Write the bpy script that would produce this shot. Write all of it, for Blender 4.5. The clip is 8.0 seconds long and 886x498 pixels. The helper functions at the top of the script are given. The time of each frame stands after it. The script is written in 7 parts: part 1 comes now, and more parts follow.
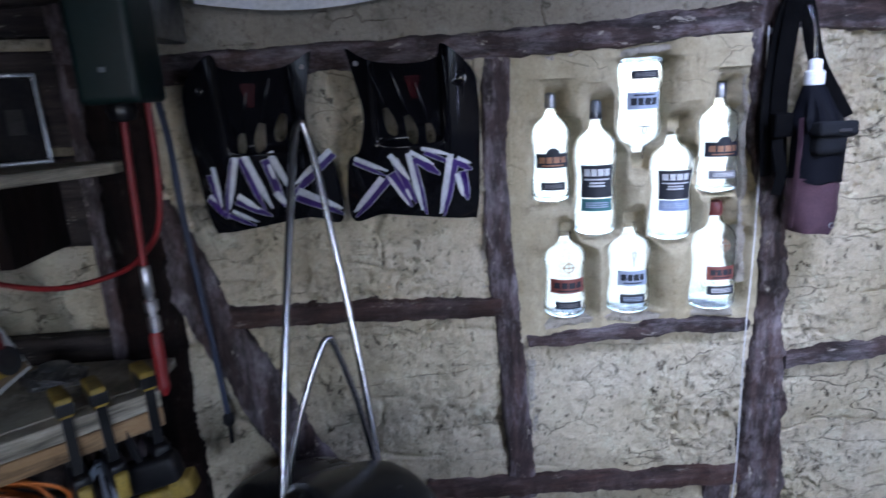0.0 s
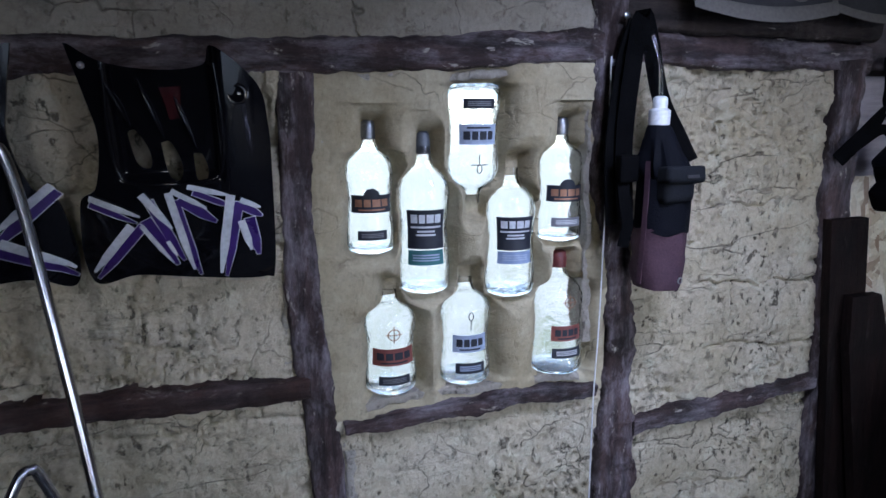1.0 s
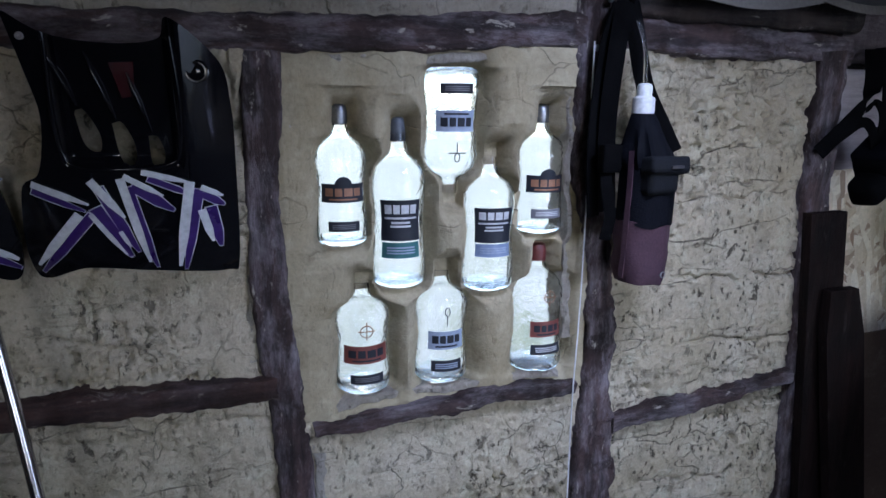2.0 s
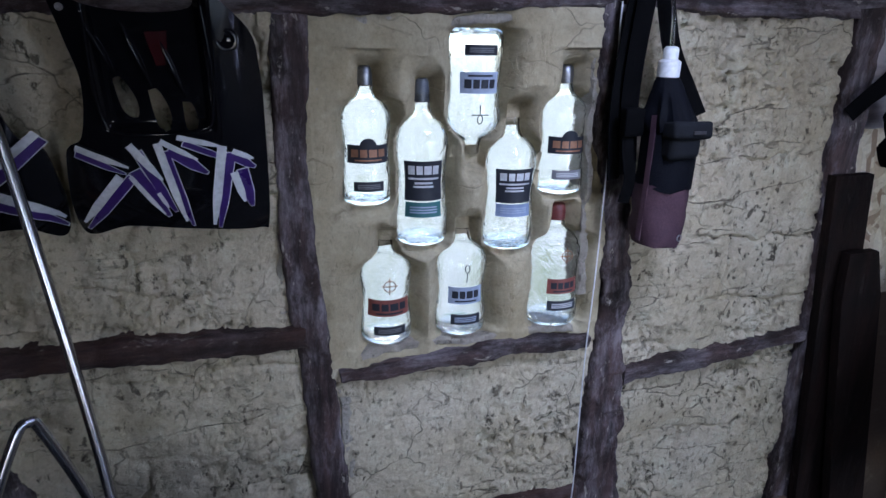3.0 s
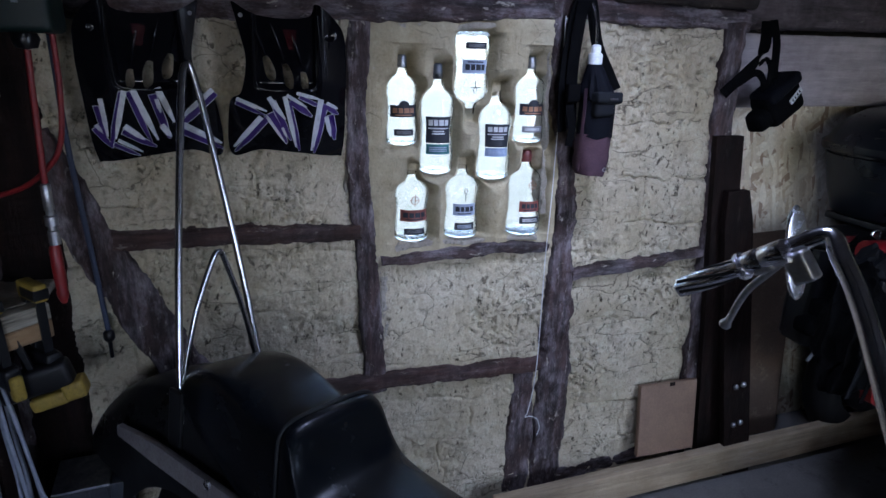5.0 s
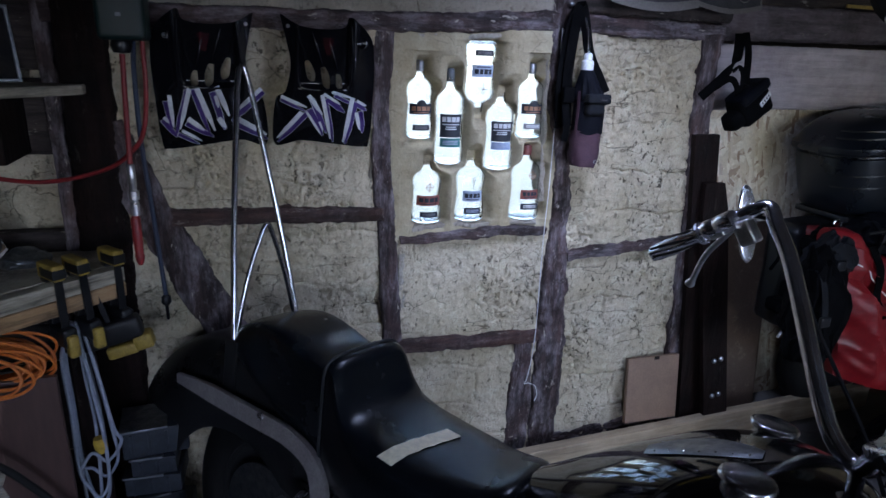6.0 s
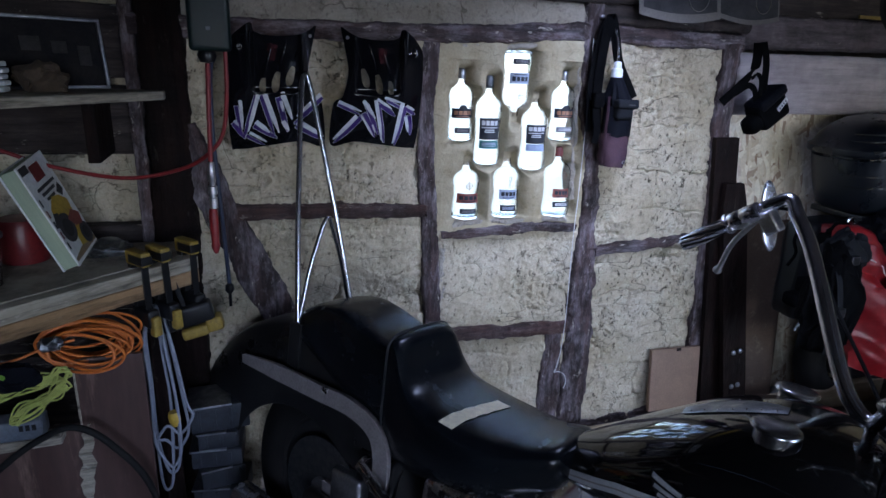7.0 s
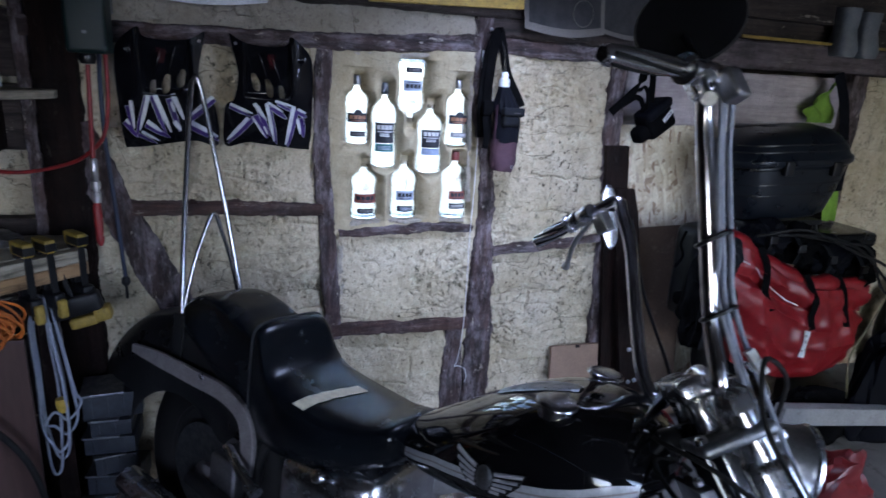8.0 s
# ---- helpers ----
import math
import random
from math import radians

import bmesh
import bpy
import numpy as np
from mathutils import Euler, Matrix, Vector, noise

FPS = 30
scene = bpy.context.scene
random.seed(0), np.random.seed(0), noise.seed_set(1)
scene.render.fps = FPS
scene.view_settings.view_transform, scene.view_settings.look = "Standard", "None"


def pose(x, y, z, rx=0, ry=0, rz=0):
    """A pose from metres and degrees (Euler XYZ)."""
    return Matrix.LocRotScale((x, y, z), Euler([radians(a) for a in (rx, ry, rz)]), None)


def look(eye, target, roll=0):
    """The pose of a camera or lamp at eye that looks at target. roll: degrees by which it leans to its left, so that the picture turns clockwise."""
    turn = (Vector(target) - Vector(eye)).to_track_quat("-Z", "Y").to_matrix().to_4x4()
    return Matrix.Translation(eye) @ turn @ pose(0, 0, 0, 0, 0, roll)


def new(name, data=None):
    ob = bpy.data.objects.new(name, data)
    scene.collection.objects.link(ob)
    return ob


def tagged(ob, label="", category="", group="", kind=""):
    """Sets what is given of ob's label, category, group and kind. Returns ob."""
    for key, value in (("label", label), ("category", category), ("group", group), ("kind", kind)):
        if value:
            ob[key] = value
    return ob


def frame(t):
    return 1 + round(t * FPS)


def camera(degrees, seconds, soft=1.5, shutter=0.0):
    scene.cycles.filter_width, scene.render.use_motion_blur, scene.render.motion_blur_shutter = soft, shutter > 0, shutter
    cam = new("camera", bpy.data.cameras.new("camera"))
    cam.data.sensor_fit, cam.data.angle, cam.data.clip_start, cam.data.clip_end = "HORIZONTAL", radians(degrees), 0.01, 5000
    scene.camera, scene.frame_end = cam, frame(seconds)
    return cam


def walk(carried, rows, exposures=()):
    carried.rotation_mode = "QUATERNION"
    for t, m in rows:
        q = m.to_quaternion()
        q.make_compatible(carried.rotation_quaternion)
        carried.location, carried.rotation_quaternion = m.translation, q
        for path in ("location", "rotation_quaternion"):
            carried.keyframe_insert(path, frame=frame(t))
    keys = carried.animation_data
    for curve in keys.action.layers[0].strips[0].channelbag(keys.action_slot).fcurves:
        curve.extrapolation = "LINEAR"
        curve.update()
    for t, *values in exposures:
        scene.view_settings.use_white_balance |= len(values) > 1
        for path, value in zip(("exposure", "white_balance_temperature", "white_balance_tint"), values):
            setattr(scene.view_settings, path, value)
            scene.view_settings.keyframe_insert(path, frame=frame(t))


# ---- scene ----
cam = camera(72.0, 8.0, 1.5, 0.25)
PATH = [
    (0, (-0.033, -1.286, 1.484), (0.045, 0.646, 0.973), -3.1),
    (0.5, (0.054, -1.118, 1.482), (0.452, 0.779, 0.99), -1.2),
    (1, (0.079, -1.023, 1.475), (0.646, 0.844, 1.036), -0.2),
    (1.5, (0.079, -0.989, 1.468), (0.728, 0.858, 1.055), 0.4),
    (2, (0.088, -0.974, 1.462), (0.74, 0.86, 1.002), 0.6),
    (3.3, (0.082, -1.027, 1.518), (0.63, 0.776, 0.835), 1.1),
    (3.5, (0.036, -1.095, 1.511), (0.588, 0.713, 0.858), 0.9),
    (4, (-0.08, -1.263, 1.499), (0.495, 0.539, 0.849), 1.2),
    (4.5, (-0.129, -1.404, 1.484), (0.477, 0.391, 0.843), 1.5),
    (5.8, (-0.226, -1.767, 1.491), (0.388, 0.032, 0.869), 2.2),
    (6, (-0.266, -1.792, 1.49), (0.351, 0.008, 0.872), 2.3),
    (6.5, (-0.382, -1.853, 1.494), (0.229, -0.048, 0.886), 2.2),
    (7, (-0.409, -1.905, 1.49), (0.182, -0.09, 0.893), 2.2),
    (7.5, (-0.315, -1.991, 1.495), (0.254, -0.166, 0.906), 2.4),
    (8, (-0.175, -2.096, 1.511), (0.491, -0.3, 0.934), 3.6),
]
walk(cam, [(t, look(eye, target, roll)) for t, eye, target, roll in PATH], [(t, stops, kelvin, 11) for t, stops, kelvin in ((0.0, 2.85, 6050), (0.5, 2.48, 6080), (1.0, 2.26, 6110), (1.5, 2.15, 6110), (3.5, 2.13, 6110), (4.5, 2.21, 6070), (6.0, 2.36, 6000), (7.0, 2.62, 5970), (8.0, 2.80, 5950))])

# ---- world, daylight and lamps ----
SUN_UP, SUN_TURN = radians(40), radians(200)
world = bpy.data.worlds.new("sky")
scene.world = world
world.use_nodes = True
wn = world.node_tree.nodes
sky = wn.new("ShaderNodeTexSky")
sky.sky_type, sky.sun_disc, sky.sun_elevation, sky.sun_rotation = "NISHITA", False, SUN_UP, SUN_TURN
world.node_tree.links.new(sky.outputs[0], wn["Background"].inputs[0])
wn["Background"].inputs[1].default_value = 0.15

sun_data = bpy.data.lights.new("sun", "SUN")
sun_data.energy, sun_data.angle, sun_data.color = 1.05, radians(12), (1.0, 0.96, 0.9)
sun = new("sun", sun_data)
sun.matrix_world = look((2, 8, 8), (0, 0, 0))


def area_lamp(name, eye, target, w, h, watts, color):
    d = bpy.data.lights.new(name, "AREA")
    d.shape, d.size, d.size_y, d.energy, d.color = "RECTANGLE", w, h, watts, color
    o = new(name, d)
    o.matrix_world = look(eye, target)
    return o


# daylight in the open doorway and the small window behind the walker, and the work lamp under the ceiling
door = area_lamp("doorway_daylight", (2.25, -3.52, 1.15), (0.62, 0.0, 0.88), 1.3, 1.7, 0.75, (0.60, 0.69, 1.0))
sky_door = area_lamp("doorway_sky", (2.25, -3.56, 1.02), (1.9, 0.0, 1.0), 1.36, 1.95, 1.2, (0.59, 0.685, 1.0))
window_light = area_lamp("window_daylight", (-0.60, -3.58, 1.40), (-0.66, -0.5, 0.36), 0.9, 0.72, 0.52, (0.58, 0.685, 1.0))
window_light.data.spread = radians(62)
door.data.spread = radians(39)
lamp_light = area_lamp("ceiling_lamp_light", (0.68, -0.62, 1.86), (0.78, -0.20, 0.7), 0.26, 0.10, 1.17, (0.60, 0.69, 1.0))
lamp_light.data.spread = radians(118)


# ---- builders ----
WORLD_SPACE = set()


def thing(name, label, category, at=(0, 0, 0), group="", kind="", m=None):
    """An Empty at the base of a thing. Its parts are given in world places, or, with m, in its own."""
    ob = new(name)
    ob.empty_display_size = 0.05
    if m is None:
        ob.matrix_basis = Matrix.Translation(at)
        WORLD_SPACE.add(ob.name)
    else:
        ob.matrix_basis = m
    return tagged(ob, label, category, group, kind)


def attach(ob, parent):
    if parent is not None:
        ob.parent = parent
        if parent.name in WORLD_SPACE:
            ob.matrix_parent_inverse = parent.matrix_basis.inverted()
    return ob


def raw(name, verts, faces, material, parent=None, label="", smooth=True):
    me = bpy.data.meshes.new(name)
    me.from_pydata([tuple(v) for v in verts], [], faces)
    me.materials.append(material)
    if smooth:
        me.polygons.foreach_set("use_smooth", [True] * len(me.polygons))
    me.update()
    ob = attach(new(name, me), parent)
    return tagged(ob, label)


def part(name, bm, material, parent=None, label="", smooth=False):
    bmesh.ops.recalc_face_normals(bm, faces=bm.faces)
    me = bpy.data.meshes.new(name)
    bm.to_mesh(me)
    bm.free()
    me.materials.append(material)
    if smooth:
        me.polygons.foreach_set("use_smooth", [True] * len(me.polygons))
        me.set_sharp_from_angle(angle=radians(39))
    ob = attach(new(name, me), parent)
    return tagged(ob, label)


def box(lo, hi, bevel=0.0, seg=2, rough=0.0, cuts=0, m=None):
    bm = bmesh.new()
    bmesh.ops.create_cube(bm, size=1.0)
    lo, hi = Vector(lo), Vector(hi)
    for v in bm.verts:
        v.co = Vector([(lo[i] + hi[i]) / 2 + v.co[i] * (hi[i] - lo[i]) for i in range(3)])
    if cuts:
        bmesh.ops.subdivide_edges(bm, edges=bm.edges[:], cuts=cuts, use_grid_fill=True)
    if bevel:
        sharp = [e for e in bm.edges if len(e.link_faces) == 2 and e.calc_face_angle(0) > 0.5]
        bmesh.ops.bevel(bm, geom=sharp, offset=bevel, segments=seg, profile=0.6, affect="EDGES")
    if rough:
        for v in bm.verts:
            v.co += noise.noise_vector(v.co * 9) * rough
    if m is not None:
        bm.transform(m)
    return bm


def rings(name, loops, material, parent=None, label="", caps=True, closed=True, smooth=True):
    """A skin over loops of points, each loop of the same count."""
    n = len(loops[0])
    verts = [p for lp in loops for p in lp]
    faces = []
    for i in range(len(loops) - 1):
        for j in range(n if closed else n - 1):
            k = (j + 1) % n
            faces.append((i * n + j, i * n + k, (i + 1) * n + k, (i + 1) * n + j))
    if caps and closed:
        faces.append(tuple(range(n))[::-1])
        faces.append(tuple(range((len(loops) - 1) * n, len(loops) * n)))
    ob = raw(name, verts, faces, material, parent, label, smooth)
    bm = bmesh.new()
    bm.from_mesh(ob.data)
    bmesh.ops.recalc_face_normals(bm, faces=bm.faces)
    bm.to_mesh(ob.data)
    bm.free()
    if smooth:
        ob.data.set_sharp_from_angle(angle=radians(50))
    return ob


def spline(points, n):
    """n points along a smooth curve through the given ones."""
    P = [Vector(p) for p in points]
    P = [P[0] * 2 - P[1]] + P + [P[-1] * 2 - P[-2]]
    out = []
    m = len(P) - 3
    for i in range(n):
        s = i / (n - 1) * m
        k = min(int(s), m - 1)
        t = s - k
        a, b, c, d = P[k:k + 4]
        out.append(0.5 * ((2 * b) + (c - a) * t + (2 * a - 5 * b + 4 * c - d) * t * t + (3 * b - a - 3 * c + d) * t ** 3))
    return out


def tube_loops(points, radius, sides=10):
    """Loops round a curve. radius: one number, or one for each point."""
    P = [Vector(p) for p in points]
    R = radius if isinstance(radius, (list, tuple)) else [radius] * len(P)
    loops = []
    t0 = (P[1] - P[0]).normalized()
    up = Vector((0, 0, 1)) if abs(t0.z) < 0.9 else Vector((1, 0, 0))
    nrm = (up - t0 * up.dot(t0)).normalized()
    for i, p in enumerate(P):
        t = (P[min(i + 1, len(P) - 1)] - P[max(i - 1, 0)]).normalized()
        nrm = (nrm - t * nrm.dot(t)).normalized()
        b = t.cross(nrm)
        loops.append([p + (nrm * math.cos(a) + b * math.sin(a)) * R[i] for a in [2 * math.pi * j / sides for j in range(sides)]])
    return loops


def tube(name, points, radius, material, parent=None, label="", n=0, sides=10):
    pts = spline(points, n) if n else points
    return rings(name, tube_loops(pts, radius, sides), material, parent, label)


def lathe(name, profile, material, parent=None, label="", m=None, sides=28, caps=True):
    """A turned body: profile of (radius, height), about z."""
    loops = []
    for r, z in profile:
        loops.append([Vector((r * math.cos(2 * math.pi * j / sides), r * math.sin(2 * math.pi * j / sides), z)) for j in range(sides)])
    if m is not None:
        loops = [[m @ p for p in lp] for lp in loops]
    return rings(name, loops, material, parent, label, caps=caps)


def aim(at, direction):
    """The pose at a place whose z looks along direction."""
    return Matrix.Translation(at) @ Vector(direction).to_track_quat("Z", "Y").to_matrix().to_4x4()


# ---- materials ----
def nodes_of(name):
    m = bpy.data.materials.new(name)
    m.use_nodes = True
    nt = m.node_tree
    return m, nt, nt.nodes["Principled BSDF"]


def add(nt, kind, **inputs):
    n = nt.nodes.new("ShaderNode" + kind)
    for k, v in inputs.items():
        n.inputs[k.replace("_", " ")].default_value = v
    return n


def ramp(nt, src, stops):
    r = nt.nodes.new("ShaderNodeValToRGB")
    el = r.color_ramp.elements
    while len(el) < len(stops):
        el.new(0.5)
    for e, (p, c) in zip(el, stops):
        e.position = p
        e.color = (c, c, c, 1) if isinstance(c, (int, float)) else (*c, 1)
    nt.links.new(src, r.inputs[0])
    return r.outputs[0]


def mixed(nt, fac, a, b, mode="MIX"):
    n = nt.nodes.new("ShaderNodeMix")
    n.data_type, n.blend_type = "RGBA", mode
    for sock, v in ((n.inputs[0], fac), (n.inputs[6], a), (n.inputs[7], b)):
        if isinstance(v, (int, float)):
            sock.default_value = v
        elif isinstance(v, tuple):
            sock.default_value = (*v, 1)
        else:
            nt.links.new(v, sock)
    return n.outputs[2]


def coords(nt, scale=(1, 1, 1), warp=0.0):
    tc = nt.nodes.new("ShaderNodeTexCoord")
    mp = nt.nodes.new("ShaderNodeMapping")
    mp.inputs["Scale"].default_value = scale
    nt.links.new(tc.outputs["Object"], mp.inputs[0])
    if not warp:
        return mp.outputs[0]
    nz = add(nt, "TexNoise", Scale=9.0, Detail=3.0)
    nt.links.new(mp.outputs[0], nz.inputs[0])
    va = nt.nodes.new("ShaderNodeVectorMath")
    va.operation = "MULTIPLY_ADD"
    va.inputs[1].default_value = (warp,) * 3
    nt.links.new(nz.outputs["Color"], va.inputs[0])
    nt.links.new(mp.outputs[0], va.inputs[2])
    return va.outputs[0]


def noise_of(nt, co, scale, detail=6.0, rough=0.6):
    n = add(nt, "TexNoise", Scale=scale, Detail=detail, Roughness=rough)
    nt.links.new(co, n.inputs[0])
    return n.outputs[0]


def bump(nt, bsdf, height, strength, distance, onto=None):
    b = add(nt, "Bump", Strength=strength, Distance=distance)
    nt.links.new(height, b.inputs["Height"])
    if onto is not None:
        nt.links.new(onto, b.inputs["Normal"])
    nt.links.new(b.outputs[0], bsdf.inputs["Normal"])
    return b.outputs[0]


def plain(name, c1, c2, scale=12.0, rough=(0.4, 0.6), metal=0.0, rel=0.15, fine=140.0, stretch=(1, 1, 1), dirt=None, coat=0.0, rel_d=0.002, spec=0.5):
    """Two colours mixed at a coarse scale, fine grain in colour, roughness and relief."""
    m, nt, b = nodes_of(name)
    co = coords(nt, stretch)
    big, small = noise_of(nt, co, scale), noise_of(nt, co, fine, 4.0)
    col = mixed(nt, ramp(nt, big, [(0.35, 0.0), (0.65, 1.0)]), c1, c2)
    col = mixed(nt, 0.35, col, ramp(nt, small, [(0.3, 0.25), (0.7, 1.0)]), "MULTIPLY")
    if dirt:
        d = noise_of(nt, co, scale * 2.7, 9.0, 0.7)
        col = mixed(nt, ramp(nt, d, [(0.56, 0.0), (0.68, 0.8)]), col, dirt)
    nt.links.new(col, b.inputs["Base Color"])
    nt.links.new(ramp(nt, big, [(0.3, rough[0]), (0.7, rough[1])]), b.inputs["Roughness"])
    b.inputs["Metallic"].default_value = metal
    b.inputs["Specular IOR Level"].default_value = spec
    if coat:
        b.inputs["Coat Weight"].default_value, b.inputs["Coat Roughness"].default_value = coat, 0.04
    if rel:
        bump(nt, b, small, rel, rel_d)
    return m


def plaster_material(name, c1, c2, flecks, cracks, rel):
    m, nt, b = nodes_of(name)
    co = coords(nt)
    stain = noise_of(nt, co, 3.2, 8.0, 0.62)
    mid = noise_of(nt, co, 17.0, 9.0, 0.70)
    fine = noise_of(nt, co, 150.0, 5.0, 0.7)
    col = mixed(nt, ramp(nt, stain, [(0.34, 0.0), (0.66, 1.0)]), c1, c2)
    col = mixed(nt, ramp(nt, mid, [(0.32, 0.55), (0.46, 0.0)]), col, tuple(x * 0.5 for x in c1))
    col = mixed(nt, ramp(nt, mid, [(0.52, 0.0), (0.70, 0.5)]), col, tuple(min(0.7, x * 1.25) for x in c2))
    col = mixed(nt, 0.28, col, ramp(nt, fine, [(0.28, 0.3), (0.62, 1.0)]), "MULTIPLY")
    # pits and straw holes, gathered in patches, at two sizes
    patch = noise_of(nt, co, 5.0, 5.0)
    small = noise_of(nt, coords(nt, (1.0, 1.0, 0.62), warp=0.03), 62.0, 4.0, 0.62)
    large = noise_of(nt, coords(nt, (0.8, 1.0, 1.0), warp=0.05), 23.0, 6.0, 0.66)
    masks = []
    for src, lo, hi, amount in ((small, 0.58, 0.65, 0.8), (large, 0.62, 0.69, 0.75)):
        mm = nt.nodes.new("ShaderNodeMath")
        mm.operation = "MULTIPLY"
        nt.links.new(ramp(nt, src, [(lo, 0.0), (hi, amount)]), mm.inputs[0])
        nt.links.new(ramp(nt, patch, [(0.40, 0.12 * flecks), (0.58, flecks)]), mm.inputs[1])
        masks.append(mm.outputs[0])
        col = mixed(nt, mm.outputs[0], col, (0.06, 0.048, 0.034))
    # short straw marks all over, and ragged lift lines that run along the wall
    straw = noise_of(nt, coords(nt, (1.0, 1.0, 0.55), warp=0.05), 105.0, 3.0, 0.55)
    lift = noise_of(nt, coords(nt, (0.35, 1.0, 3.2), warp=0.05), 3.0, 5.0, 0.62)
    for src, stops, gate in ((straw, [(0.595, 0.0), (0.64, 0.6)], [(0.44, 0.06 * flecks), (0.62, 0.8 * flecks)]), (lift, [(0.490, 0.0), (0.498, 0.6), (0.502, 0.6), (0.510, 0.0)], [(0.50, 0.0), (0.68, 0.7 * flecks)])):
        mm = nt.nodes.new("ShaderNodeMath")
        mm.operation = "MULTIPLY"
        nt.links.new(ramp(nt, src, stops), mm.inputs[0])
        nt.links.new(ramp(nt, noise_of(nt, co, 6.5, 5.0), gate), mm.inputs[1])
        masks.append(mm.outputs[0])
        col = mixed(nt, mm.outputs[0], col, (0.075, 0.06, 0.042))
    # shrinkage cracks and the seams between the thrown lumps
    for scale, squash, width, seed in ((6.5, (1, 1, 1), 0.012, 0.0), (5.0, (0.45, 1, 1.5), 0.014, 3.0)):
        vo = add(nt, "TexVoronoi", Scale=scale)
        vo.feature = "DISTANCE_TO_EDGE"
        nt.links.new(coords(nt, squash, warp=0.14 + 0.01 * seed), vo.inputs[0])
        cm = nt.nodes.new("ShaderNodeMath")
        cm.operation = "MULTIPLY"
        nt.links.new(ramp(nt, vo.outputs[0], [(0.0, 1.0), (width, 0.0)]), cm.inputs[0])
        nt.links.new(ramp(nt, noise_of(nt, coords(nt, (1, 1, 1), warp=0.05 + 0.1 * seed), 3.4, 4.0), [(0.50 - 0.06 * cracks, 0.0), (0.60, cracks)]), cm.inputs[1])
        masks.append(cm.outputs[0])
        col = mixed(nt, cm.outputs[0], col, (0.035, 0.028, 0.02))
    nt.links.new(col, b.inputs["Base Color"])
    b.inputs["Roughness"].default_value = 0.92
    b.inputs["Specular IOR Level"].default_value = 0.2
    last = bump(nt, b, mid, rel, 0.022)
    for mk in masks:
        inv = nt.nodes.new("ShaderNodeMath")
        inv.operation = "SUBTRACT"
        inv.inputs[0].default_value = 1.0
        nt.links.new(mk, inv.inputs[1])
        last = bump(nt, b, inv.outputs[0], 0.8, 0.007, last)
    bump(nt, b, fine, rel * 0.8, 0.003, last)
    return m


def timber_material(name, stretch, c1=(0.034, 0.021, 0.018), c2=(0.086, 0.052, 0.048), worn=(0.33, 0.285, 0.31), wear=0.55, rough=0.66, smear=0.55, deep=0.85, spec=0.35):
    m, nt, b = nodes_of(name)
    co = coords(nt, stretch, warp=0.02)
    loose = tuple(min(1.0, x * 3.5) for x in stretch)
    plainco = coords(nt)
    grain = noise_of(nt, co, 46.0, 9.0, 0.72)
    big = noise_of(nt, plainco, 7.0, 7.0, 0.65)
    scuff = noise_of(nt, coords(nt, loose, warp=0.03), 19.0, 10.0, 0.76)
    chips = noise_of(nt, coords(nt, loose, warp=0.05), 48.0, 6.0, 0.7)
    col = mixed(nt, ramp(nt, big, [(0.38, 0.0), (0.60, 1.0)]), c1, c2)
    col = mixed(nt, ramp(nt, scuff, [(0.50 - 0.06 * wear, 0.0), (0.64, wear)]), col, worn)
    col = mixed(nt, deep, col, ramp(nt, grain, [(0.36, 0.12), (0.58, 1.0)]), "MULTIPLY")
    col = mixed(nt, ramp(nt, chips, [(0.62, 0.0), (0.67, smear)]), col, (0.46, 0.42, 0.36))
    nt.links.new(col, b.inputs["Base Color"])
    nt.links.new(ramp(nt, scuff, [(0.3, rough - 0.12), (0.7, rough + 0.2)]), b.inputs["Roughness"])
    b.inputs["Specular IOR Level"].default_value = spec
    n1 = bump(nt, b, grain, 0.8, 0.010)
    n2 = bump(nt, b, scuff, 0.6, 0.010, n1)
    bump(nt, b, chips, 0.35, 0.005, n2)
    return m


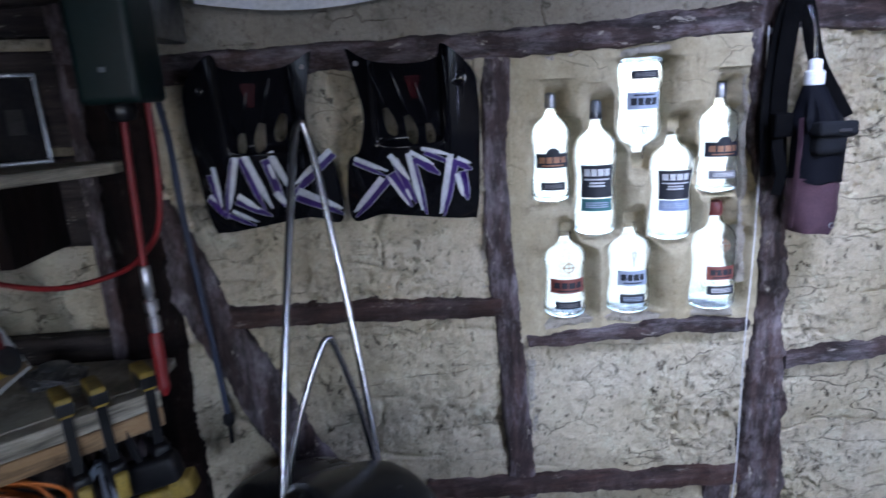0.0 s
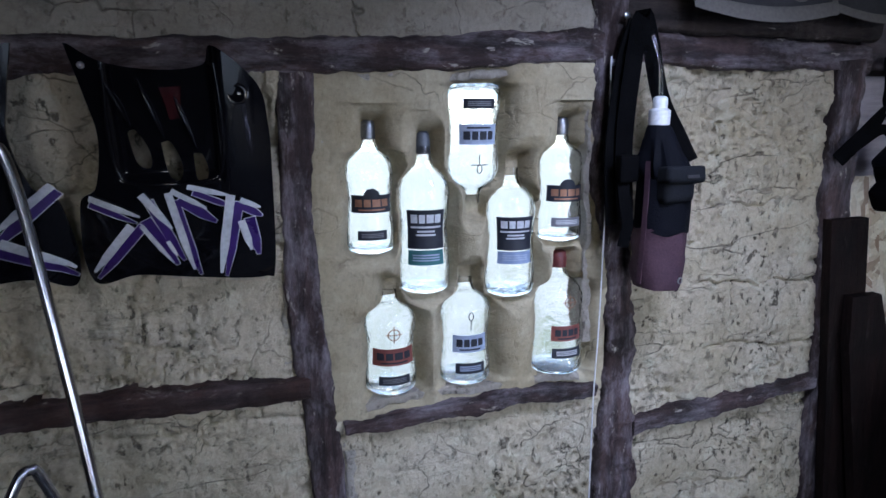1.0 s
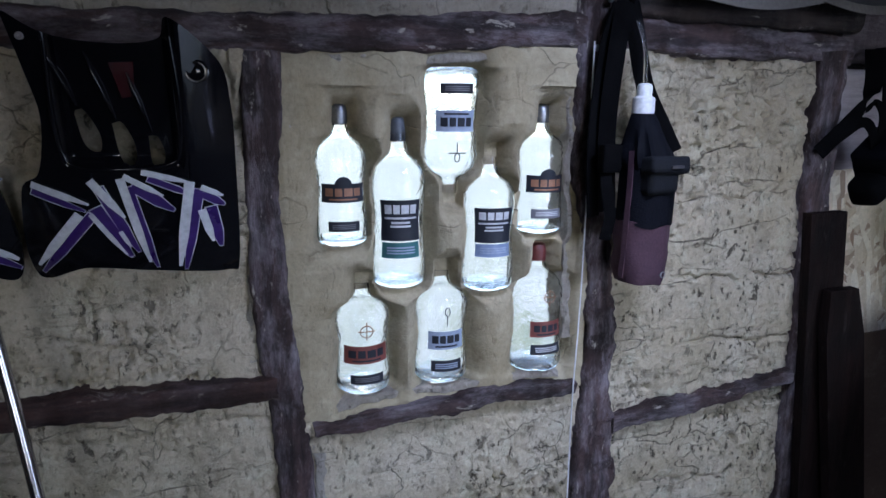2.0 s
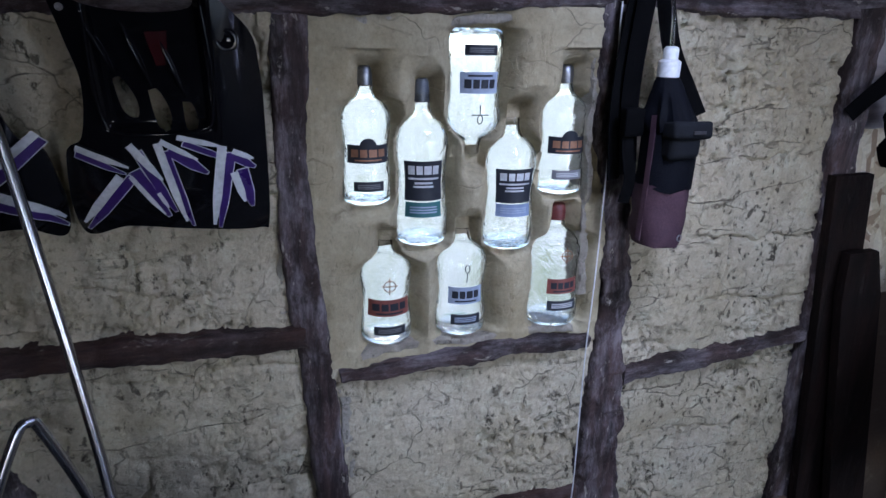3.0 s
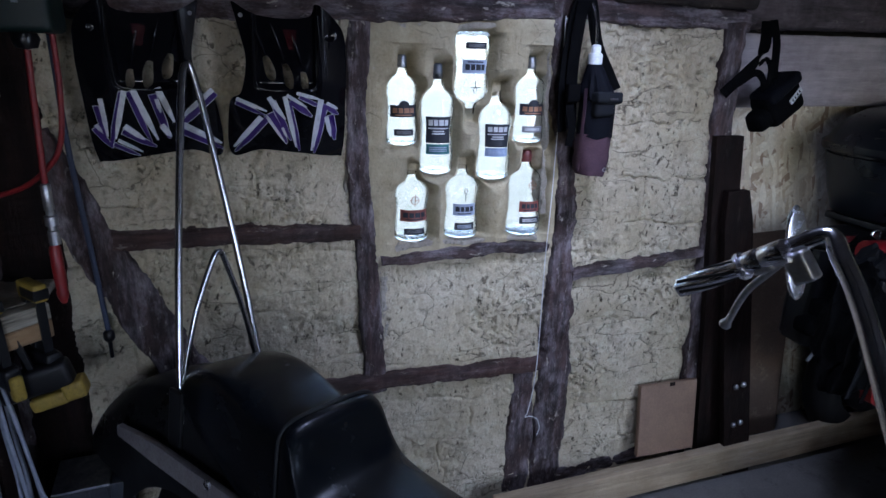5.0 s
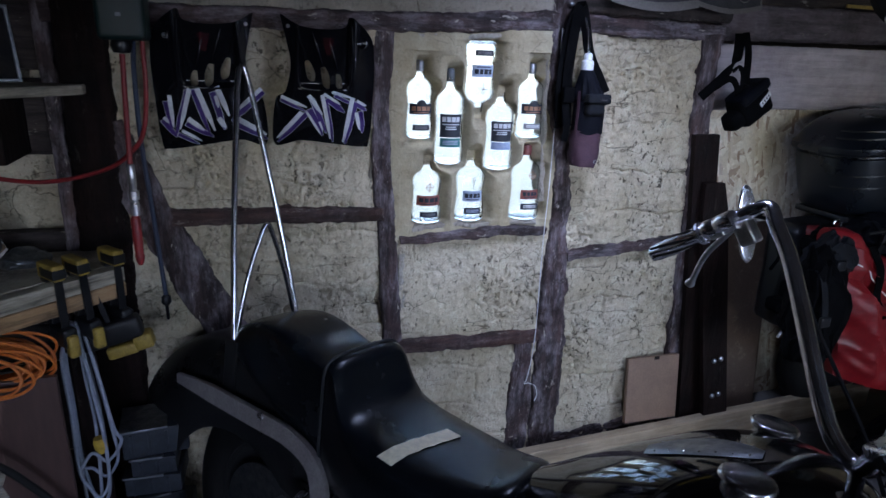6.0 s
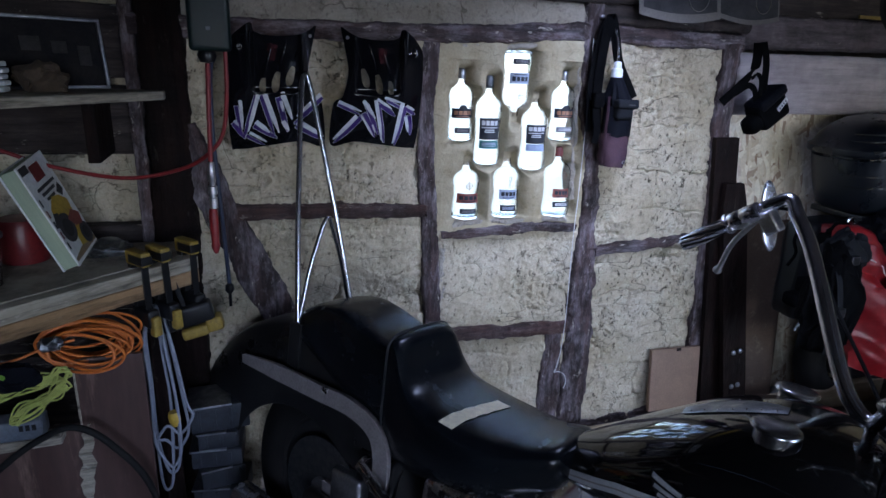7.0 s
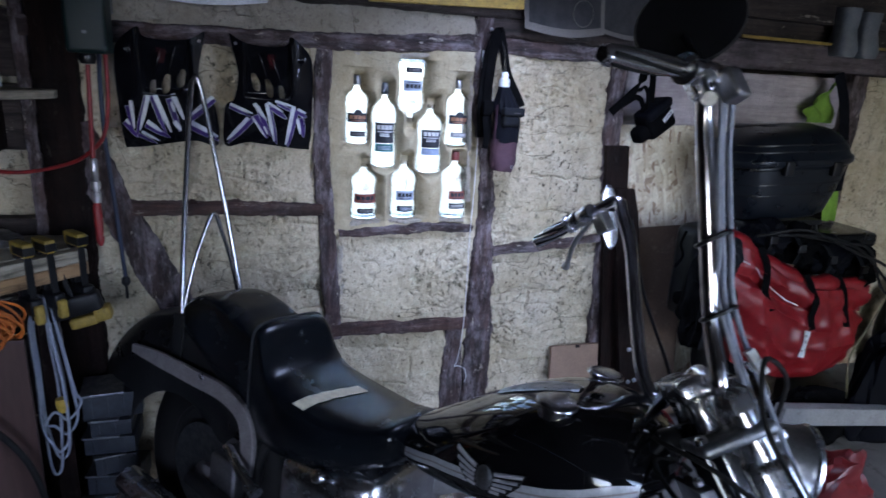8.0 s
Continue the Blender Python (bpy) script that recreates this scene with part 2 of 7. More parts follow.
PLASTER = plaster_material("clay_plaster", (0.46, 0.385, 0.255), (0.63, 0.555, 0.425), 1.0, 0.65, 0.8)
PLASTER_SMOOTH = plaster_material("smooth_clay_plaster", (0.34, 0.28, 0.175), (0.45, 0.40, 0.285), 0.2, 0.3, 0.3)
MORTAR = plaster_material("lime_mortar", (0.27, 0.235, 0.18), (0.38, 0.34, 0.28), 0.6, 0.5, 0.6)
def strand_board(name):
    """Pressed flakes: stretched cells in two directions, each of its own tone, with dark gaps."""
    m, nt, b = nodes_of(name)
    col = None
    for turn, sc in ((0.5, (16, 16, 62)), (-0.65, (15, 15, 54)), (1.35, (17, 17, 66))):
        tc = nt.nodes.new("ShaderNodeTexCoord")
        mp = nt.nodes.new("ShaderNodeMapping")
        mp.vector_type = "TEXTURE"
        mp.inputs["Rotation"].default_value = (0, turn, 0)
        mp.inputs["Scale"].default_value = tuple(1 / v for v in sc)
        nt.links.new(tc.outputs["Object"], mp.inputs[0])
        vo = add(nt, "TexVoronoi", Scale=1.0)
        nt.links.new(mp.outputs[0], vo.inputs[0])
        sep = nt.nodes.new("ShaderNodeSeparateColor")
        nt.links.new(vo.outputs["Color"], sep.inputs[0])
        tone = mixed(nt, sep.outputs[0], (0.60, 0.50, 0.36), (0.86, 0.80, 0.67))
        tone = mixed(nt, ramp(nt, sep.outputs[1], [(0.86, 0.0), (0.9, 0.75)]), tone, (0.27, 0.15, 0.09))
        col = tone if col is None else mixed(nt, ramp(nt, sep.outputs[2], [(0.48, 0.0), (0.52, 1.0)]), col, tone)
    co = coords(nt)
    fine = noise_of(nt, co, 130.0, 5.0, 0.7)
    col = mixed(nt, 0.4, col, ramp(nt, fine, [(0.3, 0.4), (0.65, 1.0)]), "MULTIPLY")
    col = mixed(nt, ramp(nt, noise_of(nt, co, 4.5, 7.0, 0.65), [(0.54, 0.0), (0.78, 0.6)]), col, (0.25, 0.19, 0.13))
    nt.links.new(col, b.inputs["Base Color"])
    b.inputs["Roughness"].default_value = 0.75
    bump(nt, b, fine, 0.3, 0.002)
    return m


OSB = strand_board("strand_board")
PINE_BROWN = timber_material("brown_pine_rail", (0.12, 0.12, 1), (0.26, 0.15, 0.07), (0.36, 0.22, 0.11), (0.45, 0.33, 0.2), 0.35, 0.6, 0.2)
# brown that puts the strand board's lower shade into colour
SHADED_BROWN = plain("shaded_brown_sheet", (0.105, 0.071, 0.050), (0.15, 0.104, 0.074), 7, (0.6, 0.75), rel=0.2, dirt=(0.19, 0.15, 0.11))
CLAMP_YELLOW = plain("dull_yellow_plastic", (0.34, 0.23, 0.035), (0.24, 0.16, 0.03), 30, (0.5, 0.65), 0.0, 0.1, dirt=(0.06, 0.05, 0.03))
BADGE = plain("cast_badge", (0.50, 0.50, 0.53), (0.6, 0.6, 0.63), 60, (0.42, 0.55), 0.3, 0.2)
TIMBER_UP = timber_material("old_timber_upright", (1, 1, 0.10), (0.026, 0.015, 0.013), (0.088, 0.054, 0.052), (0.36, 0.32, 0.345), 0.68, smear=0.75)
TIMBER_ACROSS = timber_material("old_timber_across", (0.10, 1, 1), (0.026, 0.015, 0.013), (0.088, 0.054, 0.052), (0.36, 0.32, 0.345), 0.68, smear=0.75)
FILLET = plaster_material("grey_mortar_smear", (0.33, 0.29, 0.235), (0.47, 0.43, 0.375), 0.9, 0.3, 0.9)
TIMBER_RED = timber_material("bare_red_brown_timber", (0.08, 1, 1), (0.026, 0.013, 0.010), (0.070, 0.034, 0.027), (0.24, 0.19, 0.20), 0.32, 0.55, 0.3)
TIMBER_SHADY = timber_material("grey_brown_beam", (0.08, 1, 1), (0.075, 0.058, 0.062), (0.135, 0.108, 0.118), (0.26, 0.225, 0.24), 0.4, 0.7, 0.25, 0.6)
TIMBER_PALE = timber_material("dusty_plank", (0.08, 1, 1), (0.40, 0.35, 0.375), (0.54, 0.49, 0.52), (0.60, 0.56, 0.58), 0.4, 0.7, 0.25, 0.3)
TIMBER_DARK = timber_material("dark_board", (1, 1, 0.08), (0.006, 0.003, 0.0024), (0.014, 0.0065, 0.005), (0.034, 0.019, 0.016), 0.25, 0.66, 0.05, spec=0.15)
TIMBER_DARK_X = timber_material("dark_board_across", (0.08, 1, 1), (0.03, 0.022, 0.02), (0.055, 0.04, 0.035), (0.13, 0.10, 0.09), 0.35)
PINE = timber_material("pine_board", (0.06, 1, 1), (0.37, 0.28, 0.18), (0.47, 0.37, 0.25), (0.54, 0.46, 0.35), 0.3, 0.55, deep=0.45)
PINE_GREY = timber_material("grey_shelf_board", (0.1, 0.1, 1), (0.30, 0.26, 0.20), (0.42, 0.37, 0.29), (0.5, 0.46, 0.38), 0.4, 0.7)
CHIPBOARD = plain("brown_board", (0.19, 0.115, 0.075), (0.24, 0.15, 0.10), 8, (0.5, 0.65), rel=0.1)
CONCRETE = plain("dusty_concrete", (0.14, 0.135, 0.13), (0.22, 0.21, 0.20), 4, (0.8, 0.95), rel=0.4, dirt=(0.05, 0.045, 0.04))
CEILING = timber_material("ceiling_boards", (0.08, 1, 1), (0.06, 0.045, 0.04), (0.1, 0.075, 0.065), (0.15, 0.12, 0.1), 0.3)
GRASS = plain("pale_gravel_and_grass", (0.20, 0.23, 0.13), (0.56, 0.55, 0.52), 1.3, (0.8, 1.0), rel=0.3)
CHROME = plain("chrome", (0.86, 0.86, 0.89), (0.76, 0.76, 0.80), 30, (0.18, 0.32), 1.0, 0.03)
CHROME_BAR = plain("smooth_bar_chrome", (0.56, 0.56, 0.59), (0.5, 0.5, 0.53), 6, (0.20, 0.26), 1.0, 0.0)
CHROME_BRIGHT = plain("polished_bar_chrome", (0.86, 0.85, 0.90), (0.76, 0.75, 0.81), 30, (0.14, 0.25), 1.0, 0.03)
CHROME_DULL = plain("worn_chrome", (0.72, 0.72, 0.75), (0.56, 0.56, 0.59), 30, (0.30, 0.46), 1.0, 0.06)
STEEL = plain("galvanised_steel", (0.35, 0.36, 0.38), (0.24, 0.25, 0.27), 40, (0.3, 0.55), 1.0, 0.1)
STRUT_PAINT = plain("brushed_strut", (0.40, 0.37, 0.36), (0.32, 0.29, 0.29), 20, (0.35, 0.5), 0.35, 0.08, spec=0.4)
BLACK_PAINT = plain("black_lacquer", (0.004, 0.004, 0.005), (0.006, 0.006, 0.007), 5, (0.05, 0.10), 0.0, 0.0, coat=0.4)
FENDER_PAINT = plain("dusty_black_lacquer", (0.009, 0.009, 0.010), (0.020, 0.020, 0.021), 7, (0.22, 0.45), 0.0, 0.05, spec=0.35)
BAND = plain("silver_paint", (0.52, 0.53, 0.56), (0.6, 0.61, 0.64), 9, (0.3, 0.4), 0.25, 0.03)
LEATHER = plain("black_leather", (0.0035, 0.0045, 0.0065), (0.006, 0.008, 0.011), 9, (0.20, 0.30), 0.0, 0.20, 420, rel_d=0.0012, spec=0.34)
LEATHER_TOP = plain("worn_leather_top", (0.015, 0.016, 0.018), (0.026, 0.028, 0.032), 7, (0.42, 0.58), 0.0, 0.4, 420, rel_d=0.0015, spec=0.35)
TAPE = plain("masking_tape", (0.78, 0.71, 0.50), (0.86, 0.80, 0.60), 26, (0.6, 0.75), 0.0, 0.3, 90)
RUBBER = plain("black_rubber", (0.006, 0.006, 0.006), (0.014, 0.013, 0.013), 10, (0.6, 0.8), 0.0, 0.2, spec=0.2)
BLACK_PLASTIC = plain("black_plastic", (0.005, 0.005, 0.006), (0.010, 0.010, 0.012), 14, (0.3, 0.45), 0.0, 0.1, spec=0.35)
RIBBED_PLASTIC = plain("blue_black_plastic", (0.006, 0.008, 0.012), (0.011, 0.014, 0.020), 9, (0.24, 0.36), 0.0, 0.08, spec=0.4)
FAIRING = plain("fairing_plastic", (0.0035, 0.0035, 0.005), (0.006, 0.006, 0.008), 6, (0.07, 0.12), 0.0, 0.02, spec=0.4)
CAP_RED = plain("dull_red_cap", (0.16, 0.03, 0.028), (0.12, 0.025, 0.024), 20, (0.4, 0.55))
FAIRING_RED = plain("dark_red_plastic", (0.040, 0.003, 0.005), (0.028, 0.002, 0.004), 6, (0.15, 0.25), 0.0, 0.0)
DECAL_WHITE = plain("white_decal", (0.62, 0.63, 0.66), (0.72, 0.73, 0.75), 30, (0.25, 0.4), 0.0, 0.03)
DECAL_PURPLE = plain("purple_decal", (0.030, 0.010, 0.105), (0.055, 0.02, 0.17), 20, (0.25, 0.4), 0.0, 0.03)
FABRIC_BLACK = plain("black_webbing", (0.0016, 0.0016, 0.002), (0.004, 0.004, 0.0045), 20, (0.85, 0.98), 0.0, 0.5, 300, spec=0.05)
FABRIC_NAVY = plain("navy_nylon", (0.0025, 0.003, 0.005), (0.005, 0.0055, 0.009), 14, (0.65, 0.8), 0.0, 0.6, 260, spec=0.08)
FABRIC_MESH = plain("black_mesh", (0.004, 0.0045, 0.006), (0.008, 0.009, 0.012), 30, (0.75, 0.9), 0.0, 0.6, 420, spec=0.2)
FABRIC_PLUM = plain("plum_nylon", (0.05, 0.026, 0.038), (0.08, 0.042, 0.055), 14, (0.65, 0.8), 0.0, 0.45, 260, spec=0.2)
WHITE_PLASTIC = plain("white_plastic", (0.7, 0.71, 0.72), (0.8, 0.8, 0.8), 10, (0.35, 0.5), 0.0, 0.03)
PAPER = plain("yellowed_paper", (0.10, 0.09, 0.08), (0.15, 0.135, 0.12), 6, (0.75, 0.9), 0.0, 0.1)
PRINT_GREY = plain("grey_print", (0.008, 0.008, 0.010), (0.035, 0.032, 0.034), 22, (0.7, 0.85), 0.0, 0.03)
PRINT_DARK = plain("dark_matt_print", (0.010, 0.010, 0.012), (0.02, 0.018, 0.018), 20, (0.85, 0.95), 0.0, 0.03, spec=0.1)
PRINT_BLACK = plain("black_print", (0.012, 0.013, 0.018), (0.02, 0.022, 0.03), 40, (0.5, 0.6), 0.0, 0.02)
RED_RUBBER = plain("red_hose", (0.25, 0.012, 0.014), (0.18, 0.010, 0.012), 25, (0.4, 0.55), 0.0, 0.08)
BLUE_RUBBER = plain("blue_black_cord", (0.03, 0.04, 0.075), (0.045, 0.055, 0.09), 25, (0.5, 0.65), 0.0, 0.1)
ORANGE = plain("orange_cable", (0.62, 0.17, 0.025), (0.5, 0.12, 0.02), 40, (0.45, 0.6), 0.0, 0.08)
YELLOW = plain("yellow_plastic", (0.55, 0.36, 0.04), (0.42, 0.27, 0.035), 30, (0.45, 0.6), 0.0, 0.1, dirt=(0.08, 0.06, 0.03))
CORD_YELLOW = plain("yellow_green_cord", (0.42, 0.45, 0.10), (0.34, 0.36, 0.09), 40, (0.6, 0.75), 0.0, 0.3)
CORD_GREY = plain("grey_cord", (0.24, 0.26, 0.32), (0.32, 0.34, 0.4), 40, (0.5, 0.65), 0.0, 0.1)
RED_BAG = plain("red_tarpaulin", (0.165, 0.004, 0.008), (0.24, 0.008, 0.012), 7, (0.36, 0.52), 0.0, 0.14, 60)
HI_VIS = plain("yellow_green_fabric", (0.13, 0.25, 0.02), (0.20, 0.36, 0.04), 12, (0.7, 0.85), 0.0, 0.3)
GREEN_METAL = plain("dark_green_metal", (0.003, 0.012, 0.012), (0.005, 0.017, 0.015), 9, (0.4, 0.55), 0.0, 0.1, spec=0.3)
RED_PLASTIC = plain("dull_red_plastic", (0.2, 0.018, 0.02), (0.14, 0.014, 0.016), 14, (0.3, 0.45), 0.0, 0.05)
GREY_PLASTIC = plain("grey_plastic", (0.10, 0.115, 0.14), (0.16, 0.175, 0.20), 14, (0.4, 0.55), 0.0, 0.08)


def glass(name, tint, rough):
    m, nt, b = nodes_of(name)
    b.inputs["Base Color"].default_value = (*tint, 1)
    b.inputs["Transmission Weight"].default_value = 1.0
    b.inputs["IOR"].default_value = 1.45
    b.inputs["Roughness"].default_value = rough
    bump(nt, b, noise_of(nt, coords(nt), 30.0, 3.0), 0.5, 0.006)
    return m


GLASS = glass("bottle_glass", (0.955, 0.955, 0.955), 0.07)
CLEAR_PLASTIC = glass("clear_plastic", (0.85, 0.88, 0.9), 0.15)


# ---- floor, ceiling, outer walls, ground outside ----
def slab(name, lo, hi, material, label, category, bevel=0.004):
    ob = part(name, box(lo, hi, bevel), material)
    return tagged(ob, label, category, kind="structure")


slab("floor", (-1.5, -3.7, -0.12), (4.4, 0.2, 0.0), CONCRETE, "dusty grey concrete garage floor", "floor")
slab("ceiling", (-1.5, -3.7, 2.2), (4.4, 0.3, 2.32), CEILING, "low dark boarded ceiling", "ceiling")
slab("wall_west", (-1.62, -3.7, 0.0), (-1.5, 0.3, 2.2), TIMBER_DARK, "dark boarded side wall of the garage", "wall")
slab("wall_east", (4.4, -3.7, 0.0), (4.52, 0.3, 2.2), MORTAR, "rough side wall of the garage", "wall")
south = thing("wall_south", "rough garage wall with open doorway and small window", "wall", (0, -3.7, 0), kind="structure")
for lo, hi in (((-1.62, -3.82, 0), (-1.06, -3.7, 2.2)), ((-1.06, -3.82, 0), (-0.14, -3.7, 1.03)), ((-1.06, -3.82, 1.77), (-0.14, -3.7, 2.2)), ((-0.14, -3.82, 0), (1.55, -3.7, 2.2)), ((2.95, -3.82, 0), (4.52, -3.7, 2.2)), ((1.55, -3.82, 2.05), (2.95, -3.7, 2.2))):
    part("wall_stretch", box(lo, hi), MORTAR, south)
slab("ground", (-900, -900, -0.3), (900, 900, -0.13), GRASS, "grassy ground outside the garage", "ground", 0)

# ---- the timber-framed wall ----
wall = thing("wall_north", "old timber-framed wall with cracked clay infill panels", "wall", (0, 0.05, 0), kind="structure")


def clay(name, x0, x1, z0, z1, material, y=0.0, step=0.0037, relief=0.025, edge=0.007, thick=0.1, seed=0.0, holes=None, label=""):
    """An infill panel: a hand-thrown face, rounded back to its edges, and a flat back."""
    nx, nz = max(2, round((x1 - x0) / step)), max(2, round((z1 - z0) / step))
    verts, keep = [], []
    for k in range(nz + 1):
        for i in range(nx + 1):
            x, z = x0 + (x1 - x0) * i / nx, z0 + (z1 - z0) * k / nz
            p = Vector((x, seed, z))
            d = min(x - x0, x1 - x, z - z0, z1 - z)
            fy = noise.fractal(p * 4.2, 1.0, 2.1, 3) * relief * 0.55 + noise.fractal(p * 17, 0.9, 2.0, 3) * relief * 0.16 + noise.fractal(p * 70, 0.8, 2.0, 2) * relief * 0.04
            if relief > 0.015:
                crumb = max(0.0, min(1.0, 0.30 + 1.9 * noise.noise(p * 4.4 + Vector((0, 5, 3)))))
                # flaked ledges: the last skin of clay has come off in plates
                g = noise.fractal(p * 10.5 + Vector((4, 0, 1)), 0.8, 2.2, 4) * 2.6
                u = (g - math.floor(g)) / 0.16
                fy += 0.0036 * (math.floor(g) + min(1.0, u) ** 2) * (0.25 + 0.75 * crumb)
                # crumbled hollows and straw pits
                deep = noise.fractal(p * 30 + Vector((1, 2, 3)), 0.7, 2.1, 4)
                fy += (0.15 + 0.85 * crumb) * 0.010 * max(0.0, min(1.0, (deep - 0.24) / 0.16))
                pit = noise.fractal(Vector((x * 62, seed, z * 46)), 0.7, 2.0, 3)
                fy += (0.25 + 0.75 * crumb) * 0.0065 * max(0.0, min(1.0, (pit - 0.34) / 0.14))
                # joints between the clay lumps, laid in rough courses
                warp = noise.noise_vector(p * 7) * 0.030 + noise.noise_vector(p * 31) * 0.011
                zz = (z + warp.z + seed * 0.013) / 0.158
                row = math.floor(zz)
                xx = (x + warp.x) / 0.285 + 0.47 * (row % 2) + 0.13 * row
                joint = min(abs(zz - round(zz)) * 0.158, abs(xx - round(xx)) * 0.285)
                gate = max(0.0, min(1.0, 0.42 + 2.6 * noise.noise(p * 5.2 + Vector((9, 0, 0)))))
                fy += 0.011 * gate * max(0.0, 1 - joint / 0.0065)
            fy += edge * math.exp(-d / 0.02)
            inside = False
            if holes:
                x, z, fy, inside = holes(x, z, fy)
            verts.append((x, y + fy, z))
            keep.append(inside)
    n = nx + 1
    faces = []
    for k in range(nz):
        for i in range(nx):
            q = (k * n + i, k * n + i + 1, (k + 1) * n + i + 1, (k + 1) * n + i)
            if not all(keep[j] for j in q):
                faces.append(q)
    # a back and a rim round every border
    count = len(verts)
    back = [(a, y + thick, c) for a, b, c in verts]
    border = {}
    for q in faces:
        for a, b in zip(q, q[1:] + q[:1]):
            if (b, a) in border:
                del border[(b, a)]
            else:
                border[(a, b)] = 1
    rear = [tuple(j + count for j in reversed(q)) for q in faces]
    rim = [(b, a, a + count, b + count) for a, b in border]
    ob = raw(name, verts + back, faces + rear + rim, material, wall, label)
    ob.data.set_sharp_from_angle(angle=radians(60))
    return ob


def timber(name, points, widths, material, front=-0.012, depth=0.1, wobble=0.010, parent=None, label="", n=0, inset=0.0):
    """A hewn timber that follows points (x, z), with a width at each."""
    P = spline([(x, 0, z) for x, z in points], n or max(16, int(210 * sum((Vector(a) - Vector(b)).length for a, b in zip(points, points[1:])))))
    loops = []
    for i, p in enumerate(P):
        s = i / (len(P) - 1) * (len(widths) - 1)
        k = min(int(s), len(widths) - 2)
        w = widths[k] + (widths[k + 1] - widths[k]) * (s - k)
        t = (P[min(i + 1, len(P) - 1)] - P[max(i - 1, 0)]).normalized()
        side = Vector((t.z, 0, -t.x))
        loop = []
        for j in range(34):
            a = 2 * math.pi * j / 34 + math.pi / 34
            c, q = math.cos(a), math.sin(a)
            u = math.copysign(abs(c) ** 0.25, c) * w / 2
            v = math.copysign(abs(q) ** 0.28, q) * depth / 2
            pt = p + side * u + Vector((0, front + inset + depth / 2 + v, 0))
            pt += noise.noise_vector(pt * 11) * wobble * 0.55 + noise.noise_vector(pt * 34) * wobble * 0.42 + noise.noise_vector(pt * 95) * wobble * 0.2
            loop.append(pt)
        loops.append(loop)
    return rings(name, loops, material, parent if parent else wall, label)


# bottles: (x of the axis, foot, height, radius, upside down)
BOTTLES = [
    ("A", 0.267, 1.230, 0.232, 0.0430, False), ("B", 0.366, 1.150, 0.292, 0.0480, False), ("C", 0.460, 1.524, 0.235, 0.0495, True),
    ("D", 0.537, 1.129, 0.268, 0.0500, False), ("E", 0.639, 1.230, 0.235, 0.0465, False), ("F", 0.298, 0.961, 0.216, 0.0490, False),
    ("G", 0.446, 0.962, 0.228, 0.0510, False), ("H", 0.644, 0.957, 0.250, 0.0550, False)]
PROFILE = [(0.0, 0.72), (0.010, 0.86), (0.028, 0.955), (0.06, 1.0), (0.16, 1.0), (0.30, 0.93), (0.42, 0.90), (0.52, 0.95), (0.61, 1.0), (0.67, 0.96), (0.72, 0.84), (0.755, 0.64),
           (0.78, 0.45), (0.80, 0.36), (0.83, 0.31), (0.86, 0.29), (0.91, 0.28)]
CAP_AT = 0.86


def girth(s):
    for (a, ra), (b, rb) in zip(PROFILE, PROFILE[1:]):
        if a <= s <= b:
            return ra + (rb - ra) * (s - a) / (b - a)
    return 0.0 if s < 0 else 0.26


def bottle_holes(x, z, fy):
    inside = False
    dent = 0.0
    for _, bx, foot, h, r, turned in BOTTLES:
        s = (foot - z if turned else z - foot) / h
        if -0.15 < s < 1.12 and abs(x - bx) < r + 0.05:
            w = girth(max(0.0, min(s, 1.0))) * r
            d = abs(x - bx) - w
            if s < 0:
                d = math.hypot(max(d, 0), -s * h)
            if s > 1:
                d = math.hypot(max(d, 0), (s - 1) * h)
            body = -0.0001 < s < CAP_AT
            if body and d < 0.004:
                inside = inside or d < 0.0005
                x = bx + math.copysign(w, x - bx) if d > -0.004 else x
                inside = inside or d <= -0.004
            dent = max(dent, math.exp(-max(d, 0.0) / 0.015))
    return x, z, fy * (1 - dent) + 0.044 * dent - 0.008 * (1 - dent), inside


clay("clay_panel", -0.66, 0.158, 0.0, 1.56, PLASTER, seed=0.0)
clay("clay_panel", 0.160, 0.735, 0.0, 0.935, PLASTER, seed=3.0)
clay("bottle_panel", 0.158, 0.735, 0.915, 1.56, PLASTER_SMOOTH, seed=7.0, step=0.0028, relief=0.013, thick=0.052, holes=bottle_holes,
     label="smoother clay panel moulded round eight bottles")
clay("clay_panel", 0.755, 1.325, 0.0, 1.58, PLASTER, seed=11.0)
part("strand_board", box((1.33, 0.15, 0.0), (2.66, 0.165, 1.34)), OSB, wall, "pale strand board sheet")
part("strand_board_back", box((1.33, 0.17, 0.0), (2.66, 0.24, 1.34)), TIMBER_DARK_X, wall)
clay("clay_panel", 2.66, 4.4, 0.0, 1.58, PLASTER, y=0.1, seed=19.0, step=0.012)
clay("mortar_strip", -0.66, 0.72, 1.560, 1.68, MORTAR, seed=23.0, relief=0.010, edge=0.012)
clay("clay_panel", -1.5, -0.62, 0.0, 2.2, PLASTER, y=0.06, seed=27.0, step=0.012)

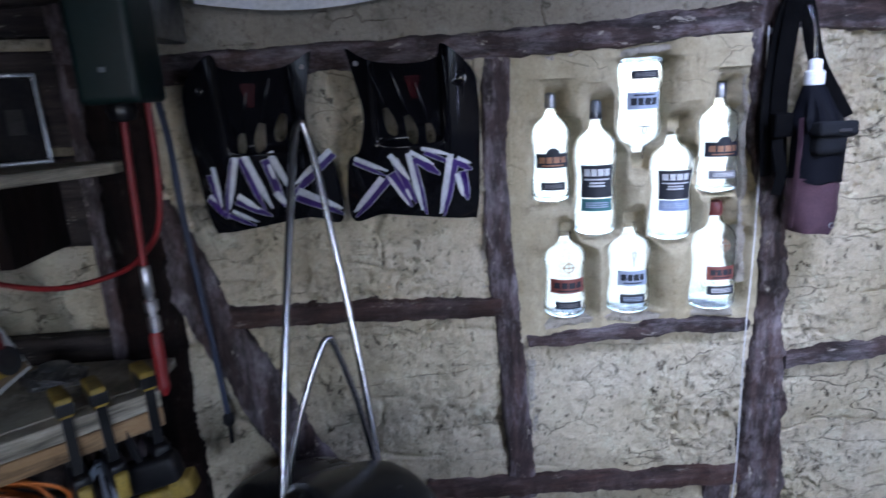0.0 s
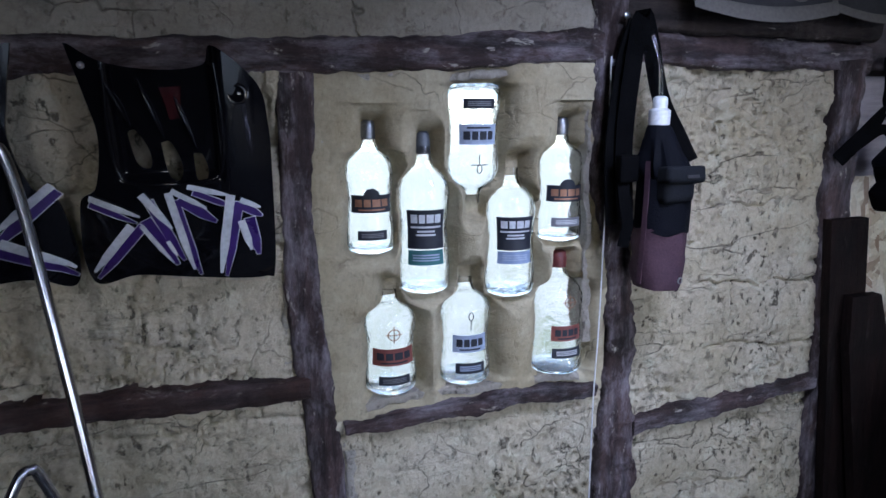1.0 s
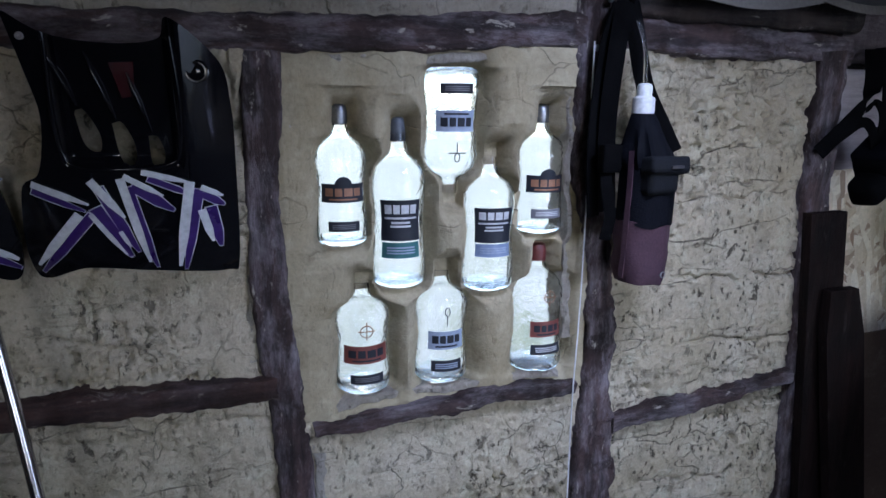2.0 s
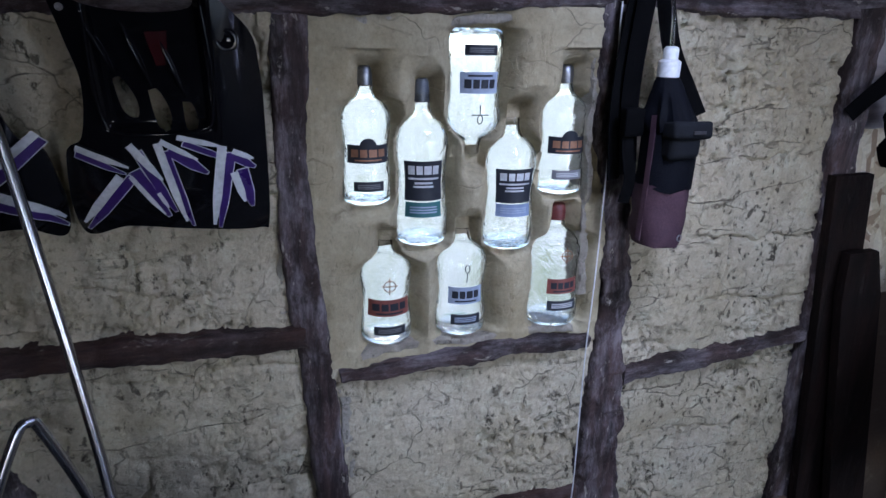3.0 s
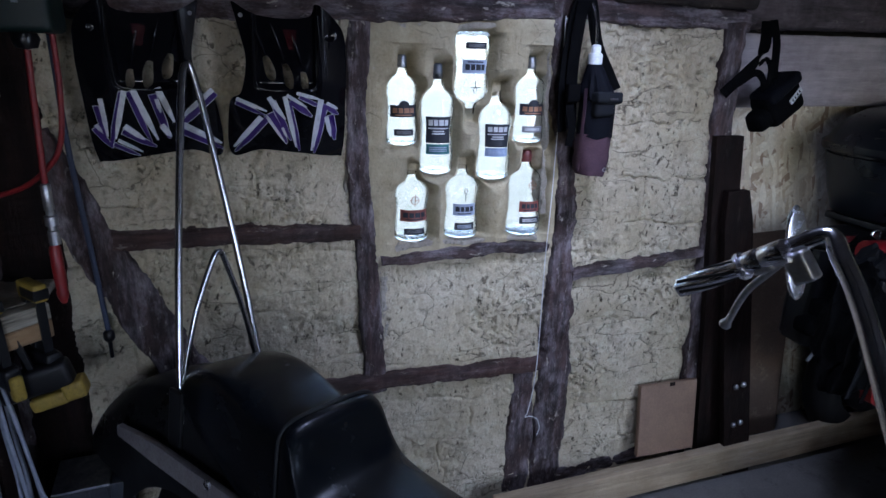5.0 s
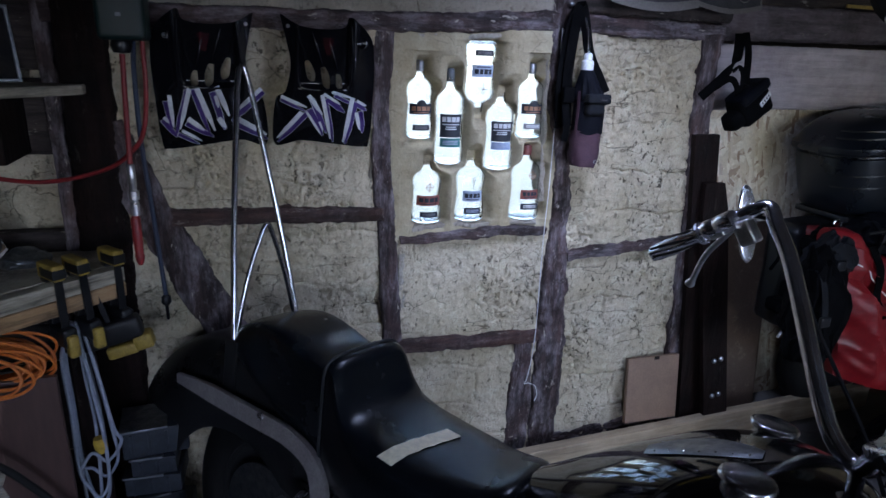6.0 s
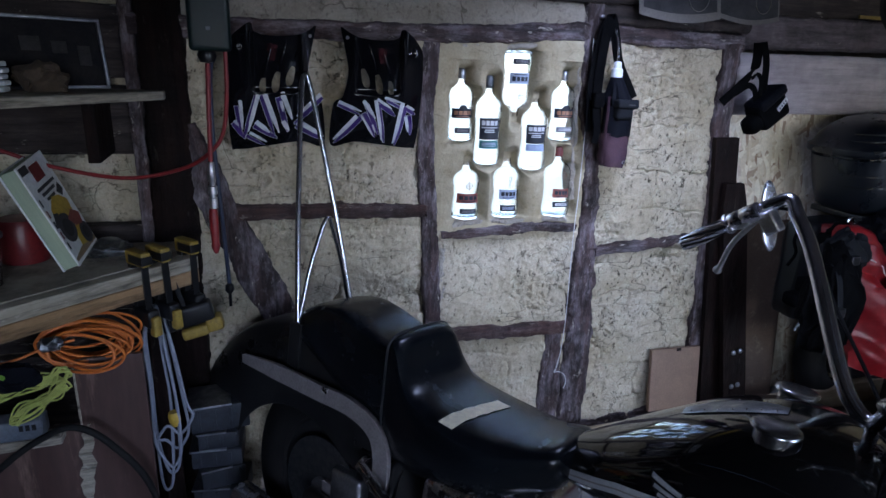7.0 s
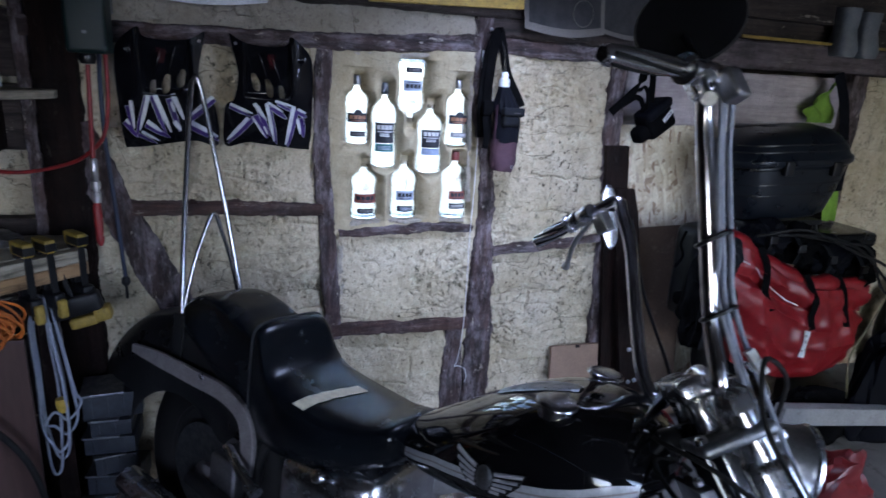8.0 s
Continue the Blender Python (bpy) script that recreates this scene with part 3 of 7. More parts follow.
timber("post", [(0.150, 1.56), (0.140, 1.35), (0.142, 1.15), (0.160, 0.92), (0.182, 0.60), (0.185, 0.50)], [0.060, 0.056, 0.058, 0.062, 0.066, 0.070], TIMBER_UP, -0.016, inset=0.007)
timber("post", [(0.705, 1.70), (0.712, 1.45), (0.735, 1.25), (0.766, 1.08), (0.768, 0.90), (0.770, 0.70), (0.778, 0.46), (0.775, 0.0)],
       [0.075, 0.07, 0.06, 0.055, 0.075, 0.105, 0.120, 0.115], TIMBER_UP, -0.018, wobble=0.017, inset=0.007)
timber("post", [(0.665, 0.50), (0.672, 0.25), (0.660, 0.0)], [0.07, 0.095, 0.10], TIMBER_UP, -0.012, wobble=0.010)
timber("post", [(1.275, 1.58), (1.285, 1.35), (1.310, 1.0), (1.335, 0.5), (1.345, 0.0)], [0.075, 0.08, 0.06, 0.06, 0.06], TIMBER_UP, -0.022, inset=0.007)
timber("beam", [(-0.70, 1.545), (-0.2, 1.553), (0.25, 1.566), (0.69, 1.590)], [0.060, 0.058, 0.055, 0.058], TIMBER_ACROSS, -0.020, inset=0.007)
timber("beam", [(0.74, 1.590), (0.95, 1.583), (1.15, 1.582), (1.32, 1.580)], [0.055, 0.062, 0.058, 0.06], TIMBER_ACROSS, -0.020, wobble=0.013, inset=0.007)
timber("beam", [(-0.45, 1.023), (-0.15, 1.012), (0.14, 1.002)], [0.050, 0.050, 0.044], TIMBER_RED, -0.024, wobble=0.013, inset=0.007)
timber("beam", [(0.20, 0.915), (0.35, 0.918), (0.50, 0.926), (0.71, 0.918)], [0.022, 0.034, 0.036, 0.030], TIMBER_ACROSS, -0.024, wobble=0.012, inset=0.007)
timber("beam", [(-0.05, 0.545), (0.25, 0.536), (0.50, 0.528), (0.72, 0.522)], [0.048, 0.054, 0.052, 0.052], TIMBER_RED, -0.024, wobble=0.012, inset=0.007)
timber("beam", [(0.805, 0.818), (0.95, 0.832), (1.10, 0.842), (1.29, 0.858)], [0.042, 0.044, 0.036, 0.026], TIMBER_ACROSS, -0.024, wobble=0.012, inset=0.007)
timber("beam", [(0.74, 0.055), (1.0, 0.07), (1.33, 0.085)], [0.06, 0.055, 0.05], TIMBER_ACROSS, -0.015, inset=0.007)
# mortar pressed into the gaps beside the timbers
timber("mortar_fillet", [(0.186, 1.54), (0.180, 1.35), (0.184, 1.15), (0.202, 0.95), (0.222, 0.62)], [0.020, 0.014, 0.022, 0.026, 0.012], FILLET, 0.003, 0.06, wobble=0.014)
timber("mortar_fillet", [(0.115, 1.22), (0.112, 1.05)], [0.008, 0.016], FILLET, 0.003, 0.06, wobble=0.012)
timber("mortar_fillet", [(0.22, 0.945), (0.40, 0.952), (0.68, 0.948)], [0.020, 0.012, 0.016], FILLET, 0.003, 0.06, wobble=0.012)
timber("mortar_fillet", [(0.676, 1.50), (0.682, 1.25), (0.692, 1.02)], [0.016, 0.012, 0.022], FILLET, 0.003, 0.06, wobble=0.012)
timber("mortar_fillet", [(0.20, 1.530), (0.45, 1.538), (0.66, 1.548)], [0.012, 0.016, 0.010], FILLET, 0.003, 0.06, wobble=0.012)
timber("brace", [(-0.60, 1.27), (-0.52, 1.08), (-0.42, 0.85), (-0.32, 0.64), (-0.22, 0.45)], [0.11, 0.11, 0.12, 0.115, 0.10], TIMBER_UP, -0.022, wobble=0.012, inset=0.007)
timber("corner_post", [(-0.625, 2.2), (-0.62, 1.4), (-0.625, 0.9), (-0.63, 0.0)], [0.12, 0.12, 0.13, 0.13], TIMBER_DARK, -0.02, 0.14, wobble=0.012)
timber("rail", [(-1.5, 1.735), (-0.3, 1.735), (0.6, 1.74), (1.35, 1.745)], [0.12, 0.12, 0.12, 0.12], TIMBER_DARK_X, -0.035, 0.14)
timber("beam", [(0.72, 1.655), (1.0, 1.65), (1.34, 1.655)], [0.075, 0.075, 0.08], TIMBER_DARK_X, -0.012)
timber("beam", [(1.33, 1.625), (1.9, 1.632), (2.5, 1.64), (4.4, 1.65)], [0.12, 0.115, 0.115, 0.12], TIMBER_SHADY, 0.02, 0.16)
timber("plank", [(1.37, 1.435), (2.0, 1.44), (2.62, 1.445)], [0.235, 0.235, 0.235], TIMBER_PALE, 0.10, 0.05, wobble=0.004)
timber("post", [(2.66, 1.58), (2.67, 0.9), (2.68, 0.0)], [0.1, 0.09, 0.1], TIMBER_UP, 0.05, 0.12)
part("upper_wall", box((-1.5, 0.03, 1.78), (4.4, 0.13, 2.2)), TIMBER_DARK_X, wall)
# unseen backing boards, added to keep stray daylight out of the wall's gaps
for lo, hi in (((-1.5, 0.265, 0.0), (-0.30, 0.30, 2.2)), ((1.20, 0.265, 0.0), (4.4, 0.30, 2.2)), ((-0.30, 0.265, 0.0), (1.20, 0.30, 0.50)), ((-0.30, 0.265, 1.85), (1.20, 0.30, 2.2))):
    part("outer_boarding", box(lo, hi), TIMBER_DARK_X, wall)
part("upper_wall", box((1.33, 0.08, 1.68), (4.4, 0.18, 1.80)), TIMBER_DARK_X, wall)


# ---- bottles let into the wall ----
def patch(r0, zc, hh, half, bend, x0, yc, lift):
    """A piece of label that lies on the front of a bottle: rows of points."""
    verts, faces = [], []
    n, m = 10, 4
    for k in range(m + 1):
        z = zc - hh + 2 * hh * k / m
        for i in range(n + 1):
            a = bend - half + 2 * half * i / n
            r = r0(z) + lift
            verts.append((x0 + r * math.sin(a), yc - r * math.cos(a), z))
    for k in range(m):
        for i in range(n):
            q = k * (n + 1) + i
            faces.append((q, q + 1, q + n + 2, q + n + 1))
    return verts, faces


LABELS = {
    "dark": plain("black_label", (0.010, 0.013, 0.022), (0.016, 0.02, 0.032), 60, (0.5, 0.65), 0.0, 0.02),
    "teal": plain("teal_label", (0.03, 0.14, 0.15), (0.045, 0.18, 0.18), 60, (0.5, 0.65), 0.0, 0.02),
    "blue": plain("pale_blue_label", (0.22, 0.29, 0.45), (0.27, 0.34, 0.5), 60, (0.5, 0.65), 0.0, 0.02),
    "sky": plain("light_blue_label", (0.34, 0.41, 0.55), (0.4, 0.47, 0.6), 60, (0.5, 0.65), 0.0, 0.02),
    "rust": plain("rust_red_label", (0.20, 0.055, 0.045), (0.25, 0.07, 0.055), 60, (0.5, 0.65), 0.0, 0.02),
    "grey": plain("grey_label", (0.16, 0.16, 0.18), (0.22, 0.22, 0.24), 60, (0.5, 0.65), 0.0, 0.02),
    "white": DECAL_WHITE,
    "copper": plain("copper_print", (0.34, 0.17, 0.10), (0.4, 0.2, 0.12), 60, (0.4, 0.55), 0.3, 0.02),
}
# for each bottle: label colour, centre up the height, half height, half angle, then the print colour; and the cap
STYLE = {
    "A": ([("dark", 0.39, 0.066, 1.0, "copper", 1), ("dark", 0.155, 0.036, 0.62, "grey", 0)], STEEL, -0.07),
    "B": ([("dark", 0.415, 0.120, 0.80, "white", 2), ("teal", 0.240, 0.046, 0.74, "sky", 0)], GREY_PLASTIC, -0.16),
    "C": ([("sky", 0.375, 0.075, 0.80, "dark", 1), ("dark", 0.15, 0.036, 0.60, "grey", 0)], GREY_PLASTIC, -0.07),
    "D": ([("dark", 0.465, 0.118, 0.78, "white", 2), ("blue", 0.295, 0.044, 0.74, "sky", 0)], GREY_PLASTIC, -0.13),
    "E": ([("dark", 0.40, 0.066, 0.95, "copper", 1), ("grey", 0.17, 0.036, 0.66, "white", 0)], STEEL, -0.07),
    "F": ([("rust", 0.355, 0.075, 0.95, "dark", 1), ("dark", 0.15, 0.040, 0.62, "grey", 0)], CLEAR_PLASTIC, -0.04),
    "G": ([("sky", 0.375, 0.075, 0.74, "dark", 1), ("dark", 0.165, 0.046, 0.58, "sky", 0)], CLEAR_PLASTIC, -0.07),
    "H": ([("rust", 0.36, 0.062, 0.66, "dark", 1), ("dark", 0.20, 0.040, 0.60, "white", 0)], CAP_RED, 0.02),
}
AXIS_Y = 0.045


def wall_bottle(key, bx, foot, h, r, turned):
    kind_words = {"A": "clear glass bottle with a black crest label", "B": "tall clear bottle with black and teal labels",
                  "C": "upside-down clear bottle with a pale blue label", "D": "tall clear bottle with black and pale blue labels",
                  "E": "clear glass bottle with a black crest label", "F": "clear glass bottle with a rust-red label",
                  "G": "clear glass bottle with a pale blue label", "H": "red-capped clear bottle with a rust-red label"}
    sgn = -1 if turned else 1
    ob = thing("glass_bottle", kind_words[key] + " in clay wall", "bottle", (bx, AXIS_Y, foot), "bottles in the wall")
    m = Matrix.Translation((bx, AXIS_Y, foot)) @ (Matrix.Rotation(math.pi, 4, "X") if turned else Matrix.Identity(4))
    outer = [(0.0005, 0.004)] + [(r * g * 0.995, s * h) for s, g in PROFILE]
    inner = [(max(r * g - 0.0035, 0.001), max(s * h, 0.010)) for s, g in reversed(PROFILE) if s > 0.01] + [(0.0005, 0.012)]
    lathe("glass", outer + inner, GLASS, ob, m=m, sides=36)
    labels, capmat, bend = STYLE[key]
    if key not in "CDFG":
        slim = 0.78 if key == "B" else 0.9
        lathe("cap", [(0.001, CAP_AT * h), (r * 0.33 * slim, CAP_AT * h + 0.001), (r * 0.345 * slim, 0.93 * h), (r * 0.30 * slim, 0.985 * h), (r * 0.18 * slim, h), (0.001, h)], capmat, ob, m=m, sides=20)

    def r0(z):
        return girth(sgn * (z - foot) / h) * r

    for colour, at, hh, half, ink, big in labels:
        zc = foot + sgn * at * h
        lab = raw("label", *patch(r0, zc, hh * h, half, bend, bx, AXIS_Y, 0.0008), LABELS[colour], ob)
        rows = []
        if big:
            up = 0.55 * hh * h * sgn if big == 2 else 0.1 * hh * h * sgn
            tall = (0.22 if big == 2 else 0.42) * hh * h
            for q in range(4):
                rows.append(patch(r0, zc + up, tall, half * (0.17, 0.15, 0.18, 0.16)[q], bend + half * (-0.6 + 0.4 * q), bx, AXIS_Y, 0.0014))
            if big == 2:
                for q, w in ((0.12, 0.8), (-0.10, 0.45), (-0.28, 0.5)):
                    rows.append(patch(r0, zc + q * hh * h, 0.05 * hh * h, half * w, bend, bx, AXIS_Y, 0.0014))
            else:
                rows.append(patch(r0, zc - 0.66 * hh * h * sgn, 0.09 * hh * h, half * 0.6, bend, bx, AXIS_Y, 0.0014))
        else:
            for q in (-0.35, 0.0, 0.35):
                rows.append(patch(r0, zc + q * hh * h, 0.09 * hh * h, half * 0.72, bend, bx, AXIS_Y, 0.0014))
        for piece in rows:
            raw("print_bar", *piece, LABELS[ink], lab)
    if key in "AE":
        # the arched top of the crest label
        zc = foot + labels[0][1] * h
        v, f = [], []
        for k in range(7):
            a0 = math.pi * k / 6
            for q in (0.0, 1.0):
                ang = bend - 0.36 * math.cos(a0) * (1 if q else 0.999)
                z = zc + labels[0][2] * h * 0.9 + q * 0.058 * h * math.sin(a0)
                rr = r0(z) + 0.001
                v.append((bx + rr * math.sin(ang), AXIS_Y - rr * math.cos(ang), z))
        f = [(2 * k, 2 * k + 2, 2 * k + 3, 2 * k + 1) for k in range(6)]
        raw("crest", v, f, LABELS["dark"], ob)
    if key in "CFGH":
        # the small device printed on the glass above the label
        z0 = foot + sgn * {"C": 0.60, "F": 0.56, "G": 0.585, "H": 0.62}[key] * h
        ink = LABELS["copper" if key in "FH" else "dark"]
        pts = [(0.011 * math.cos(a), 0.011 * math.sin(a)) for a in [2 * math.pi * q / 16 for q in range(17)]] if key in "FH" else \
            [(0.0045 * math.cos(a), 0.0075 + 0.0075 * math.sin(a)) for a in [-math.pi / 2 + 2 * math.pi * q / 12 for q in range(13)]]

        def on(u, w):
            z = z0 + sgn * w
            rr = r0(z) + 0.0012
            a = bend + u / rr
            return (bx + rr * math.sin(a), AXIS_Y - rr * math.cos(a), z)
        ring = tube("printed_device", [on(u, w) for u, w in pts], 0.0009, ink, ob, sides=5)
        for (u0, w0), (u1, w1) in (((0, -0.017), (0, 0.017 if key in "FH" else 0.0)), ((-0.015, 0), (0.015, 0)) if key in "FHC" else ((0, -0.02), (0, 0.0))):
            tube("printed_line", [on(u0 + (u1 - u0) * q / 4, w0 + (w1 - w0) * q / 4) for q in range(5)], 0.0009, ink, ring, sides=5)
    return ob


for row in BOTTLES:
    wall_bottle(*row)


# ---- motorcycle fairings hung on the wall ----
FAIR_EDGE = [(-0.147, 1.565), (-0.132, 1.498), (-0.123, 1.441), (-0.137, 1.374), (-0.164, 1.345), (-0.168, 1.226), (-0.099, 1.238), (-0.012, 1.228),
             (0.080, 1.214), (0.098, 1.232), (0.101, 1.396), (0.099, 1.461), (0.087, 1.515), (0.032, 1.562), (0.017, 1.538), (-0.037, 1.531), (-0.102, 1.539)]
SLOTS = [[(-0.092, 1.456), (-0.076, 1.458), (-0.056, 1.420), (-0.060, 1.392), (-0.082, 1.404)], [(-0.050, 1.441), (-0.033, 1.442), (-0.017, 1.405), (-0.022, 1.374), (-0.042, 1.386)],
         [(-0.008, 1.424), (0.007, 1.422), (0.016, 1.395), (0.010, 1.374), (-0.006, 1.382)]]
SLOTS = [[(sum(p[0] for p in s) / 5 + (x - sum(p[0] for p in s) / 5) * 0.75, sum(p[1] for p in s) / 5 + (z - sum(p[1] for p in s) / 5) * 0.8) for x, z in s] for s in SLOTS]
# strokes of the painted letters: (white or purple, from x, z, to x, z, width)
LETTERS_A = [
    (1, -0.149, 1.358, -0.084, 1.331, 0.009), (0, -0.15, 1.349, -0.09, 1.322, 0.008), (1, -0.097, 1.318, -0.162, 1.243, 0.012), (0, -0.082, 1.316, -0.159, 1.232, 0.012),
    (1, -0.079, 1.363, -0.043, 1.312, 0.011), (1, -0.084, 1.318, -0.047, 1.258, 0.007), (0, -0.07, 1.353, -0.032, 1.262, 0.013), (0, -0.077, 1.326, -0.042, 1.255, 0.016),
    (1, -0.051, 1.293, -0.041, 1.269, 0.006), (1, -0.043, 1.365, -0.02, 1.244, 0.011), (0, -0.035, 1.353, -0.012, 1.235, 0.011)]
LETTERS_B = [
    (1, -0.039, 1.368, 0.006, 1.34, 0.008), (0, -0.03, 1.355, 0.017, 1.319, 0.014), (1, -0.017, 1.373, 0.039, 1.357, 0.008), (1, 0.04, 1.358, 0.017, 1.233, 0.013),
    (0, 0.051, 1.346, 0.024, 1.227, 0.012), (0, -0.01, 1.364, 0.044, 1.338, 0.008), (1, 0.053, 1.349, 0.081, 1.335, 0.008), (0, 0.055, 1.339, 0.082, 1.322, 0.011),
    (1, 0.052, 1.317, 0.064, 1.268, 0.011), (0, 0.064, 1.32, 0.074, 1.259, 0.015)]
LETTERS_C = [
    (1, 0.066, 1.358, 0.064, 1.275, 0.01), (0, 0.078, 1.341, 0.069, 1.273, 0.01), (1, 0.085, 1.301, 0.074, 1.286, 0.009), (0, 0.089, 1.293, 0.059, 1.249, 0.012),
    (1, 0.017, 1.375, 0.049, 1.27, 0.011), (0, 0.022, 1.371, 0.062, 1.251, 0.012), (1, 0.045, 1.267, -0.001, 1.239, 0.009), (0, 0.055, 1.257, 0.007, 1.23, 0.009),
    (1, 0.0, 1.377, -0.036, 1.267, 0.013), (0, 0.01, 1.373, -0.022, 1.261, 0.011)]
LETTERS_D = [
    (1, 0.027, 1.299, -0.01, 1.268, 0.013), (0, 0.032, 1.287, -0.03, 1.251, 0.014), (1, -0.048, 1.382, -0.074, 1.306, 0.013), (0, -0.037, 1.367, -0.06, 1.27, 0.015),
    (1, -0.044, 1.358, -0.049, 1.328, 0.009), (1, -0.047, 1.301, -0.064, 1.273, 0.013), (1, -0.159, 1.376, -0.087, 1.314, 0.011), (0, -0.163, 1.368, -0.08, 1.292, 0.015),
    (1, -0.09, 1.3, -0.169, 1.25, 0.014), (0, -0.085, 1.286, -0.17, 1.238, 0.013)]


def inside_poly(x, z, poly):
    hit = False
    for (x0, z0), (x1, z1) in zip(poly, poly[1:] + poly[:1]):
        if (z0 > z) != (z1 > z) and x < x0 + (x1 - x0) * (z - z0) / (z1 - z0):
            hit = not hit
    return hit


def fairing_y(x, z):
    """How far the shell stands off the wall: bowed across, hollowed in the middle of its upper part."""
    def ease(a, b, v):
        t = max(0.0, min(1.0, (v - a) / (b - a)))
        return t * t * (3 - 2 * t)
    u = (x + 0.03) / 0.13
    y = -0.062 + 0.030 * u * u + 0.03 * max(0.0, (1.30 - z) / 0.1) ** 2
    # the sunk vent pocket, and the side panel proud of it
    y += 0.013 * ease(-0.106, -0.094, x) * (1 - ease(0.022, 0.032, x)) * ease(1.378, 1.394, z)
    y -= 0.007 * ease(0.030, 0.040, x) * ease(1.33, 1.40, z)
    y += 0.005 * math.sin(22 * (x + 0.1)) * ease(1.40, 1.50, z) * ease(-0.106, -0.08, x) * (1 - ease(0.0, 0.03, x))
    return y - 0.20 * (z - 1.22)


def fairing(mirror, shift, words, letters, swing=0.0, back=0.0):
    ob = thing("motorcycle_fairing", words, "fairing", (shift + (0.03 if mirror else -0.03), -0.03, 1.22), "fairings on the wall")
    sx = -1 if mirror else 1

    def skin_y(x, z):
        return min(-0.014, fairing_y(x, z) + back - swing * (x + 0.17) / 0.27)
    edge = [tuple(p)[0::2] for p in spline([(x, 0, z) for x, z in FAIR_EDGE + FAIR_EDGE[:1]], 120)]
    step = 0.0035
    pts, faces, idx = [], [], {}

    def vid(i, k):
        if (i, k) not in idx:
            x, z = -0.18 + i * step, 1.205 + k * step
            idx[(i, k)] = len(pts)
            pts.append([x, z])
        return idx[(i, k)]
    nx, nz = 84, 106
    for k in range(nz):
        for i in range(nx):
            cx, cz = -0.18 + (i + 0.5) * step, 1.205 + (k + 0.5) * step
            if inside_poly(cx, cz, edge) and not any(inside_poly(cx, cz, s) for s in SLOTS):
                faces.append((vid(i, k), vid(i + 1, k), vid(i + 1, k + 1), vid(i, k + 1)))
    # pull the border vertices onto the outline
    border = {}
    for q in faces:
        for a, b in zip(q, q[1:] + q[:1]):
            if (b, a) in border:
                del border[(b, a)]
            else:
                border[(a, b)] = 1
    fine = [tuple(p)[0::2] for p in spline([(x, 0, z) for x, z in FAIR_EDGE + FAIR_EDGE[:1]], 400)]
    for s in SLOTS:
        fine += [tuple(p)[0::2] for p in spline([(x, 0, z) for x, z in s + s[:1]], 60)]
    F = np.array(fine)
    for v in {a for e in border for a in e}:
        d = np.hypot(F[:, 0] - pts[v][0], F[:, 1] - pts[v][1])
        j = int(d.argmin())
        if d[j] < 0.006:
            pts[v] = [float(F[j, 0]), float(F[j, 1])]
    front = [(shift + sx * x, skin_y(x, z), z) for x, z in pts]
    rear = [(a, b + 0.004, c) for a, b, c in front]
    n = len(front)
    allf = faces + [tuple(j + n for j in reversed(q)) for q in faces] + [(b, a, a + n, b + n) for a, b in border]
    shell = raw("shell", front + rear, allf, FAIRING, ob, "glossy black shell with vent slots")
    bm = bmesh.new()
    bm.from_mesh(shell.data)
    bmesh.ops.recalc_face_normals(bm, faces=bm.faces)
    bm.to_mesh(shell.data)
    bm.free()
    shell.data.set_sharp_from_angle(angle=radians(35))
    # painted strokes of the decal: white ones and purple ones with a thin white rim
    for white in (1, 0):
        layers = [(0.0, 0.0018 if not white else 0.0034, DECAL_PURPLE if not white else DECAL_WHITE, 0.0)]
        if not white:
            layers.insert(0, (0.0012, 0.0012, DECAL_WHITE, 0.0012))
        for grow, lift, matl, extra in layers:
            quads = []
            for w, x0, z0, x1, z1, wide in letters:
                if w != white:
                    continue
                d = Vector((x1 - x0, z1 - z0))
                ln = d.length
                d /= ln
                s = Vector((-d.y, d.x)) * (wide / 2 + grow)
                v, f = [], []
                for q in range(9):
                    t = (-extra + (ln + 2 * extra) * q / 8)
                    taper = 1.0 if q < 6 else 1.0 - 0.22 * (q - 5)
                    for e in (-1, 1):
                        px, pz = x0 + d.x * t + s.x * e * taper, z0 + d.y * t + s.y * e * taper
                        v.append((shift + sx * px, skin_y(px, pz) - lift - (0.0004 if not white else 0), pz))
                f = [(2 * q, 2 * q + 1, 2 * q + 3, 2 * q + 2) for q in range(8)]
                quads.append((v, f))
            for v, f in quads:
                raw("decal_stroke", v, f, matl, ob, "white decal stroke" if matl == DECAL_WHITE else "purple decal stroke")
    for bx, bz, k in ((-0.128, 1.535, 0.6), (0.060, 1.500, 1.9)):
        m = aim((shift + sx * bx, skin_y(bx, bz) - 0.001, bz), (0, -1, 0))
        lathe("screw_eye", [(r * k, h) for r, h in ((0.007, -0.002), (0.0078, 0.0015), (0.006, 0.0025), (0.0045, 0.001), (0.001, 0.0005))], FAIRING if bx > 0 else STRUT_PAINT, ob, m=m @ Matrix.Scale(0.5 if mirror and bx > 0 else 1.0, 4), sides=22)
    for x0, z0, x1, z1 in ((-0.106, 1.520, -0.082, 1.456), (-0.066, 1.520, -0.040, 1.440), (-0.024, 1.505, 0.000, 1.424)):
        fin = [(shift + sx * (x0 + (x1 - x0) * k / 8), skin_y(x0 + (x1 - x0) * k / 8, z0 + (z1 - z0) * k / 8) - 0.006 * math.sin(math.pi * k / 8), z0 + (z1 - z0) * k / 8) for k in range(9)]
        tube("vent_fin", fin, [0.0008 + 0.0022 * math.sin(math.pi * k / 8) for k in range(9)], FAIRING, ob, sides=8)
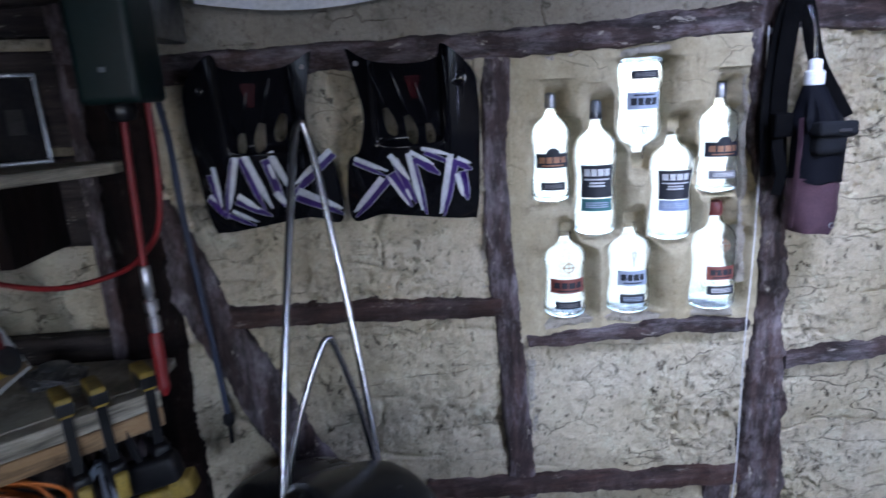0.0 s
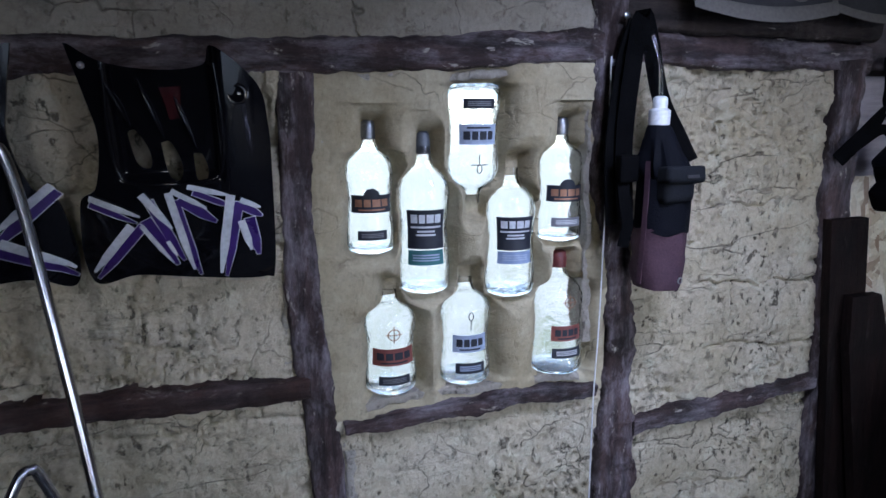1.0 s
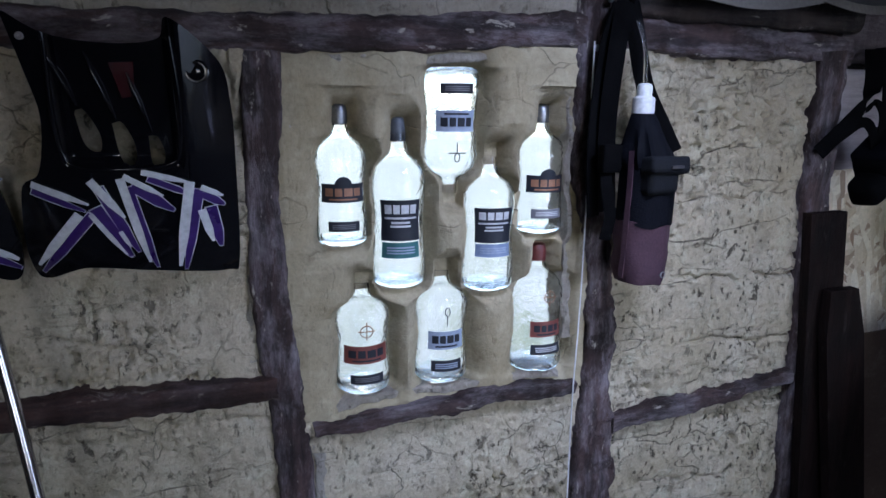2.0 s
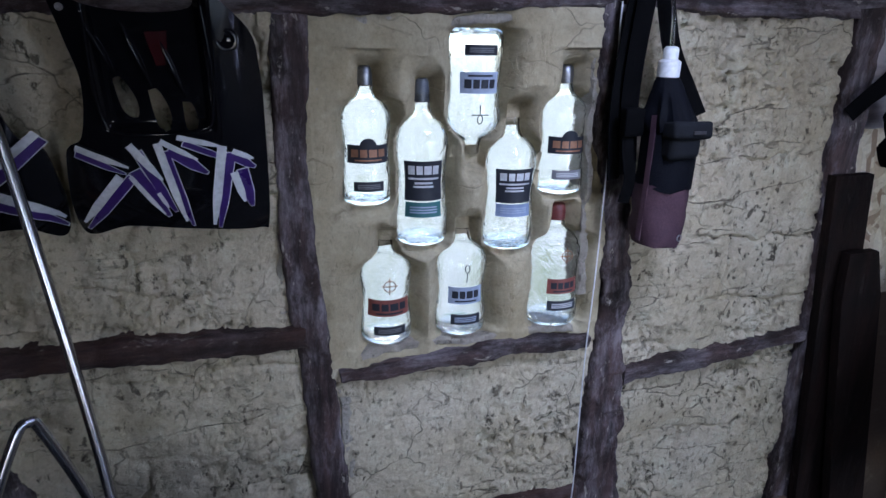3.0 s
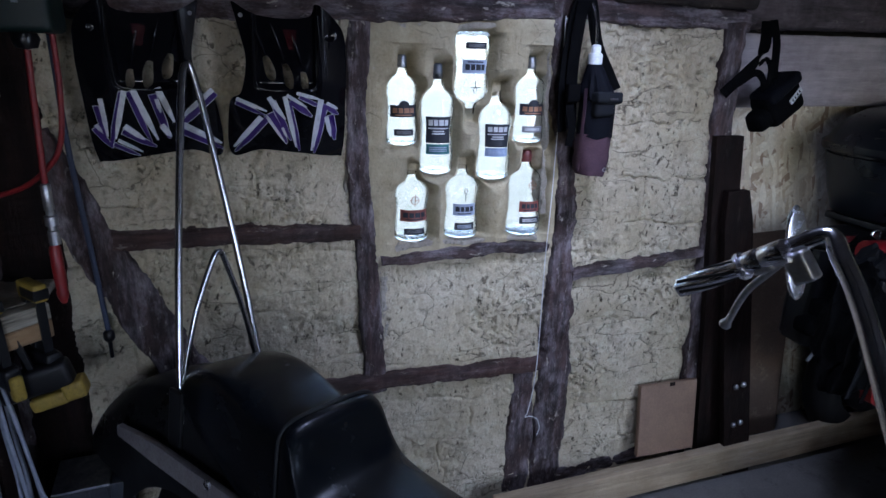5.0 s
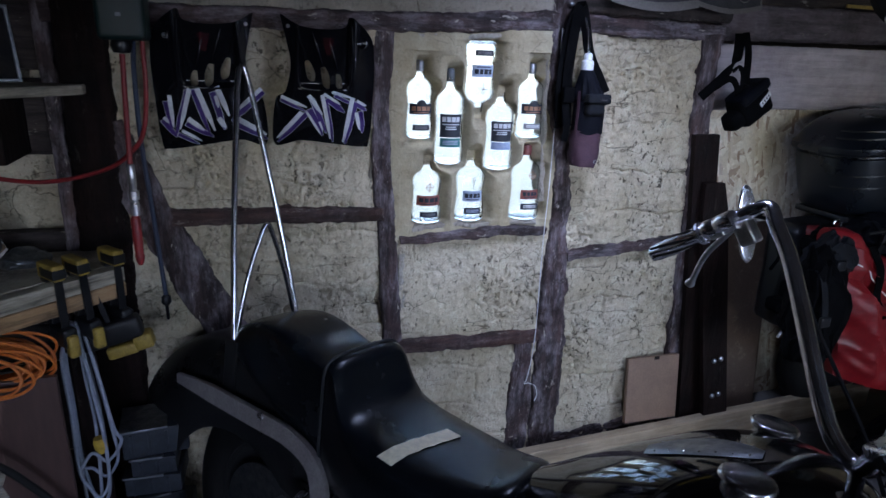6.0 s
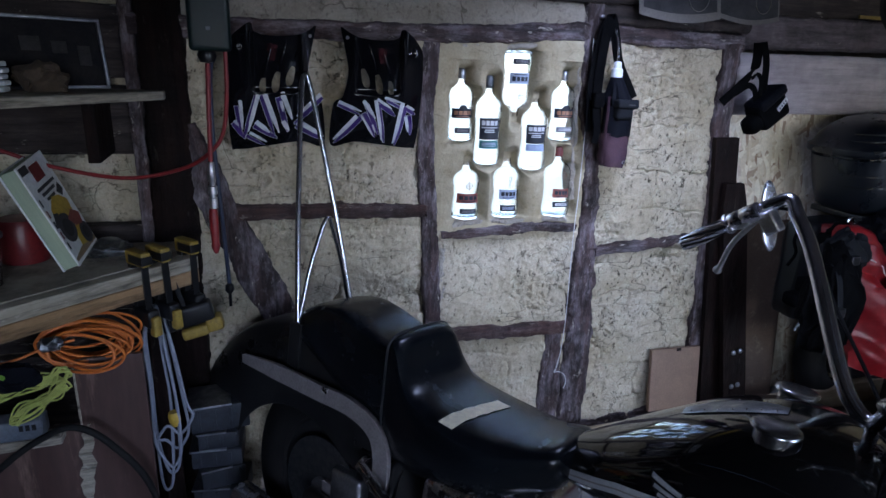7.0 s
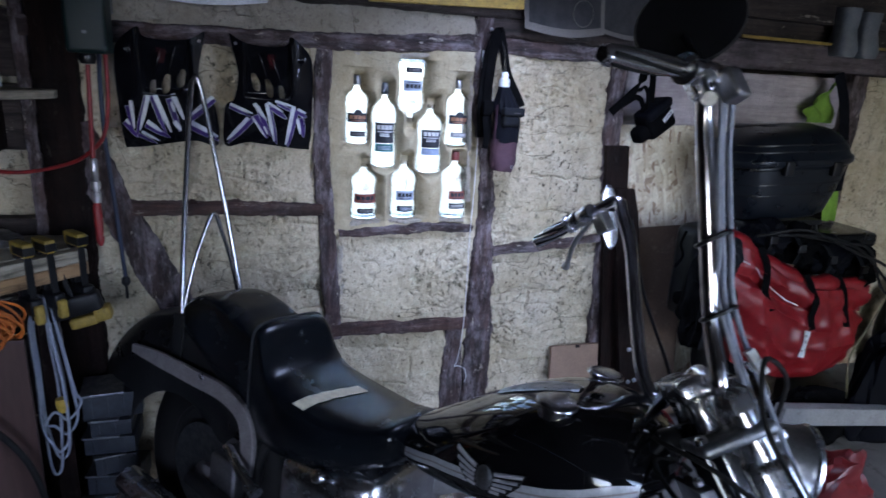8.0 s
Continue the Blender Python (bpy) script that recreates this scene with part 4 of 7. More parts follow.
    rim = [tuple(p) for p in spline([(shift + sx * x, skin_y(x, z) - 0.002, z) for x, z in ((-0.104, 1.530), (-0.108, 1.448), (-0.104, 1.396), (-0.088, 1.380), (-0.040, 1.377), (0.014, 1.381), (0.032, 1.398), (0.037, 1.463), (0.032, 1.540))], 40)]
    tube("vent_rim", rim, 0.0030, FAIRING, ob, "raised rim round the vent pocket", sides=8)
    v = [(shift + sx * x, 0.004 + skin_y(x, z) - 0.007, z) for x, z in ((-0.040, 1.508), (-0.012, 1.510), (-0.016, 1.468), (-0.030, 1.466))]
    raw("badge", v, [(0, 1, 2, 3)], FAIRING_RED, ob, "dark red patch")
    return ob


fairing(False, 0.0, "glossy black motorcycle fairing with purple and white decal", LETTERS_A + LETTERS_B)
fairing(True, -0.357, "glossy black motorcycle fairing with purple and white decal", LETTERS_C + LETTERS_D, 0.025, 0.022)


# ---- the cruiser motorcycle: own axes, x ahead, y to its left, z up from the rear tyre's foot ----
BIKE = Matrix.Translation((-0.242, -0.425, 0.0)) @ Matrix.Rotation(radians(-55.3), 4, "Z") @ Matrix.Rotation(radians(-8.0), 4, "X")
bike = thing("cruiser_motorcycle", "black cruiser motorcycle with tall chrome handlebars and sissy bar", "motorcycle", m=BIKE)

# the steering head: p ahead, q left, r up its axis, turned to the left
RAKE, TURNED = radians(37.6), radians(33.4)
HEAD = Matrix.Translation((1.258, 0, 0.925)) @ Matrix(((math.cos(RAKE), 0, -math.sin(RAKE), 0), (0, 1, 0, 0), (math.sin(RAKE), 0, math.cos(RAKE), 0), (0, 0, 0, 1))) \
    @ Matrix.Rotation(TURNED, 4, "Z")


def at_head(points):
    return [HEAD @ Vector(p) for p in points]


def right_side(p, q, r):
    """The right half of the bars as it stands, bent inwards and ahead."""
    s = max(0.0, min(1.0, (r + 0.02) / 0.15))
    return (p + 0.057 * s, q + 0.113 * s, r + 0.031 * s)


class Loft:
    """A body along x: rows of (x, half width, top, bottom, belt, power)."""

    def __init__(self, rows, off=0.0):
        self.rows, self.off = rows, off

    def row(self, x):
        R = self.rows
        x = max(R[0][0], min(R[-1][0], x))
        for k in range(len(R) - 1):
            if x <= R[k + 1][0]:
                t = (x - R[k][0]) / (R[k + 1][0] - R[k][0])
                p0, p1, p2, p3 = R[max(k - 1, 0)], R[k], R[k + 1], R[min(k + 2, len(R) - 1)]
                return [0.5 * (2 * b + (c - a) * t + (2 * a - 5 * b + 4 * c - d) * t * t + (3 * b - a - 3 * c + d) * t ** 3) for a, b, c, d in zip(p0, p1, p2, p3)]

    def at(self, x, ang, lift=0.0):
        _, w, zt, zb, zm, pw = self.row(x)
        c, s = math.cos(ang), math.sin(ang)
        e = 2 / pw
        y = math.copysign(abs(c) ** e, c) * (w + lift)
        z = zm + math.copysign(abs(s) ** e, s) * ((zt - zm) if s > 0 else (zm - zb)) + math.copysign(lift, s) * abs(s)
        return Vector((x, y + self.off, z))

    def top(self, x, y):
        _, w, zt, zb, zm, pw = self.row(x)
        return zm + (zt - zm) * max(0.0, 1 - min(1.0, abs(y - self.off) / w) ** pw) ** (1 / pw)

    def skin(self, name, material, parent, label="", n=40, sides=40):
        x0, x1 = self.rows[0][0], self.rows[-1][0]
        return rings(name, [[self.at(x0 + (x1 - x0) * i / n, 2 * math.pi * j / sides) for j in range(sides)] for i in range(n + 1)], material, parent, label)


def strip(name, pts, material, parent, label="", smooth=True):
    """A ribbon from rows of points."""
    n = len(pts[0])
    faces = [(i * n + j, i * n + j + 1, (i + 1) * n + j + 1, (i + 1) * n + j) for i in range(len(pts) - 1) for j in range(n - 1)]
    return raw(name, [p for r in pts for p in r], faces, material, parent, label, smooth)


def tyre_profile(R, w):
    out = []
    for k in range(15):
        a = -2.5 + 5.0 * k / 14
        out.append((R - w * 0.5 + w * 0.5 * math.cos(a) * (1.0 if abs(a) < 1.6 else 1.25), w * 0.54 * math.sin(a)))
    return out


def wheel(name, m, R, w, rim_r, disc=True):
    """Lathe bodies about the wheel's axle, which is z of m."""
    tyre = lathe(name, tyre_profile(R, w), RUBBER, bike, "black rubber tyre", m, 56, caps=False)
    lathe("rim", [(rim_r * 0.90, -w * 0.40), (rim_r, -w * 0.44), (rim_r * 1.02, -w * 0.38), (rim_r * 0.93, -w * 0.3), (rim_r * 0.93, w * 0.3), (rim_r * 1.02, w * 0.38),
                  (rim_r, w * 0.44), (rim_r * 0.90, w * 0.40)], FENDER_PAINT, tyre, "black painted rim", m, 48, caps=False)
    for z in (-0.445, 0.445):
        lathe("rim_edge", [(rim_r * 1.005, w * z), (rim_r * 1.025, w * z), (rim_r * 1.025, w * z * 0.97), (rim_r * 1.005, w * z * 0.97)], CHROME_DULL, tyre, "thin bright rim edge", m, 48, caps=False)
    lathe("wheel_disc", [(0.03, -0.05), (rim_r * 0.5, -0.035), (rim_r * 0.92, -w * 0.36), (rim_r * 0.92, w * 0.36), (rim_r * 0.5, 0.035), (0.03, 0.05)], FENDER_PAINT, tyre, "", m, 40)
    lathe("hub", [(0.001, -0.085), (0.03, -0.085), (0.035, -0.05), (0.035, 0.05), (0.03, 0.085), (0.001, 0.085)], CHROME_DULL, tyre, "", m, 24)
    if disc:
        for sgn in (-1,):
            lathe("brake_disc", [(0.075, sgn * 0.070), (0.145, sgn * 0.070), (0.145, sgn * 0.075), (0.075, sgn * 0.075)], STEEL, tyre, "perforated steel brake disc", m, 40)
    return tyre


ROLL = Matrix.Rotation(radians(-90), 4, "X")
wheel("rear_wheel", Matrix.Translation((0, 0, 0.318)) @ ROLL, 0.320, 0.140, 0.213)
wheel("front_wheel", HEAD @ Matrix.Translation((0.055, 0, -0.790)) @ ROLL, 0.318, 0.130, 0.205)
part("brake_caliper", box((0.06, -0.105, 0.30), (0.17, -0.060, 0.42), 0.014, 3), CHROME_DULL, bike, "chromed brake caliper", True)
part("caliper_bracket", box((0.02, -0.095, 0.29), (0.10, -0.075, 0.36), 0.006), STRUT_PAINT, bike, "", True)


def guard(name, cx, cz, R, half, a0, a1, material, m=None, label="", drop=0.05, n=36):
    """A mudguard: an arc with a rounded cross section and rolled sides."""
    loops = []
    for i in range(n + 1):
        a = a0 + (a1 - a0) * i / n
        o = Vector((math.cos(a), 0, math.sin(a)))
        end = 1.0 - 0.25 * max(0.0, abs(2 * i / n - 1) - 0.85) / 0.15
        loop = []
        for inner in (0, 1):
            for j in range(13):
                u = -1 + 2 * j / 12
                if inner:
                    u = -u
                y = math.copysign(min(1.0, abs(u) * 1.25), u) * (half - 0.004 * inner) * end
                sag = drop * max(0.0, (abs(u) - 0.62) / 0.38) ** 1.5 + 0.022 * u * u
                r = R - sag - 0.004 * inner
                p = Vector((cx, y, cz)) + o * r
                loop.append(m @ p if m is not None else p)
        loops.append(loop)
    return rings(name, loops, material, bike, label)


guard("rear_fender", -0.075, 0.245, 0.535, 0.115, radians(40), radians(188), FENDER_PAINT, label="wide black rear mudguard, dusty", drop=0.22)
guard("front_fender", 0.055, -0.790, 0.365, 0.085, radians(12), radians(158), BLACK_PAINT, HEAD, "black front mudguard", 0.05)

# mudguard struts, one each side, bending down to the frame
for sgn in (-1, 1):
    mid = spline([(-0.295, 0, 0.622), (-0.16, 0, 0.632), (0.02, 0, 0.637), (0.15, 0, 0.640), (0.235, 0, 0.612), (0.268, 0, 0.550), (0.270, 0, 0.460)], 34)
    loops = []
    for i, p in enumerate(mid):
        t = (mid[min(i + 1, 33)] - mid[max(i - 1, 0)]).normalized()
        nrm = Vector((-t.z, 0, t.x))
        h = (0.013 + 0.012 * min(1, i / 6)) * (1.0 if i < 24 else 1.05)
        y = sgn * (0.140 + 0.006 * i / 33)
        loops.append([p + nrm * h * a + Vector((0, y + sgn * b, 0)) for a, b in ((-1, 0.0), (-0.9, 0.008), (0.9, 0.008), (1, 0.0), (0.9, -0.006), (-0.9, -0.006))])
    rings("fender_strut", loops, STRUT_PAINT, bike, "brushed metal mudguard strut")
    lathe("strut_bolt", [(0.010, 0), (0.010, 0.006), (0.001, 0.008)], CHROME, bike, m=aim((0.06, sgn * 0.148, 0.655), (0, sgn, 0)), sides=6)

# passenger pegs
for sgn in (-1, 1):
    peg = tube("passenger_peg", [(0.225, sgn * 0.150, 0.540), (0.232, sgn * 0.180, 0.534), (0.305, sgn * 0.194, 0.508), (0.345, sgn * 0.200, 0.497), (0.347, sgn * 0.200, 0.496), (0.385, sgn * 0.206, 0.486)], [0.010, 0.013, 0.013, 0.013, 0.018, 0.017], CHROME, bike,
               "chrome folding foot peg")
    part("peg_pad", box((0.240, sgn * 0.192 - 0.008, 0.531), (0.305, sgn * 0.192 + 0.008, 0.5385), 0.004, m=Matrix.Translation((0.24, 0, 0.54)) @ Matrix.Rotation(radians(18), 4, "Y") @ Matrix.Translation((-0.24, 0, -0.54))), RUBBER, peg, "black rubber pad")

# seat: passenger pad and stepped rider's saddle
PILLION = Loft([(-0.130, 0.045, 0.775, 0.735, 0.755, 2.6), (-0.100, 0.080, 0.824, 0.715, 0.775, 3.0), (-0.02, 0.094, 0.860, 0.690, 0.815, 4.8), (0.05, 0.099, 0.870, 0.655, 0.828, 5.0),
                (0.12, 0.102, 0.858, 0.620, 0.815, 4.8), (0.19, 0.104, 0.838, 0.60, 0.798, 4.6), (0.25, 0.106, 0.830, 0.59, 0.788, 4.6), (0.262, 0.098, 0.818, 0.60, 0.768, 3.4)], -0.034)
SADDLE = Loft([(0.232, 0.100, 0.838, 0.59, 0.78, 3.6), (0.246, 0.117, 0.857, 0.560, 0.795, 4.4), (0.272, 0.122, 0.846, 0.535, 0.784, 4.4), (0.298, 0.128, 0.796, 0.525, 0.745, 3.9), (0.330, 0.136, 0.757, 0.525, 0.710, 3.5),
               (0.380, 0.147, 0.738, 0.535, 0.685, 3.3), (0.45, 0.154, 0.730, 0.552, 0.670, 3.1), (0.53, 0.150, 0.727, 0.575, 0.668, 3.0), (0.60, 0.132, 0.731, 0.600, 0.676, 3.0), (0.65, 0.112, 0.741, 0.625, 0.694, 3.2),
               (0.680, 0.100, 0.748, 0.640, 0.704, 3.4), (0.698, 0.088, 0.744, 0.655, 0.706, 3.2), (0.706, 0.06, 0.730, 0.67, 0.705, 2.8)], -0.026)
PILLION.skin("passenger_pad", LEATHER, bike, "black leather passenger pad")
SADDLE.skin("saddle", LEATHER, bike, "black leather stepped saddle, worn")
# piping along the step's edge
tube("piping", [SADDLE.at(0.2475, radians(-28 + 236 * k / 40), 0.002) for k in range(41)], 0.0032, LEATHER_TOP, bike, "stitched piping", sides=6)
# a strip of tape stuck across the rider's seat
rows = []
for i in range(15):
    y = -0.158 + 0.178 * i / 14
    wav = 0.0011 * math.sin(i * 1.7) + 0.0009 * math.sin(i * 4.1)
    rows.append([Vector((x, y, SADDLE.top(x, y) + 0.0022)) for x in [0.424 + 0.040 * i / 14 + wav + 0.038 * k / 4 for k in range(5)]])
strip("tape_strip", rows, TAPE, bike, "strip of yellowed masking tape")

# sissy bar: a tall pointed hoop and a short one within it, of round chrome bar
hoop = spline([(-0.100, -0.108, 0.700), (-0.117, -0.105, 0.780), (-0.176, -0.080, 1.02), (-0.246, -0.042, 1.30), (-0.272, -0.026, 1.410), (-0.280, -0.0105, 1.446), (-0.272, 0.006, 1.410), (-0.246, 0.027, 1.30),
               (-0.176, 0.070, 1.02), (-0.117, 0.098, 0.780), (-0.100, 0.102, 0.700)], 80)
tube("sissy_bar", hoop, 0.0078, CHROME_BAR, bike, "tall pointed chrome sissy bar", sides=12)
inner = spline([(-0.116, -0.100, 0.790), (-0.122, -0.072, 0.93), (-0.126, -0.034, 1.045), (-0.127, -0.018, 1.062), (-0.127, -0.004, 1.045), (-0.124, 0.045, 0.93), (-0.118, 0.090, 0.790)], 50)
tube("inner_hoop", inner, 0.0065, CHROME_BAR, bike, "short chrome hoop within the sissy bar", sides=10)
for sgn in (-1, 1):
    part("sissy_plate", box((-0.130, sgn * 0.118 - 0.005, 0.640), (-0.085, sgn * 0.118 + 0.005, 0.780), 0.004), FENDER_PAINT, bike)

# fuel tank with two caps, dash, side band and winged badge
TANK = Loft([(0.640, 0.030, 0.705, 0.662, 0.680, 2.0), (0.690, 0.070, 0.750, 0.650, 0.690, 2.1), (0.770, 0.118, 0.806, 0.655, 0.716, 2.2), (0.860, 0.158, 0.866, 0.672, 0.750, 2.3), (0.950, 0.184, 0.914, 0.695, 0.780, 2.7),
             (1.040, 0.194, 0.940, 0.722, 0.805, 2.9), (1.120, 0.188, 0.940, 0.752, 0.826, 2.8), (1.180, 0.166, 0.926, 0.786, 0.842, 2.3), (1.220, 0.125, 0.892, 0.815, 0.852, 2.2), (1.240, 0.070, 0.868, 0.840, 0.854, 2.0)])
tank = TANK.skin("fuel_tank", BLACK_PAINT, bike, "glossy black teardrop fuel tank", 60, 60)
BAND_LINE = [(0.655, 0.672), (0.70, 0.690), (0.75, 0.712), (0.82, 0.742), (0.90, 0.766), (1.0, 0.790), (1.08, 0.812), (1.14, 0.834), (1.18, 0.852), (1.222, 0.862)]


def band_height(x):
    for (a, b), (c, d) in zip(BAND_LINE, BAND_LINE[1:]):
        if x <= c:
            return b + (d - b) * (x - a) / (c - a)
    return BAND_LINE[-1][1]


def tank_side(x, z, sgn, lift):
    """A point on the tank's flank at a height."""
    _, w, zt, zb, zm, pw = TANK.row(x)
    h = (zt - zm) if z > zm else (zm - zb)
    return Vector((x, sgn * (w * max(0.0, 1 - min(0.98, abs(z - zm) / h) ** pw) ** (1 / pw) + lift), z))


for sgn in (-1, 1):
    for name, half, lift, matl, words in (("side_band", 0.011, 0.0016, BAND, "silver painted band"), ("pin_line", 0.0018, 0.0026, STRUT_PAINT, "")):
        rows = []
        for i in range(61):
            x = 0.665 + (1.212 - 0.665) * i / 60
            grow = half * (1.0 + 0.35 * max(0.0, (x - 0.9) / 0.2) - 1.0 * max(0.0, (x - 1.17) / 0.06)) if name == "side_band" else half
            rows.append([tank_side(x, band_height(x) + grow * k, sgn, lift) for k in (-1, -0.5, 0, 0.5, 1)])
        strip(name, rows, matl, tank, words)

    # the badge: a dark backing with raised feathers and a shield, following the flank
    def on_tank(u, v, lift):
        return tank_side(0.960 + 0.8 * u, 0.794 + 0.8 * v + 0.10 * u, sgn, lift)
    wing = [(0.024, 0.012), (0.060, 0.020), (0.100, 0.034), (0.094, 0.010), (0.078, -0.008), (0.056, -0.022), (0.034, -0.034)]
    for side in (-1, 1):
        back = [[on_tank(side * (u0 + (u1 - u0) * k / 6), v0 + (v1 - v0) * k / 6, 0.003) for k in range(7)] for (u0, v0), (u1, v1) in (((0.020, 0.020), (0.106, 0.038)), ((0.020, 0.0), (0.092, 0.006)), ((0.018, -0.022), (0.066, -0.022)), ((0.010, -0.042), (0.036, -0.042)))]
        strip("wing_backing", back, BLACK_PLASTIC, tank)
        for (u0, v0), (u1, v1), half in (((0.026, 0.013), (0.098, 0.030), 0.0052), ((0.026, 0.000), (0.088, 0.012), 0.0042), ((0.026, -0.011), (0.076, -0.003), 0.0040), ((0.024, -0.021), (0.062, -0.016), 0.0038), ((0.020, -0.031), (0.046, -0.028), 0.0036)):
            pts = []
            for k in range(9):
                u, v = side * (u0 + (u1 - u0) * k / 8), v0 + (v1 - v0) * k / 8
                pts.append([on_tank(u, v - half, 0.0035), on_tank(u, v - half * 0.6, 0.006), on_tank(u, v + half * 0.6, 0.006), on_tank(u, v + half, 0.0035)])
            strip("wing_feather", pts, BADGE, tank, "cast silver badge feather")
    shield = [[on_tank(0.024 * math.cos(2 * math.pi * k / 20) * q, -0.004 + 0.030 * math.sin(2 * math.pi * k / 20) * q, 0.011 - 0.006 * q * q) for k in range(21)] for q in (0.02, 0.35, 0.7, 0.9, 1.0)]
    strip("badge_shield", shield, STEEL, tank, "round cast badge")
    # rear tank corner marker
    part("tank_tag", box((0.652, sgn * 0.052 - 0.006, 0.655), (0.668, sgn * 0.052 + 0.006, 0.675), 0.003), RED_RUBBER, tank, "small red tag")
for y, z in ((-0.112, 0.929), (0.134, 0.922)):
    cap = lathe("tank_cap", [(0.031, -0.016), (0.031, 0.004), (0.037, 0.006), (0.039, 0.008), (0.038, 0.012), (0.034, 0.0145), (0.030, 0.015), (0.018, 0.016), (0.001, 0.0165)], CHROME_BAR, bike, "round chrome filler cap",
                aim((1.040, y, z + 0.004), (0.03, 0.15 * y, 1)), 36)
rows = []
for i in range(25):
    t = i / 24
    x = 0.880 + 0.165 * t
    half = 0.037 * math.sin(math.pi * (0.12 + 0.80 * t)) ** 0.6
    rows.append([Vector((x, -0.012 + half * k / 4, TANK.top(x, 0.0) + 0.005 - 0.004 * abs(k / 4) ** 3)) for k in range(-4, 5)])
dash = strip("tank_console", rows, STEEL, bike, "studded grey tank console")
for i in range(7):
    for sgn in (-1, 1):
        t = 0.1 + 0.8 * i / 6
        x = 0.880 + 0.165 * t
        half = 0.030 * math.sin(math.pi * (0.12 + 0.80 * t)) ** 0.6
        lathe("stud", [(0.0018, 0), (0.0015, 0.0012), (0.0004, 0.0016)], CHROME, dash, m=aim((x, -0.012 + sgn * half, TANK.top(x, 0) + 0.004), (0, 0, 1)), sides=8)

# oil tank, battery cover and engine under them
OIL = Loft([(0.38, 0.12, 0.575, 0.40, 0.48, 4.0), (0.40, 0.150, 0.590, 0.37, 0.48, 4.5), (0.50, 0.165, 0.605, 0.36, 0.48, 5.0), (0.60, 0.160, 0.615, 0.37, 0.48, 5.0), (0.66, 0.14, 0.610, 0.39, 0.48, 4.5), (0.675, 0.11, 0.59, 0.41, 0.48, 4.0)])
OIL.skin("oil_tank", CHROME, bike, "chromed horseshoe oil tank", 24, 36)
lathe("oil_bolt", [(0.016, 0), (0.016, 0.008), (0.011, 0.012), (0.001, 0.013)], CHROME, bike, m=aim((0.545, -0.170, 0.592), (0, -1, 0.5)), sides=18)
part("crankcase", box((0.66, -0.13, 0.17), (1.08, 0.13, 0.40), 0.04, 4), STEEL, bike, "grey engine crankcase", True)
part("gearbox", box((0.36, -0.12, 0.18), (0.68, 0.14, 0.36), 0.04, 4), STEEL, bike, "", True)
lathe("cam_cover", [(0.001, 0), (0.10, 0), (0.10, 0.02), (0.085, 0.03), (0.001, 0.033)], CHROME, bike, "round chrome cam cover", aim((0.87, -0.13, 0.29), (0, -1, 0)), 36)
part("primary_cover", box((0.40, 0.13, 0.19), (1.02, 0.19, 0.37), 0.05, 5), CHROME, bike, "long chrome primary cover", True)
for lean in (-22, 22):
    base = Vector((0.87, 0, 0.38))
    up = Vector((math.sin(radians(lean)), 0, math.cos(radians(lean))))
    prof = [(0.055, 0.0)]
    for k in range(9):
        z = 0.015 + k * 0.014
        prof += [(0.060, z), (0.086, z + 0.001), (0.086, z + 0.006), (0.060, z + 0.007)]
    cyl = lathe("cylinder", prof + [(0.06, 0.15)], BLACK_PLASTIC, bike, "finned black cylinder", aim(base, up), 32)
    lathe("rocker_cover", [(0.001, 0.15), (0.08, 0.15), (0.08, 0.19), (0.065, 0.205), (0.001, 0.207)], CHROME, cyl, "chrome rocker cover", aim(base, up), 28)
lathe("air_cleaner", [(0.001, 0), (0.085, 0), (0.09, 0.02), (0.085, 0.05), (0.05, 0.062), (0.001, 0.065)], CHROME, bike, "round chrome air cleaner cover", aim((0.86, -0.14, 0.53), (0, -1, 0)), 36)
for k, (x, dz) in enumerate(((0.79, 0.0), (0.97, -0.06))):
    tube("exhaust_pipe", [(x, -0.09, 0.48), (x + 0.05, -0.17, 0.44), (x + 0.02, -0.20, 0.32), (x - 0.15, -0.20, 0.24 + dz * 0.3), (0.35, -0.19, 0.235 + dz), (-0.20, -0.19, 0.25 + dz)],
         [0.022] * 22 + [0.040] * 26, CHROME, bike, "long chrome exhaust", 48, 14)
for sgn in (-1, 1):
    tube("frame_rail", [(1.20, sgn * 0.03, 0.86), (1.12, sgn * 0.10, 0.50), (1.06, sgn * 0.13, 0.17), (0.6, sgn * 0.14, 0.14), (0.33, sgn * 0.14, 0.25), (0.29, sgn * 0.125, 0.50), (0.35, sgn * 0.10, 0.60)], 0.017, FENDER_PAINT, bike, "black frame tube", 46)
    tube("swing_arm", [(0.36, sgn * 0.12, 0.30), (0.15, sgn * 0.125, 0.315), (0.0, sgn * 0.12, 0.318)], 0.022, FENDER_PAINT, bike, "", 10)
tube("backbone", [(0.35, 0, 0.60), (0.7, 0, 0.68), (1.05, 0, 0.80), (1.25, 0, 0.93)], 0.022, FENDER_PAINT, bike, "", 14)
tube("side_stand", [(0.75, 0.14, 0.17), (0.79, 0.22, 0.09), (0.80, 0.285, 0.034)], 0.011, CHROME_DULL, bike, "side stand, folded out", 10)
# tail lamp and plate holder behind
lathe("tail_lamp", [(0.001, 0), (0.045, 0), (0.045, 0.03), (0.03, 0.042), (0.001, 0.045)], RED_PLASTIC, bike, "round red tail lamp", aim((-0.590, 0, 0.47), (-1, 0, 0.1)), 24)

